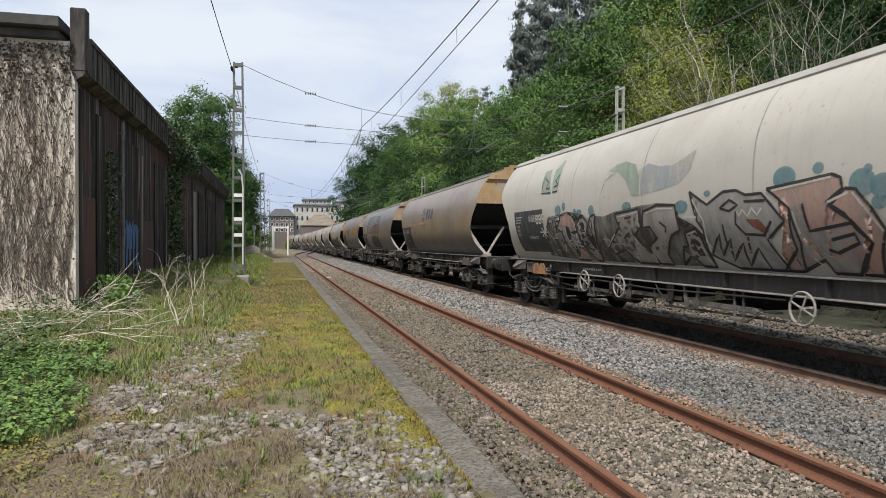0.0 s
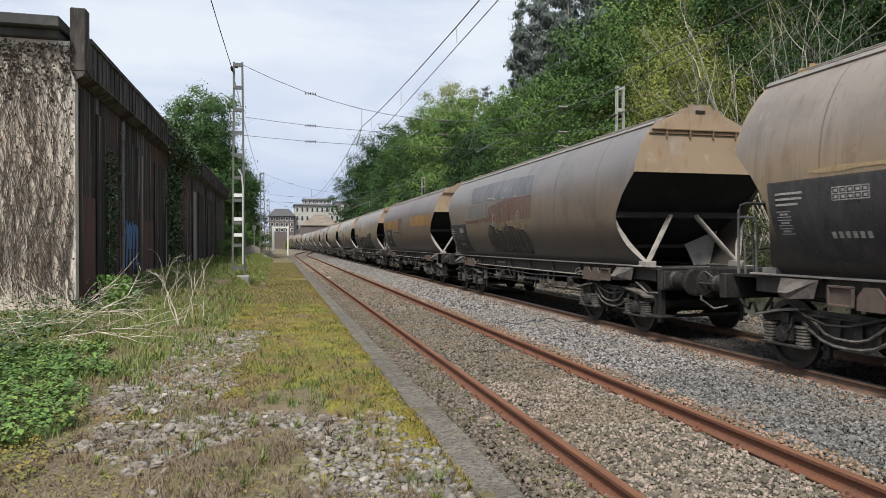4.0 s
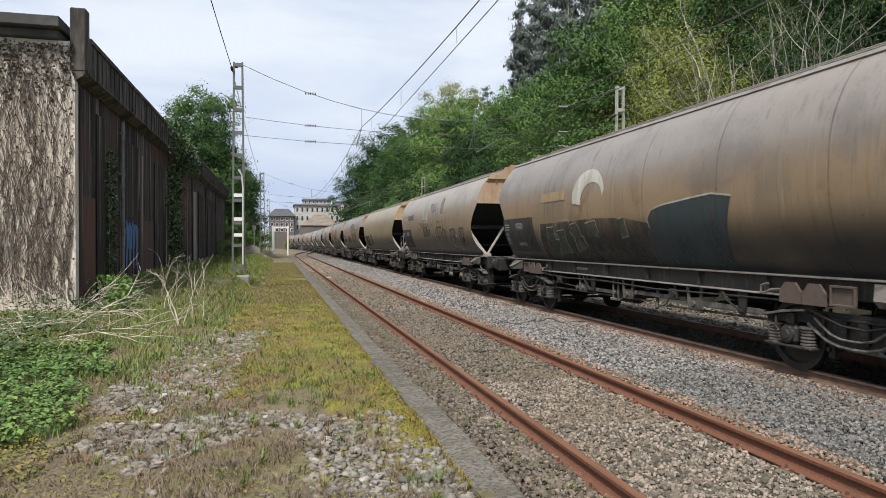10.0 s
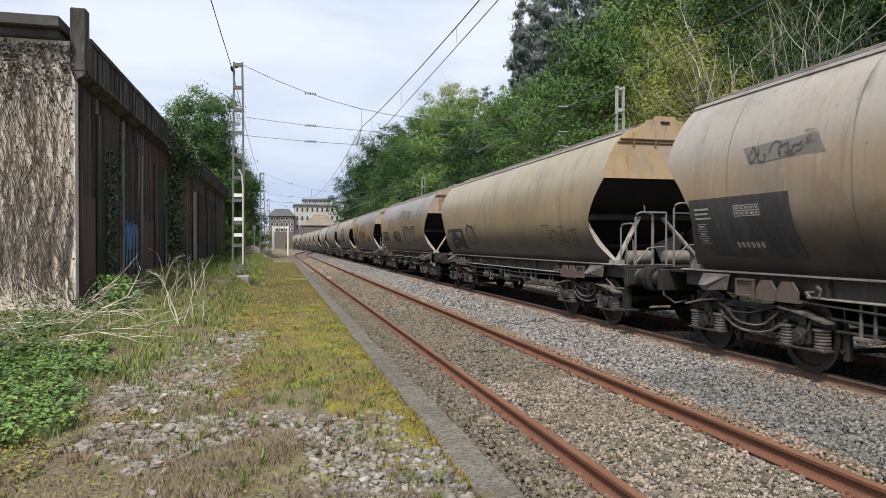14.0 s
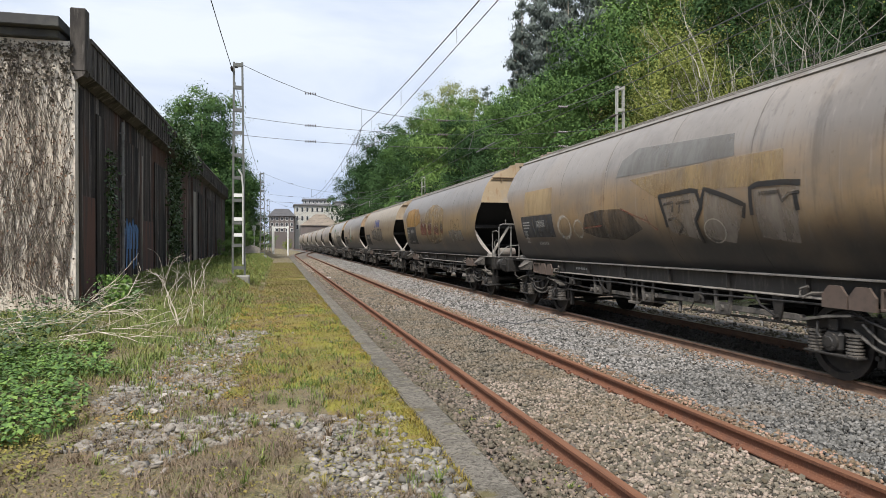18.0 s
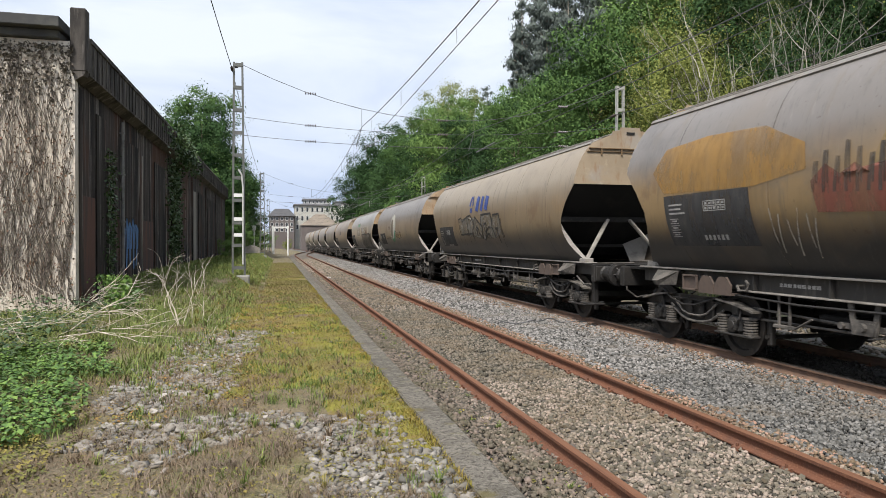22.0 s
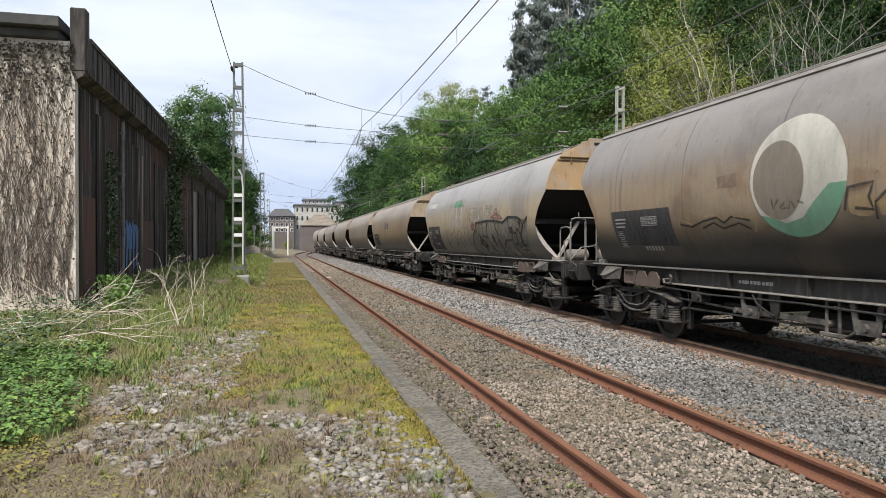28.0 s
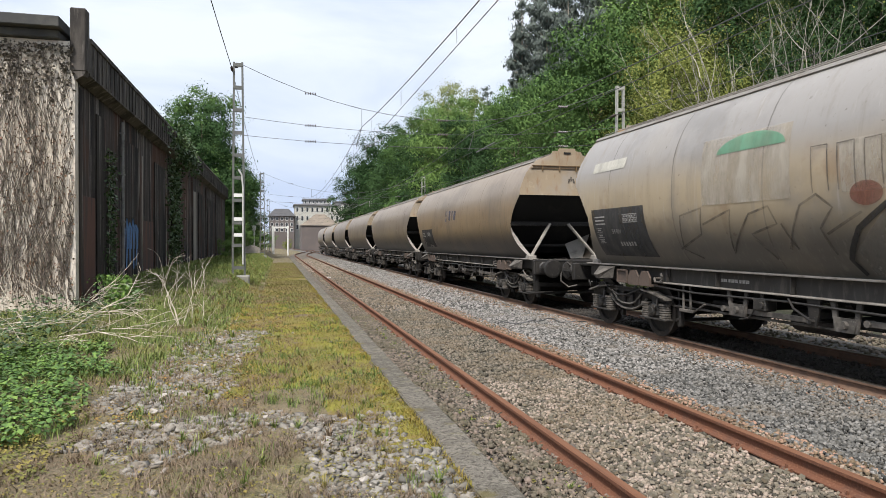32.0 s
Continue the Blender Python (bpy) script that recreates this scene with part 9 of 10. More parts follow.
        tag(body, SP_DULL, 0.03, [(-2.04, 2.06), (-1.99, 1.56)], [(2.22, 1.98), (2.12, 1.65)], [(1.47, 1.96), (1.48, 1.7)], [(-1.67, 2), (-1.7, 1.7)], [(2.73, 2.16), (2.67, 1.7)])
    elif k == 9:
        data_panel(body, 5.5, 3.5, 1.66, 2.31, PANEL_BLACK, 0, k)
        side_disc("emblem", SP_CREAM, body, 0.7, 2.56, 0.82, 0.78, 0.008, 0.0, 0, 360, 0, 0, "white round emblem")
        rim = [(0.7 + 0.82 * math.cos(radians(a)), 2.56 + 0.78 * math.sin(radians(a))) for a in range(322, 179, -11)]
        tagged(shape("emblem", SP_MINT, body, rim + [(0.15, 2.42), (0.42, 2.2), (0.6, 2.03), (0.9, 1.96), (1.2, 2.05)], 0.011), "mint-green crescent")
        side_disc("emblem", spray("emblem_brown", (0.2, 0.165, 0.125), 0.4), body, 1.0, 2.53, 0.46, 0.52, 0.0125, 0.0, 0, 360, 0, 0, "brown disc of bare flank")
        bubble_fill("graffiti", SP_TAN, body, -0.1, -1.7, 2.0, 2.28, 4, 92)
        scrawl("graffiti", SP_BLACK, body, -0.05, -1.75, 1.98, 2.35, 4, 0.045, 93)
        tag(body, SP_TAN, 0.025, [(3.28, 1.94), (3.27, 2.09), (2.93, 2), (2.73, 2.09), (2.36, 2.14), (2.14, 2.04), (1.97, 2.14), (1.89, 2.08), (1.57, 2.06), (1.43, 2.02), (1.52, 1.86)])
        tag(body, SP_JET, 0.03, [(3.26, 2.01), (2.95, 1.96), (2.64, 2.04), (2.3, 2.09), (2.15, 2), (1.96, 2.09), (1.58, 2.02)], [(2.68, 1.93), (2.39, 2.01), (2.18, 1.92), (1.81, 1.99), (1.59, 1.9)])
        shape("paint_patch", SP_BROWNFADE, body, [(2.26, 2.69), (1.83, 2.71), (1.81, 2.52), (2.24, 2.52)], 0.007)
        tag(body, SP_DULL, 0.03, [(1.12, 2.29), (1.1, 2.16), (0.99, 2.28)], [(0.98, 2.17), (0.88, 2.24), (0.95, 2.15), (0.84, 2.16)], [(0.82, 2.14), (0.78, 2.25), (0.71, 2.15)], [(0.66, 2.24), (0.56, 2.2)])
    elif k == 10:
        data_panel(body, 6.05, 4.02, 1.45, 2.39, PANEL_BLACK, 1, k)
        side_patch("sign", SP_CREAM, body, 6.1, 4.8, 3.15, 3.35, 0.008, 0.0)
        side_patch("paint_patch", SP_WORN, body, 2.35, 0.5, 2.28, 3.28, 0.007, 0.05)
        side_disc("paint_patch", SP_MINT, body, 1.3, 3.02, 0.7, 0.24, 0.012, 0.0, 0, 180)
        side_patch("paint_patch", SP_WORN, body, -0.3, -3.6, 2.3, 2.9, 0.006, 0.05, 0.02, seed=2)
        shape("graffiti", SP_GREY, body, [(-1.03, 2.33), (-2.27, 2.37), (-3.05, 2.35), (-3.75, 2.28), (-4.27, 2.42), (-5.14, 2.35), (-5.77, 2.36), (-5.36, 1.32), (-3.18, 1.32), (-0.42, 1.32), (-0.36, 1.62), (-0.94, 2.13)], 0.0075)
        tag(body, SP_JET, 0.07, [(-1.03, 2.37), (-2.27, 2.41), (-3.05, 2.38), (-3.75, 2.31), (-4.27, 2.45), (-5.03, 2.41), (-5.22, 2.35)], [(-1.03, 2.37), (-0.94, 2.16), (-1.28, 1.92), (-1.81, 1.72), (-1.78, 1.58), (-1.36, 1.46)], [(-0.94, 2.16), (-0.48, 1.87), (-0.2, 1.5), (-0.29, 1.32)], [(-2.27, 2.38), (-2.15, 2.01), (-2.14, 1.88), (-1.65, 1.94)], [(-2.14, 1.88), (-2.34, 1.41)])
        tag(body, SP_JET, 0.07, [(-2.97, 2.36), (-3.16, 1.98), (-3.14, 1.84), (-3.11, 1.32)], [(-4.22, 2.46), (-4.27, 2.17), (-4.27, 2.02), (-4.78, 1.98), (-4.7, 1.69), (-4.41, 1.67), (-4.41, 1.32)], [(-4.53, 2.16), (-4.36, 1.8), (-3.74, 1.78), (-3.5, 1.64), (-3.51, 1.56)], [(-5.1, 2.38), (-5.12, 2.12), (-5.26, 2.37), (-5.39, 2.19), (-5.77, 2.41)], [(-5.39, 2.19), (-5.14, 1.93), (-5, 1.73)], [(-4.83, 2.06), (-4.97, 2.09), (-5.14, 1.93)])
        shape("graffiti", SP_SOOT, body, [(-2.55, 2.03), (-2.76, 1.94), (-2.85, 1.64), (-2.7, 1.53), (-2.54, 1.74)], 0.0095)
        shape("graffiti", SP_SOOT, body, [(-4.3, 2.15), (-4.56, 2.18), (-4.56, 2.03), (-4.39, 1.96)], 0.0095)
        shape("graffiti", SP_SOOT, body, [(-1.27, 1.89), (-1.8, 1.7), (-1.77, 1.58), (-1.37, 1.54), (-1.14, 1.69)], 0.0095)
        shape("graffiti", SP_SOOT, body, [(-4.78, 1.65), (-5.11, 1.81), (-5.32, 1.77), (-5.26, 1.5), (-4.7, 1.46)], 0.0095)
        tag(body, SP_DULL, 0.032, [(2.68, 1.45), (3.06, 1.6), (2.93, 2.15), (2.36, 2.25), (2.46, 1.84), (3.16, 1.6)], [(2.37, 1.99), (1.68, 2.19), (1.85, 1.54), (1.3, 2.11), (0.9, 2.2), (0.78, 1.96), (1.31, 1.83), (1.02, 1.48)], [(0.71, 1.96), (0.54, 1.62)], [(0.68, 1.62), (0.34, 2.18), (0.06, 2.3), (-0.17, 2.13), (0.07, 1.88), (-0.04, 1.56)], [(-0.01, 1.81), (-0.57, 2.06)])
        tag(body, SP_RED, 0.04, [(-2.66, 2.46), (-3.05, 2.68), (-3.2, 2.76), (-3.42, 2.55), (-3.77, 2.42), (-2.74, 2.48), (-3.2, 2.59), (-3.49, 2.45)], [(-3.05, 2.67), (-3.13, 2.47)], [(-3.29, 2.68), (-3.26, 2.46)])
        side_disc("graffiti", SP_REDFADE, body, -0.65, 2.27, 0.22, 0.14, 0.009, 0)
        tag(body, SP_DULL, 0.018, [(0.11, 2.32), (0.15, 2.89), (-0.1, 2.89), (-0.14, 2.33)], [(-0.29, 2.33), (-0.25, 2.88), (-0.49, 2.89), (-0.53, 2.34)], [(-0.67, 2.33), (-0.63, 2.88), (-0.85, 2.89), (-0.89, 2.34)], [(-1.02, 2.34), (-0.98, 2.88), (-1.19, 2.88), (-1.22, 2.35)], [(-1.34, 2.34), (-1.31, 2.87), (-1.5, 2.88), (-1.54, 2.35)], [(-1.65, 2.46), (-1.62, 2.79), (-1.81, 2.8), (-1.84, 2.46)], [(-1.94, 2.46), (-1.91, 2.79), (-2.08, 2.8), (-2.11, 2.47)], [(-2.21, 2.46), (-2.18, 2.79), (-2.34, 2.8), (-2.37, 2.47)], [(-2.47, 2.46), (-2.44, 2.79), (-2.59, 2.8), (-2.62, 2.47)], [(-2.71, 2.46), (-2.68, 2.79), (-2.82, 2.8), (-2.85, 2.47)])
    elif k == 11:
        data_panel(body, 5.6, 3.6, 1.55, 2.3, PANEL_BLACK, 0, k)
        emblem(body, SP_NAVY_FADED, 1.1, 2.75, 0.4)
    elif k == -1:
        data_panel(body, 5.35, 3.35, 1.48, 2.55, PANEL_BLACK, 0, 77)
        shape("graffiti", SP_SOOT, body, [(0.6, 2.28), (0.2, 2.24), (-0.28, 2.32), (-1.17, 2.38), (-1.78, 2.4), (-2.36, 2.35), (-2.44, 1.96), (-2.8, 1.97), (-3.01, 1.78), (-2.88, 1.32), (-1.32, 1.32), (0.93, 1.32)], 0.0068)
        shape("graffiti", SP_SOOT, body, [(3.04, 2.34), (2.34, 2.38), (1.92, 2.42), (1.56, 2.3), (1.46, 2.15), (1.33, 2.29), (1.13, 2.32), (0.92, 2.22), (0.84, 2.24), (0.71, 2.31), (0.55, 2.32), (0.97, 1.32), (2.16, 1.32), (3.65, 1.4), (3.17, 1.79), (3.17, 2)], 0.0068)
        shape("graffiti", SP_STONE, body, [(3.03, 2.31), (2.34, 2.34), (2.33, 2.23), (2.57, 2.21), (2.62, 1.82), (2.86, 1.79), (2.87, 2.19), (2.98, 2.17)], 0.008)
        shape("graffiti", SP_GREYBROWN, body, [(2.38, 2.21), (2.3, 2.34), (1.96, 2.38), (1.67, 2.29), (1.54, 2.09), (1.55, 1.95), (1.83, 1.94), (1.59, 1.87), (1.68, 1.69), (1.47, 1.65), (1.44, 1.47), (1.55, 1.32), (2.15, 1.32), (2.21, 1.53), (2.27, 1.78), (2.35, 1.97), (2.56, 2.05)], 0.0085)
        shape("graffiti", SP_GREYBROWN, body, [(1.5, 1.95), (1.43, 2.14), (1.3, 2.24), (1.14, 2.26), (0.97, 2.17), (0.91, 2.09), (1.13, 1.88), (1.1, 1.72), (0.9, 1.53), (0.84, 1.45), (0.96, 1.32), (1.22, 1.32), (1.33, 1.55), (1.45, 1.77)], 0.008)
        shape("graffiti", SP_GREYBROWN, body, [(0.87, 2.15), (0.75, 2.26), (0.55, 2.29), (0.83, 1.47), (0.9, 1.53), (0.78, 1.8), (0.87, 2.06)], 0.0092)
        shape("graffiti", SP_SALMON_DULL, body, [(2.3, 2.31), (1.96, 2.35), (1.69, 2.27), (1.58, 2.01), (1.86, 1.99), (1.89, 2.09), (2.11, 2.12), (2.36, 2.12)], 0.0098)
        shape("graffiti", SP_SALMON_DULL, body, [(2.04, 1.41), (1.65, 1.59), (1.49, 1.46), (1.56, 1.32), (1.98, 1.32)], 0.0098)
        shape("graffiti", SP_SALMON_DULL, body, [(1.08, 1.43), (0.91, 1.51), (0.84, 1.45), (0.95, 1.32), (1.16, 1.32)], 0.0104)
        shape("graffiti", SP_JET, body, [(2.07, 2.1), (1.9, 2.06), (1.88, 1.87), (2.01, 1.75), (2.09, 1.81)], 0.0112)
        shape("graffiti", SP_JET, body, [(2, 1.57), (1.79, 1.56), (1.84, 1.45), (2.04, 1.36)], 0.0112)
        shape("graffiti", SP_JET, body, [(1.12, 1.88), (0.99, 1.91), (0.92, 1.84), (0.81, 1.9), (0.79, 1.8), (0.89, 1.56), (1.04, 1.63), (1.1, 1.77)], 0.0112)
        shape("graffiti", SP_JET, body, [(1.28, 2.15), (1.15, 2.16), (1.1, 2.07), (1.17, 1.98), (1.25, 2), (1.29, 2.07)], 0.0112)
        shape("graffiti", SP_JET, body, [(1.35, 1.89), (1.24, 1.91), (1.21, 1.84), (1.27, 1.8), (1.35, 1.82)], 0.0112)
        shape("graffiti", SP_JET, body, [(1.26, 1.7), (1.18, 1.72), (1.16, 1.67), (1.22, 1.62), (1.28, 1.64)], 0.0112)
        shape("graffiti", SP_JET, body, [(1.15, 1.55), (1.08, 1.56), (1.09, 1.52), (1.15, 1.49)], 0.0112)
        shape("graffiti", SP_STONE, body, [(3.32, 1.75), (3.19, 1.73), (3.21, 1.6), (3.36, 1.56), (3.39, 1.65)], 0.008)
        shape("graffiti", SP_STONE, body, [(2.51, 1.95), (2.35, 1.96), (2.35, 1.81), (2.52, 1.81)], 0.008)
        shape("graffiti", SP_STONE, body, [(2.6, 1.7), (2.39, 1.77), (2.34, 1.66), (2.58, 1.48), (2.65, 1.56)], 0.008)
        tag(body, SP_JET, 0.04, [(3.03, 2.31), (2.34, 2.34), (2.33, 2.23), (2.57, 2.21), (2.62, 1.82), (2.86, 1.79), (2.87, 2.19), (2.98, 2.17), (3.03, 2.31)], [(2.38, 2.21), (2.3, 2.34), (1.96, 2.38), (1.67, 2.29), (1.54, 2.09), (1.55, 1.95), (1.83, 1.94), (1.59, 1.87), (1.68, 1.69), (1.47, 1.65), (1.44, 1.47), (1.55, 1.32), (2.15, 1.32), (2.21, 1.53), (2.27, 1.78), (2.35, 1.97), (2.56, 2.05), (2.38, 2.21)], [(1.5, 1.95), (1.43, 2.14), (1.3, 2.24), (1.14, 2.26), (0.97, 2.17), (0.91, 2.09), (1.13, 1.88), (1.1, 1.72), (0.9, 1.53), (0.84, 1.45), (0.96, 1.32), (1.22, 1.32), (1.33, 1.55), (1.45, 1.77), (1.5, 1.95)], [(0.87, 2.15), (0.75, 2.26), (0.55, 2.29), (0.83, 1.47), (0.9, 1.53), (0.78, 1.8), (0.87, 2.06), (0.87, 2.15)], [(2.75, 2.25), (2.81, 1.82)], [(2.63, 2.26), (2.62, 1.98)], [(0.75, 2.19), (0.77, 1.98)], [(0.62, 2.18), (0.65, 1.92)], [(1.84, 1.94), (1.55, 1.96)])
        tag(body, SP_CREAM, 0.028, [(3.03, 2.31), (2.34, 2.34)], [(2.14, 2.36), (1.92, 2.37), (1.69, 2.28), (1.56, 2.11), (1.55, 1.98)], [(1.84, 1.91), (1.59, 1.86), (1.68, 1.72)], [(1.66, 1.67), (1.47, 1.62), (1.46, 1.46), (1.55, 1.32)], [(1.43, 2.09), (1.35, 2.2), (1.16, 2.25), (0.98, 2.17), (0.92, 2.1), (0.85, 2.18)], [(0.78, 2.21), (0.68, 2.27), (0.56, 2.27)], [(1.12, 1.88), (1.08, 1.75), (0.98, 1.61), (0.9, 1.52)], [(2.13, 2.06), (2.08, 1.74), (1.94, 1.78)], [(2.09, 1.35), (1.94, 1.38), (1.83, 1.45)], [(3.11, 1.99), (2.98, 1.82)], [(2.9, 1.82), (2.61, 1.83)], [(3.03, 1.52), (2.87, 1.55), (2.91, 1.5)], [(2.58, 1.49), (2.34, 1.66)])
        tag(body, SP_CREAM, 0.035, [(3.63, 1.98), (3.11, 1.97)], [(3.3, 2.14), (3.39, 1.81)], [(3.5, 2.08), (3.2, 1.83)], [(3.15, 2.06), (3.54, 1.87)])
        tag(body, SP_CREAM, 0.05, [(3.8, 2.4), (3.8, 2.21), (3.68, 2.21), (3.66, 2.3), (3.79, 2.31), (3.68, 2.31), (3.68, 2.39), (3.8, 2.4)], [(3.6, 2.4), (3.59, 2.2), (3.48, 2.2), (3.47, 2.3), (3.58, 2.3), (3.49, 2.31), (3.49, 2.4), (3.6, 2.4)], [(3.27, 2.42), (3.41, 2.41), (3.39, 2.21)], [(3.4, 2.3), (3.3, 2.3)])
        side_disc("graffiti", SP_TEAL, body, 2.44, 2.47, 0.17, 0.12, 0.0064, 0)
        side_disc("graffiti", SP_TEAL, body, 2.11, 2.54, 0.09, 0.1, 0.0064, 0)
        side_disc("graffiti", SP_TEAL, body, 1.53, 2.38, 0.09, 0.09, 0.0064, 0)
        side_disc("graffiti", SP_TEAL, body, 1.31, 2.38, 0.13, 0.06, 0.0064, 0)
        side_disc("graffiti", SP_TEAL, body, 0.73, 2.38, 0.13, 0.12, 0.0064, 0)
        shape("graffiti", SP_GREYBROWN, body, [(-0.27, 2.27), (-1.16, 2.33), (-1.17, 1.99), (-0.87, 1.85), (-1.07, 1.64), (-1.31, 1.64), (-1.2, 1.32), (-0.55, 1.32), (-0.41, 1.41), (-0.33, 1.58), (0.17, 1.48), (0.37, 1.57), (-0.14, 1.86), (-0.4, 2.02)], 0.008)
        tag(body, SP_JET, 0.042, [(-0.27, 2.27), (-1.16, 2.33), (-1.17, 1.99), (-0.87, 1.85), (-1.07, 1.64), (-1.31, 1.64), (-1.2, 1.32), (-0.55, 1.32), (-0.41, 1.41), (-0.33, 1.58), (0.17, 1.48), (0.37, 1.57), (-0.14, 1.86), (-0.4, 2.02), (-0.27, 2.27)])
        shape("graffiti", SP_GREYBROWN, body, [(-1.32, 2.27), (-1.78, 2.36), (-2.32, 2.33), (-2.36, 1.92), (-2.07, 1.83), (-1.7, 1.49), (-1.67, 1.32), (-1.28, 1.32), (-1.24, 1.48), (-1.23, 1.64), (-1.62, 1.79), (-1.48, 1.99), (-1.25, 1.99)], 0.009000000000000001)
        tag(body, SP_JET, 0.042, [(-1.32, 2.27), (-1.78, 2.36), (-2.32, 2.33), (-2.36, 1.92), (-2.07, 1.83), (-1.7, 1.49), (-1.67, 1.32), (-1.28, 1.32), (-1.24, 1.48), (-1.23, 1.64), (-1.62, 1.79), (-1.48, 1.99), (-1.25, 1.99), (-1.32, 2.27)])
        shape("graffiti", SP_GREYBROWN, body, [(-2.47, 1.87), (-2.79, 1.93), (-2.88, 1.73), (-2.86, 1.32), (-2.53, 1.32), (-2.48, 1.42), (-2.35, 1.48), (-1.99, 1.32), (-2.3, 1.64), (-2.45, 1.65)], 0.008)
        tag(body, SP_JET, 0.042, [(-2.47, 1.87), (-2.79, 1.93), (-2.88, 1.73), (-2.86, 1.32), (-2.53, 1.32), (-2.48, 1.42), (-2.35, 1.48), (-1.99, 1.32), (-2.3, 1.64), (-2.45, 1.65), (-2.47, 1.87)])
        tag(body, SP_JET, 0.04, [(-0.63, 2.17), (-0.89, 2.19)], [(-1.81, 2.07), (-1.98, 1.97), (-1.92, 1.88)], [(-0.72, 1.9), (-0.48, 1.8)], [(-2.61, 1.78), (-2.64, 1.6)])
        tag(body, SP_CREAM, 0.025, [(-0.38, 2.21), (-1.09, 2.27)], [(-1.41, 2.24), (-1.77, 2.3), (-2.25, 2.28)], [(-2.54, 1.85), (-2.75, 1.89)], [(-1.3, 1.6), (-1.18, 1.34)], [(-2.8, 1.69), (-2.78, 1.32)], [(0.31, 1.63), (-0.15, 1.88)])
        tag(body, SP_CREAM, 0.03, [(-2.55, 2.12), (-2.87, 2.11)], [(-2.71, 2.22), (-2.7, 2.02)], [(-2.61, 2.19), (-2.81, 2.04)], [(0.41, 1.79), (0.14, 1.76)], [(0.24, 1.86), (0.33, 1.69)])
        shape("graffiti", SP_STONE, body, [(-2.74, 2.52), (-3.17, 2.29), (-3.56, 2.46), (-3.85, 2.46), (-4.05, 2.38), (-4.37, 2.38), (-4.54, 2.21), (-4.73, 1.99), (-4.33, 1.74), (-4.4, 1.56), (-4.45, 1.32), (-3.83, 1.32), (-3.42, 1.32), (-3.12, 1.44), (-2.91, 1.54), (-2.98, 1.9), (-2.88, 2.05)], 0.0105)
        tag(body, SP_JET, 0.042, [(-2.74, 2.52), (-3.17, 2.29), (-3.56, 2.46), (-3.85, 2.46), (-4.05, 2.38), (-4.37, 2.38), (-4.54, 2.21), (-4.73, 1.99), (-4.33, 1.74), (-4.4, 1.56), (-4.45, 1.32), (-3.83, 1.32), (-3.42, 1.32), (-3.12, 1.44), (-2.91, 1.54), (-2.98, 1.9), (-2.88, 2.05), (-2.74, 2.52)], [(-2.99, 1.54), (-3.35, 1.84), (-3.21, 1.5), (-3.57, 1.77), (-3.4, 1.43), (-3.81, 1.7), (-3.69, 1.36), (-4.08, 1.63), (-4.09, 1.33)])
        tag(body, SP_JET, 0.04, [(-3.47, 2.22), (-3.7, 2.33), (-3.87, 2.25), (-3.68, 2.17), (-3.47, 2.22)], [(-4.01, 2.29), (-4.43, 2.28)], [(-3.82, 2.16), (-3.77, 1.98), (-3.92, 1.83), (-4.3, 1.81), (-4.49, 2)], [(-3.48, 1.98), (-3.45, 1.7)], [(-3.96, 1.79), (-3.88, 1.56)])
        shape("graffiti", SP_RED, body, [(-4, 2.04), (-4.26, 2.03), (-4.42, 1.87), (-4.31, 1.83), (-4.1, 1.94)], 0.0125)
        tag(body, SP_CREAM, 0.03, [(-3.82, 2.16), (-3.88, 2.09), (-3.96, 2.18), (-4.05, 2.08), (-4.16, 2.19), (-4.24, 2.09), (-4.35, 2.18)], [(-2.81, 2.39), (-3.04, 2.05), (-2.99, 1.7)], [(-4.37, 1.76), (-4.47, 1.48)])
        shape("graffiti", SP_SALMON_DULL, body, [(-4.47, 2.43), (-5.57, 2.52), (-5.69, 2.47), (-5.71, 2.34), (-5.46, 2.2), (-5.71, 2.04), (-5.81, 1.88), (-5.97, 1.7), (-5.57, 1.32), (-5.19, 1.32), (-5.17, 1.49), (-4.67, 1.32), (-4.33, 1.32), (-4.79, 1.61), (-4.81, 1.91), (-4.85, 2.15), (-4.67, 2.29)], 0.009)
        shape("graffiti", SP_STONE, body, [(-4.85, 2.15), (-5.07, 2.19), (-5.15, 1.85), (-5.45, 1.93), (-5.8, 1.93), (-5.95, 1.7), (-5.56, 1.32), (-5.2, 1.32), (-5.14, 1.51), (-4.69, 1.32), (-4.73, 1.57)], 0.0105)
        tag(body, SP_JET, 0.042, [(-4.47, 2.43), (-5.57, 2.52), (-5.69, 2.47), (-5.71, 2.34), (-5.46, 2.2), (-5.71, 2.04), (-5.81, 1.88), (-5.97, 1.7), (-5.57, 1.32), (-5.19, 1.32), (-5.17, 1.49), (-4.67, 1.32), (-4.33, 1.32), (-4.79, 1.61), (-4.81, 1.91), (-4.85, 2.15), (-4.67, 2.29), (-4.47, 2.43)], [(-4.85, 2.15), (-4.91, 1.7), (-4.72, 1.32)], [(-5.08, 2.2), (-5.12, 1.85), (-5.8, 1.94)], [(-5.42, 1.74), (-5.78, 1.81), (-5.8, 1.7), (-5.44, 1.58), (-5.32, 1.62)])
        tag(body, SP_CREAM, 0.03, [(-4.56, 2.4), (-5.55, 2.49)], [(-4.9, 2.11), (-4.95, 1.82)], [(-5, 1.51), (-5.16, 1.32)])
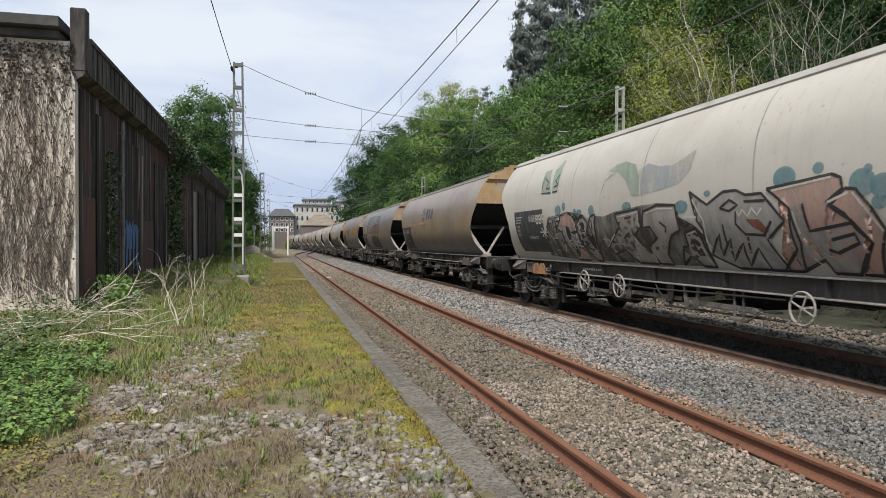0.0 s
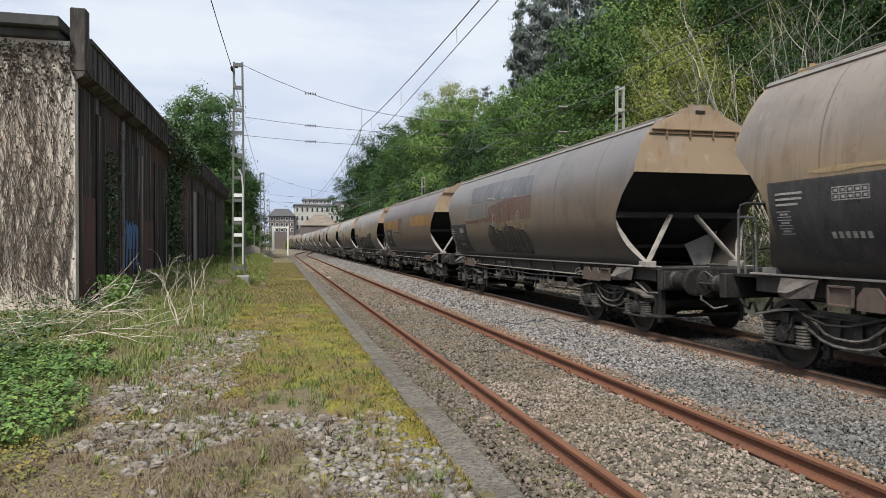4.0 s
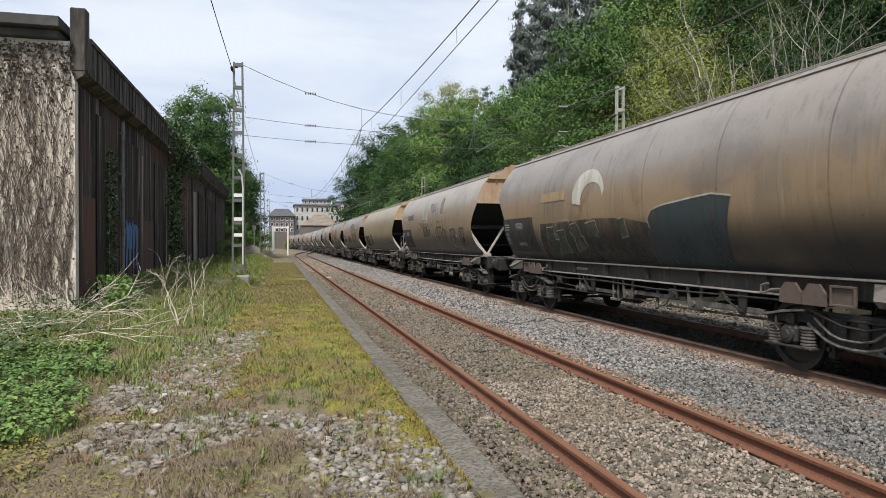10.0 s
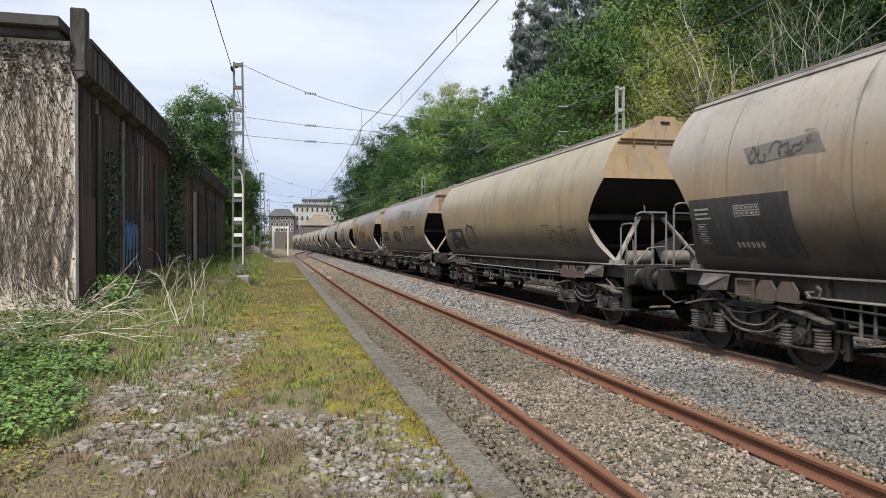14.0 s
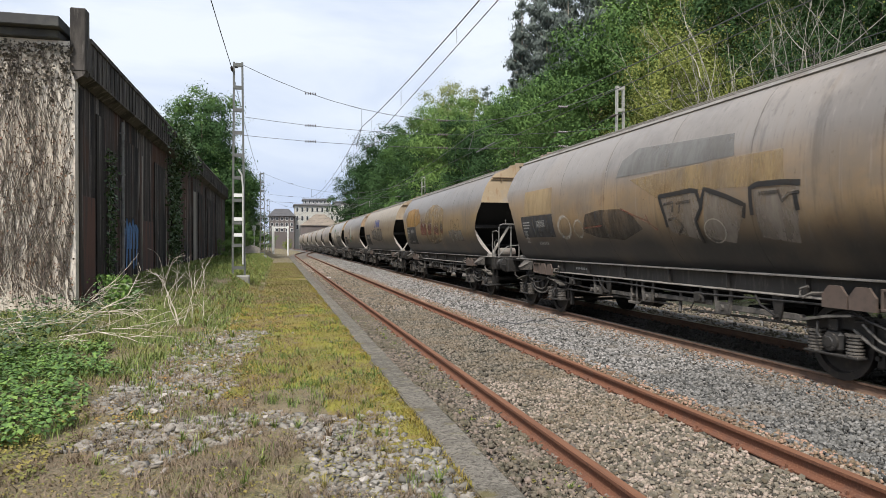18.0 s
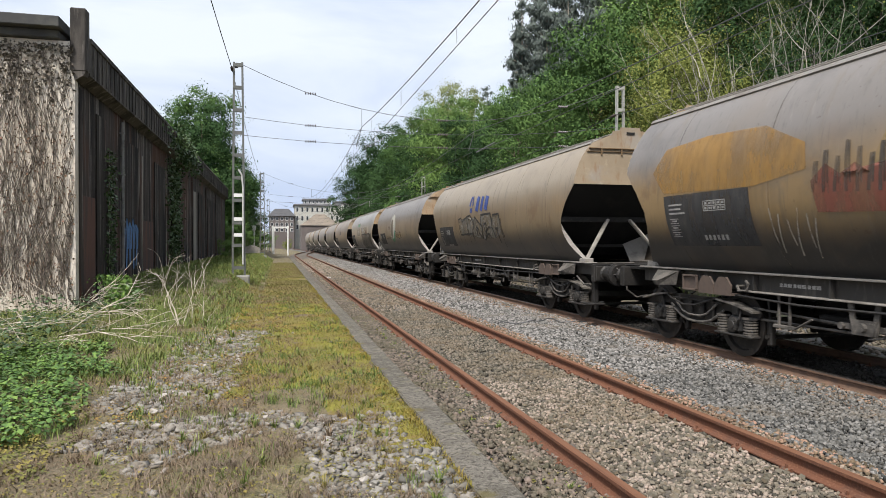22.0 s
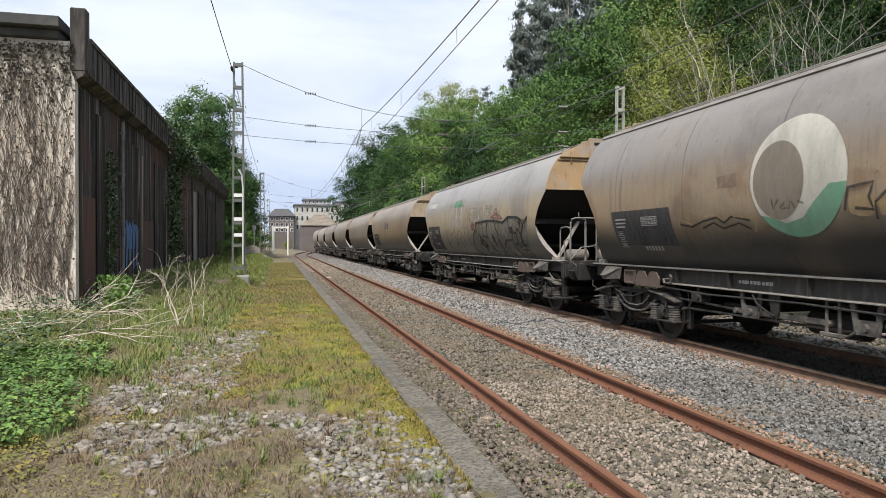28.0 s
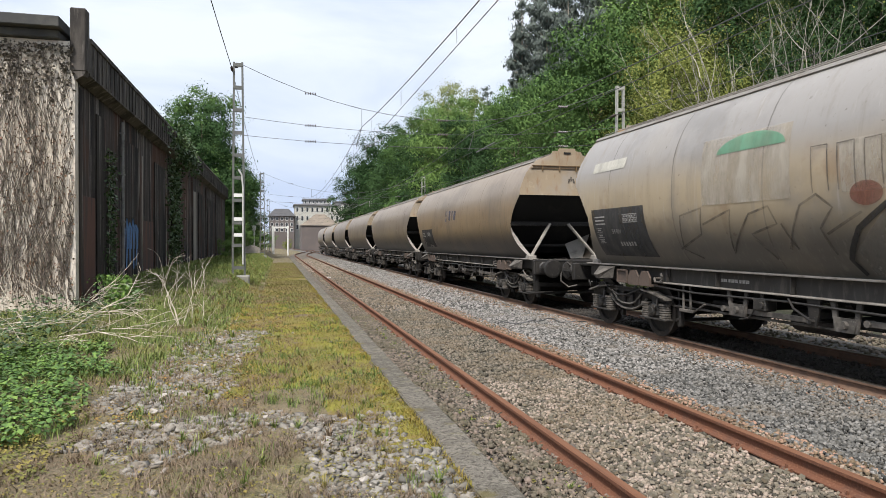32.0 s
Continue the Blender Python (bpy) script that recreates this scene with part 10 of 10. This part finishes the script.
        shape("graffiti", SP_SALMON_DULL, body, [(-5.74, 2.34), (-5.89, 2.32), (-6.08, 2.09), (-6.2, 1.85), (-5.9, 1.32), (-5.62, 1.32), (-5.98, 1.7), (-5.78, 1.96), (-5.5, 2.14)], 0.0115)
        tag(body, SP_JET, 0.042, [(-5.74, 2.34), (-5.89, 2.32), (-6.08, 2.09), (-6.2, 1.85), (-5.9, 1.32), (-5.62, 1.32), (-5.98, 1.7), (-5.78, 1.96), (-5.5, 2.14), (-5.74, 2.34)])
        tag(body, SP_CREAM, 0.03, [(-5.84, 2.29), (-6.02, 2.06), (-6.17, 1.83)], [(-5.47, 2.19), (-5.79, 2.29)])
        side_disc("graffiti", SP_TEAL, body, -4.79, 2.55, 0.20, 0.15, 0.0072, 0)
        side_disc("graffiti", SP_TEAL, body, -5.35, 2.62, 0.09, 0.07, 0.00686, 0)
        side_disc("graffiti", SP_TEAL, body, -6.06, 2.54, 0.06, 0.05, 0.0068, 0)
        side_disc("graffiti", SP_TEAL, body, -5.98, 2.39, 0.18, 0.16, 0.0073999999999999995, 0)
        side_disc("graffiti", SP_TEAL, body, -6.24, 2.33, 0.16, 0.14, 0.0073, 0)
        side_disc("graffiti", SP_TEAL, body, -2.49, 2.3, 0.18, 0.10, 0.0069, 0)
        side_disc("graffiti", SP_TEAL, body, -6.18, 2.16, 0.10, 0.08, 0.006999999999999999, 0)
        side_disc("graffiti", SP_TEAL, body, -3.18, 2.46, 0.08, 0.05, 0.006699999999999999, 0)
        side_disc("graffiti", SP_TEAL, body, -0.74, 2.39, 0.17, 0.09, 0.00678, 0)
        shape("emblem", SP_PALEGREEN, body, [(0.05, 3.15), (-0.25, 3.24), (-0.58, 3.27), (-1, 3.16), (-1.17, 2.93), (-1.21, 2.57), (-0.92, 2.59), (-0.71, 2.88), (-0.35, 3.1)], 0.008)
        shape("emblem", SP_PALEBLUE, body, [(-1.15, 3.04), (-1.45, 3.13), (-1.79, 3.04), (-2.23, 3.01), (-2.85, 3.2), (-2.74, 2.88), (-2.42, 2.68), (-1.64, 2.6), (-1.26, 2.57)], 0.0075)
        tag(body, SP_BROWNFADE, 0.03, [(0.28, 2.35), (0.3, 2.68), (0.14, 2.96), (-0.35, 3.12)])
        shape("sign", SP_PALEGREEN, body, [(3.49, 2.94), (3.56, 3.49), (3.18, 3.52), (2.9, 2.92)], 0.008)
        shape("sign", SP_PALEGREEN, body, [(2.82, 2.92), (2.91, 3.45), (2.58, 3.69), (2.48, 3.25), (2.51, 2.93)], 0.008)
        tag(body, SP_DEEPTEAL, 0.035, [(3.49, 2.94), (2.9, 2.92)], [(3.46, 3.06), (3.45, 3.35), (3.11, 3.19), (3.21, 3.04), (2.98, 3.04)], [(2.78, 2.93), (2.5, 2.93)], [(2.73, 3.04), (2.48, 3.08), (2.68, 3.19), (2.54, 3.33)])


def build_wagon(k):
    name, top, mid, low, deck, far_rail = LOOKS.get(k, LOOKS[11])
    if k == -1:
        name, deck, far_rail = "cream", 0, 0
        mat = material("paint_cream", (0.42, 0.4, 0.352), 0.55, layers=[("noise", 0.5, 0.45, 0.66, (0.36, 0.335, 0.29), 0.8), ("noise", 4, 0.52, 0.7, (0.36, 0.32, 0.26), 0.5, (1, 2, 0.15)), ("noise", 12, 0.62, 0.72, (0.2, 0.12, 0.07), 0.6)], bump=[(0.9, 0.1, 0.03)])
        roof, endm = mat, mat
    else:
        if k > 11:
            rnd = random.Random(k)
            q = rnd.uniform(0.85, 1.15)
            top, mid = tuple(c * q for c in top), tuple((c * 0.65 + 0.058) * q for c in mid)
            name = name + "_worn"
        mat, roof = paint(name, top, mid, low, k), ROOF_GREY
        warm = {1: (0.37, 0.265, 0.16), 2: (0.36, 0.26, 0.16), 3: (0.4, 0.25, 0.12), 4: (0.44, 0.28, 0.15), 5: (0.46, 0.32, 0.15), 6: (0.37, 0.28, 0.22), 7: (0.44, 0.33, 0.19), 0: (0.42, 0.265, 0.095), 9: (0.42, 0.28, 0.15), 10: (0.46, 0.29, 0.115)}.get(k, (0.38, 0.29, 0.185))
        pale = sum(warm) / 3
        warm = tuple((c * 0.72 + pale * 0.28) * q for c, q in zip(warm, (0.8, 0.76, 0.69)))
        endm = material("end_ochre", warm, 0.65, layers=[("noise", 0.9, 0.45, 0.66, tuple(c * 0.72 for c in warm), 0.7, (1, 1, 0.7), (k, 0, 0)), ("noise", 1.3, 0.5, 0.66, (0.27, 0.235, 0.195), 0.9, (1, 1, 0.8), (0, 0, k * 0.7)), ("noise", 6, 0.55, 0.7, (0.2, 0.1, 0.04), 0.5, (1, 1, 0.3)), ("noise", 3, 0.58, 0.72, (0.42, 0.36, 0.26), 0.5)])
    w = new("hopper_wagon")
    tagged(w, WAGON_LABEL.get(k, "brown-tan grain hopper wagon streaked with soot"), "wagon", "train of hopper wagons")
    near, far = (-4.0, -0.35) if k == -1 else (0.0, 0.0)
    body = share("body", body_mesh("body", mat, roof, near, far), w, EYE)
    ep = end_plate_mesh(endm)
    for e in (0, 1):
        M = Matrix.Translation((0, far, 0)) @ FLIP_Y if e else Matrix.Translation((0, near, 0))
        plate = share("end_plate", ep, w, M)
        if not e:
            end_marks(k, plate)
        share("end_rib", KIT["purlin"], plate, EYE)
        for x in (-0.75, -0.25, 0.25, 0.75):
            share("tab", KIT["tab"], plate, Matrix.Translation((x, 0, 0)))
        share("vent_slot", KIT["slot"], plate, EYE)
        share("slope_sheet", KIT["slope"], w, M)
        share("ring_beam", KIT["ring"], w, M)
        share("end_deck", KIT["floor"], w, M)
        share("cross_beam", KIT["low_beam"], w, M)
        share("hopper_toe", KIT["toe"], w, M)
        for s in (EYE, FLIP_X):
            share("strut", KIT["strut"], w, M @ s)
            share("gusset", KIT["gusset"], w, M @ s)
            share("bogie_bracket", KIT["wedge"], w, M @ s)
            share("bracket", KIT["orange_box" if k == -1 else "rust_box"], w, M @ s)
            share("label_holder", KIT["plate_frame"], w, M @ s)
            share("shunting_hook", KIT["shunt_hook"], w, M @ s)
        h = share("headstock", KIT["headstock"], w, M)
        share("end_pipe", KIT["head_pipe"], h, EYE)
        share("coupling", KIT["coupling"], w, M)
        for s in (-1, 1):
            b = share("buffer", KIT["buffer"], w, M @ Matrix.Translation((s * 0.975, -7.58, 1.05)))
            share("buffer_head", KIT["buffer_head"], b, EYE)
            share("buffer_rib", KIT["buffer_rib"], b, EYE)
        share("step", KIT["step"], w, M)
        bo = share("bogie", KIT["bolster"], w, M @ Matrix.Translation((0, -PIVOT, 0)))
        for q in (EYE, FLIP_Y):
            share("end_beam", KIT["end_beam"], bo, q)
        for s in (EYE, FLIP_X):
            share("side_frame", KIT["side_frame"], bo, s)
            share("frame_lip", KIT["frame_lip"], bo, s)
            share("brake_pipe", KIT["hose"], bo, s)
            for a in (-WB, WB):
                share("axle_box", KIT["axle_box"], bo, s @ Matrix.Translation((0, a, 0)))
                for d in (-0.3, 0.3):
                    share("spring", KIT["spring"], bo, s @ Matrix.Translation((0, a + d, 0)))
        for a in (-WB, WB):
            ws = share("wheelset", KIT["wheelset"], bo, Matrix.Translation((0, a, 0.46)))
            WHEELS.append((k, ws, a, -1 if e else 1))
            for d in (-0.53, 0.53):
                share("brake_beam", KIT["brake_beam"], bo, Matrix.Translation((0, a + d, 0)) @ (EYE if d < 0 else FLIP_Y))
    longer = Matrix.Translation((0, (near + far) / 2, 0)) @ Matrix.Diagonal((1, 1 + (far - near) / 14, 1, 1))
    for s in (EYE, FLIP_X):
        share("roof_gutter", KIT["cream_gutter" if k == -1 else "gutter"], w, longer @ s)
        sb = share("solebar", KIT["solebar"], w, longer @ s)
        share("top_flange", KIT["top_flange"], sb, EYE, "pale dusty flange")
        share("bottom_flange", KIT["low_flange"], sb, EYE, "pale dusty flange")
        for y in (-3.9, -2.3, -0.7, 0.9, 2.5, 3.9):
            share("rib", KIT["solebar_rib"], sb, Matrix.Translation((0, y, 0)))
        share("stencil", KIT["solebar_marks"], sb, Matrix.Translation((0, 2.0 + (k * 1.7) % 1.5, 0)))
        share("brake_rigging", KIT["rigging"], w, s)
    share("roof_walkway", KIT["walkway"], w, longer)
    if k != -1:
        share("roof_rail", KIT["roof_rail"], w, EYE)
    share("centre_sill", KIT["sill"], w, longer)
    share("brake_cylinder", KIT["cylinder"], w, Matrix.Translation((0, 0.9, 0)))
    for y in (-2.7, 0, 2.7):
        share("discharge_chute", KIT["chute"], w, Matrix.Translation((0, y, 0)))
    for i, y in enumerate((-3.4, -1.6, 0.5, 1.5, 3.3)):
        share("hanger", KIT["hanger", (i + k) % 3], w, Matrix.Translation((0, y, 0)))
    share("brake_pipe", KIT["long_pipe"], w, EYE)
    share("pull_rod", KIT["pull_rod"], w, EYE)
    for y in (-2.2, 0.0, 2.0):
        share("gate_plate", KIT["lever_plate"], w, Matrix.Translation((0, y, 0)))
    for y in (5.35, 3.15, 1.0, -1.2, -3.3, -5.4) if k != -1 else (4.6, 1.7, -1.3, -4.2):
        share("weld_seam", KIT["seam"], w, Matrix.Translation((0, y, 0)))
    if deck:
        share("railing", KIT["railing"], w, EYE)
        share("railing", KIT["railing2"], w, EYE)
        share("brake_crank", KIT["crank"], w, EYE)
        share("handle_loop", KIT["loop"], w, EYE)
        share("handle_loop", KIT["loop"], w, Matrix.Translation((1.9, 0.1, 0)))
        share("ladder", KIT["ladder"], w, EYE)
        share("air_tank", KIT["tank"], w, EYE)
        share("air_tank", KIT["tank"], w, Matrix.Translation((0.95, 0.12, 0)))
    if far_rail:
        share("railing", KIT["railing"], w, FLIP_Y @ FLIP_X)
        share("handle_loop", KIT["loop"], w, FLIP_Y @ FLIP_X)
    if k == -1:
        for y, z in ((1.48, 0.87), (-0.06, 0.85), (-4.86, 0.85)):
            share("handwheel", KIT["handwheel"], w, Matrix.Translation((-1.26, y, z)), "pale spoked brake handwheel")
    decorate(k, w, body)
    return w


WHEELS = []
build_kit()
WAGONS = [(k, build_wagon(k)) for k in range(-1, 17)]
def motions():
    for k, w in WAGONS:
        rows = []
        for i in range(65):
            t = i * 0.5
            y = wagon_place(k, t)
            rows.append((t, pose(FAR_TRACK + bend(y), y, 0, 0, 0, bend_angle(y))))
        walk(w, rows)
    # every wheel turns as far as the train rolls
    times = [i / 15 for i in range(481)]
    for k, ws, a, d in WHEELS:
        if k < 12:
            walk(ws, [(t, pose(0, a, 0.46, d * math.degrees(travel(t) / 0.46) % 360)) for t in times])


motions()
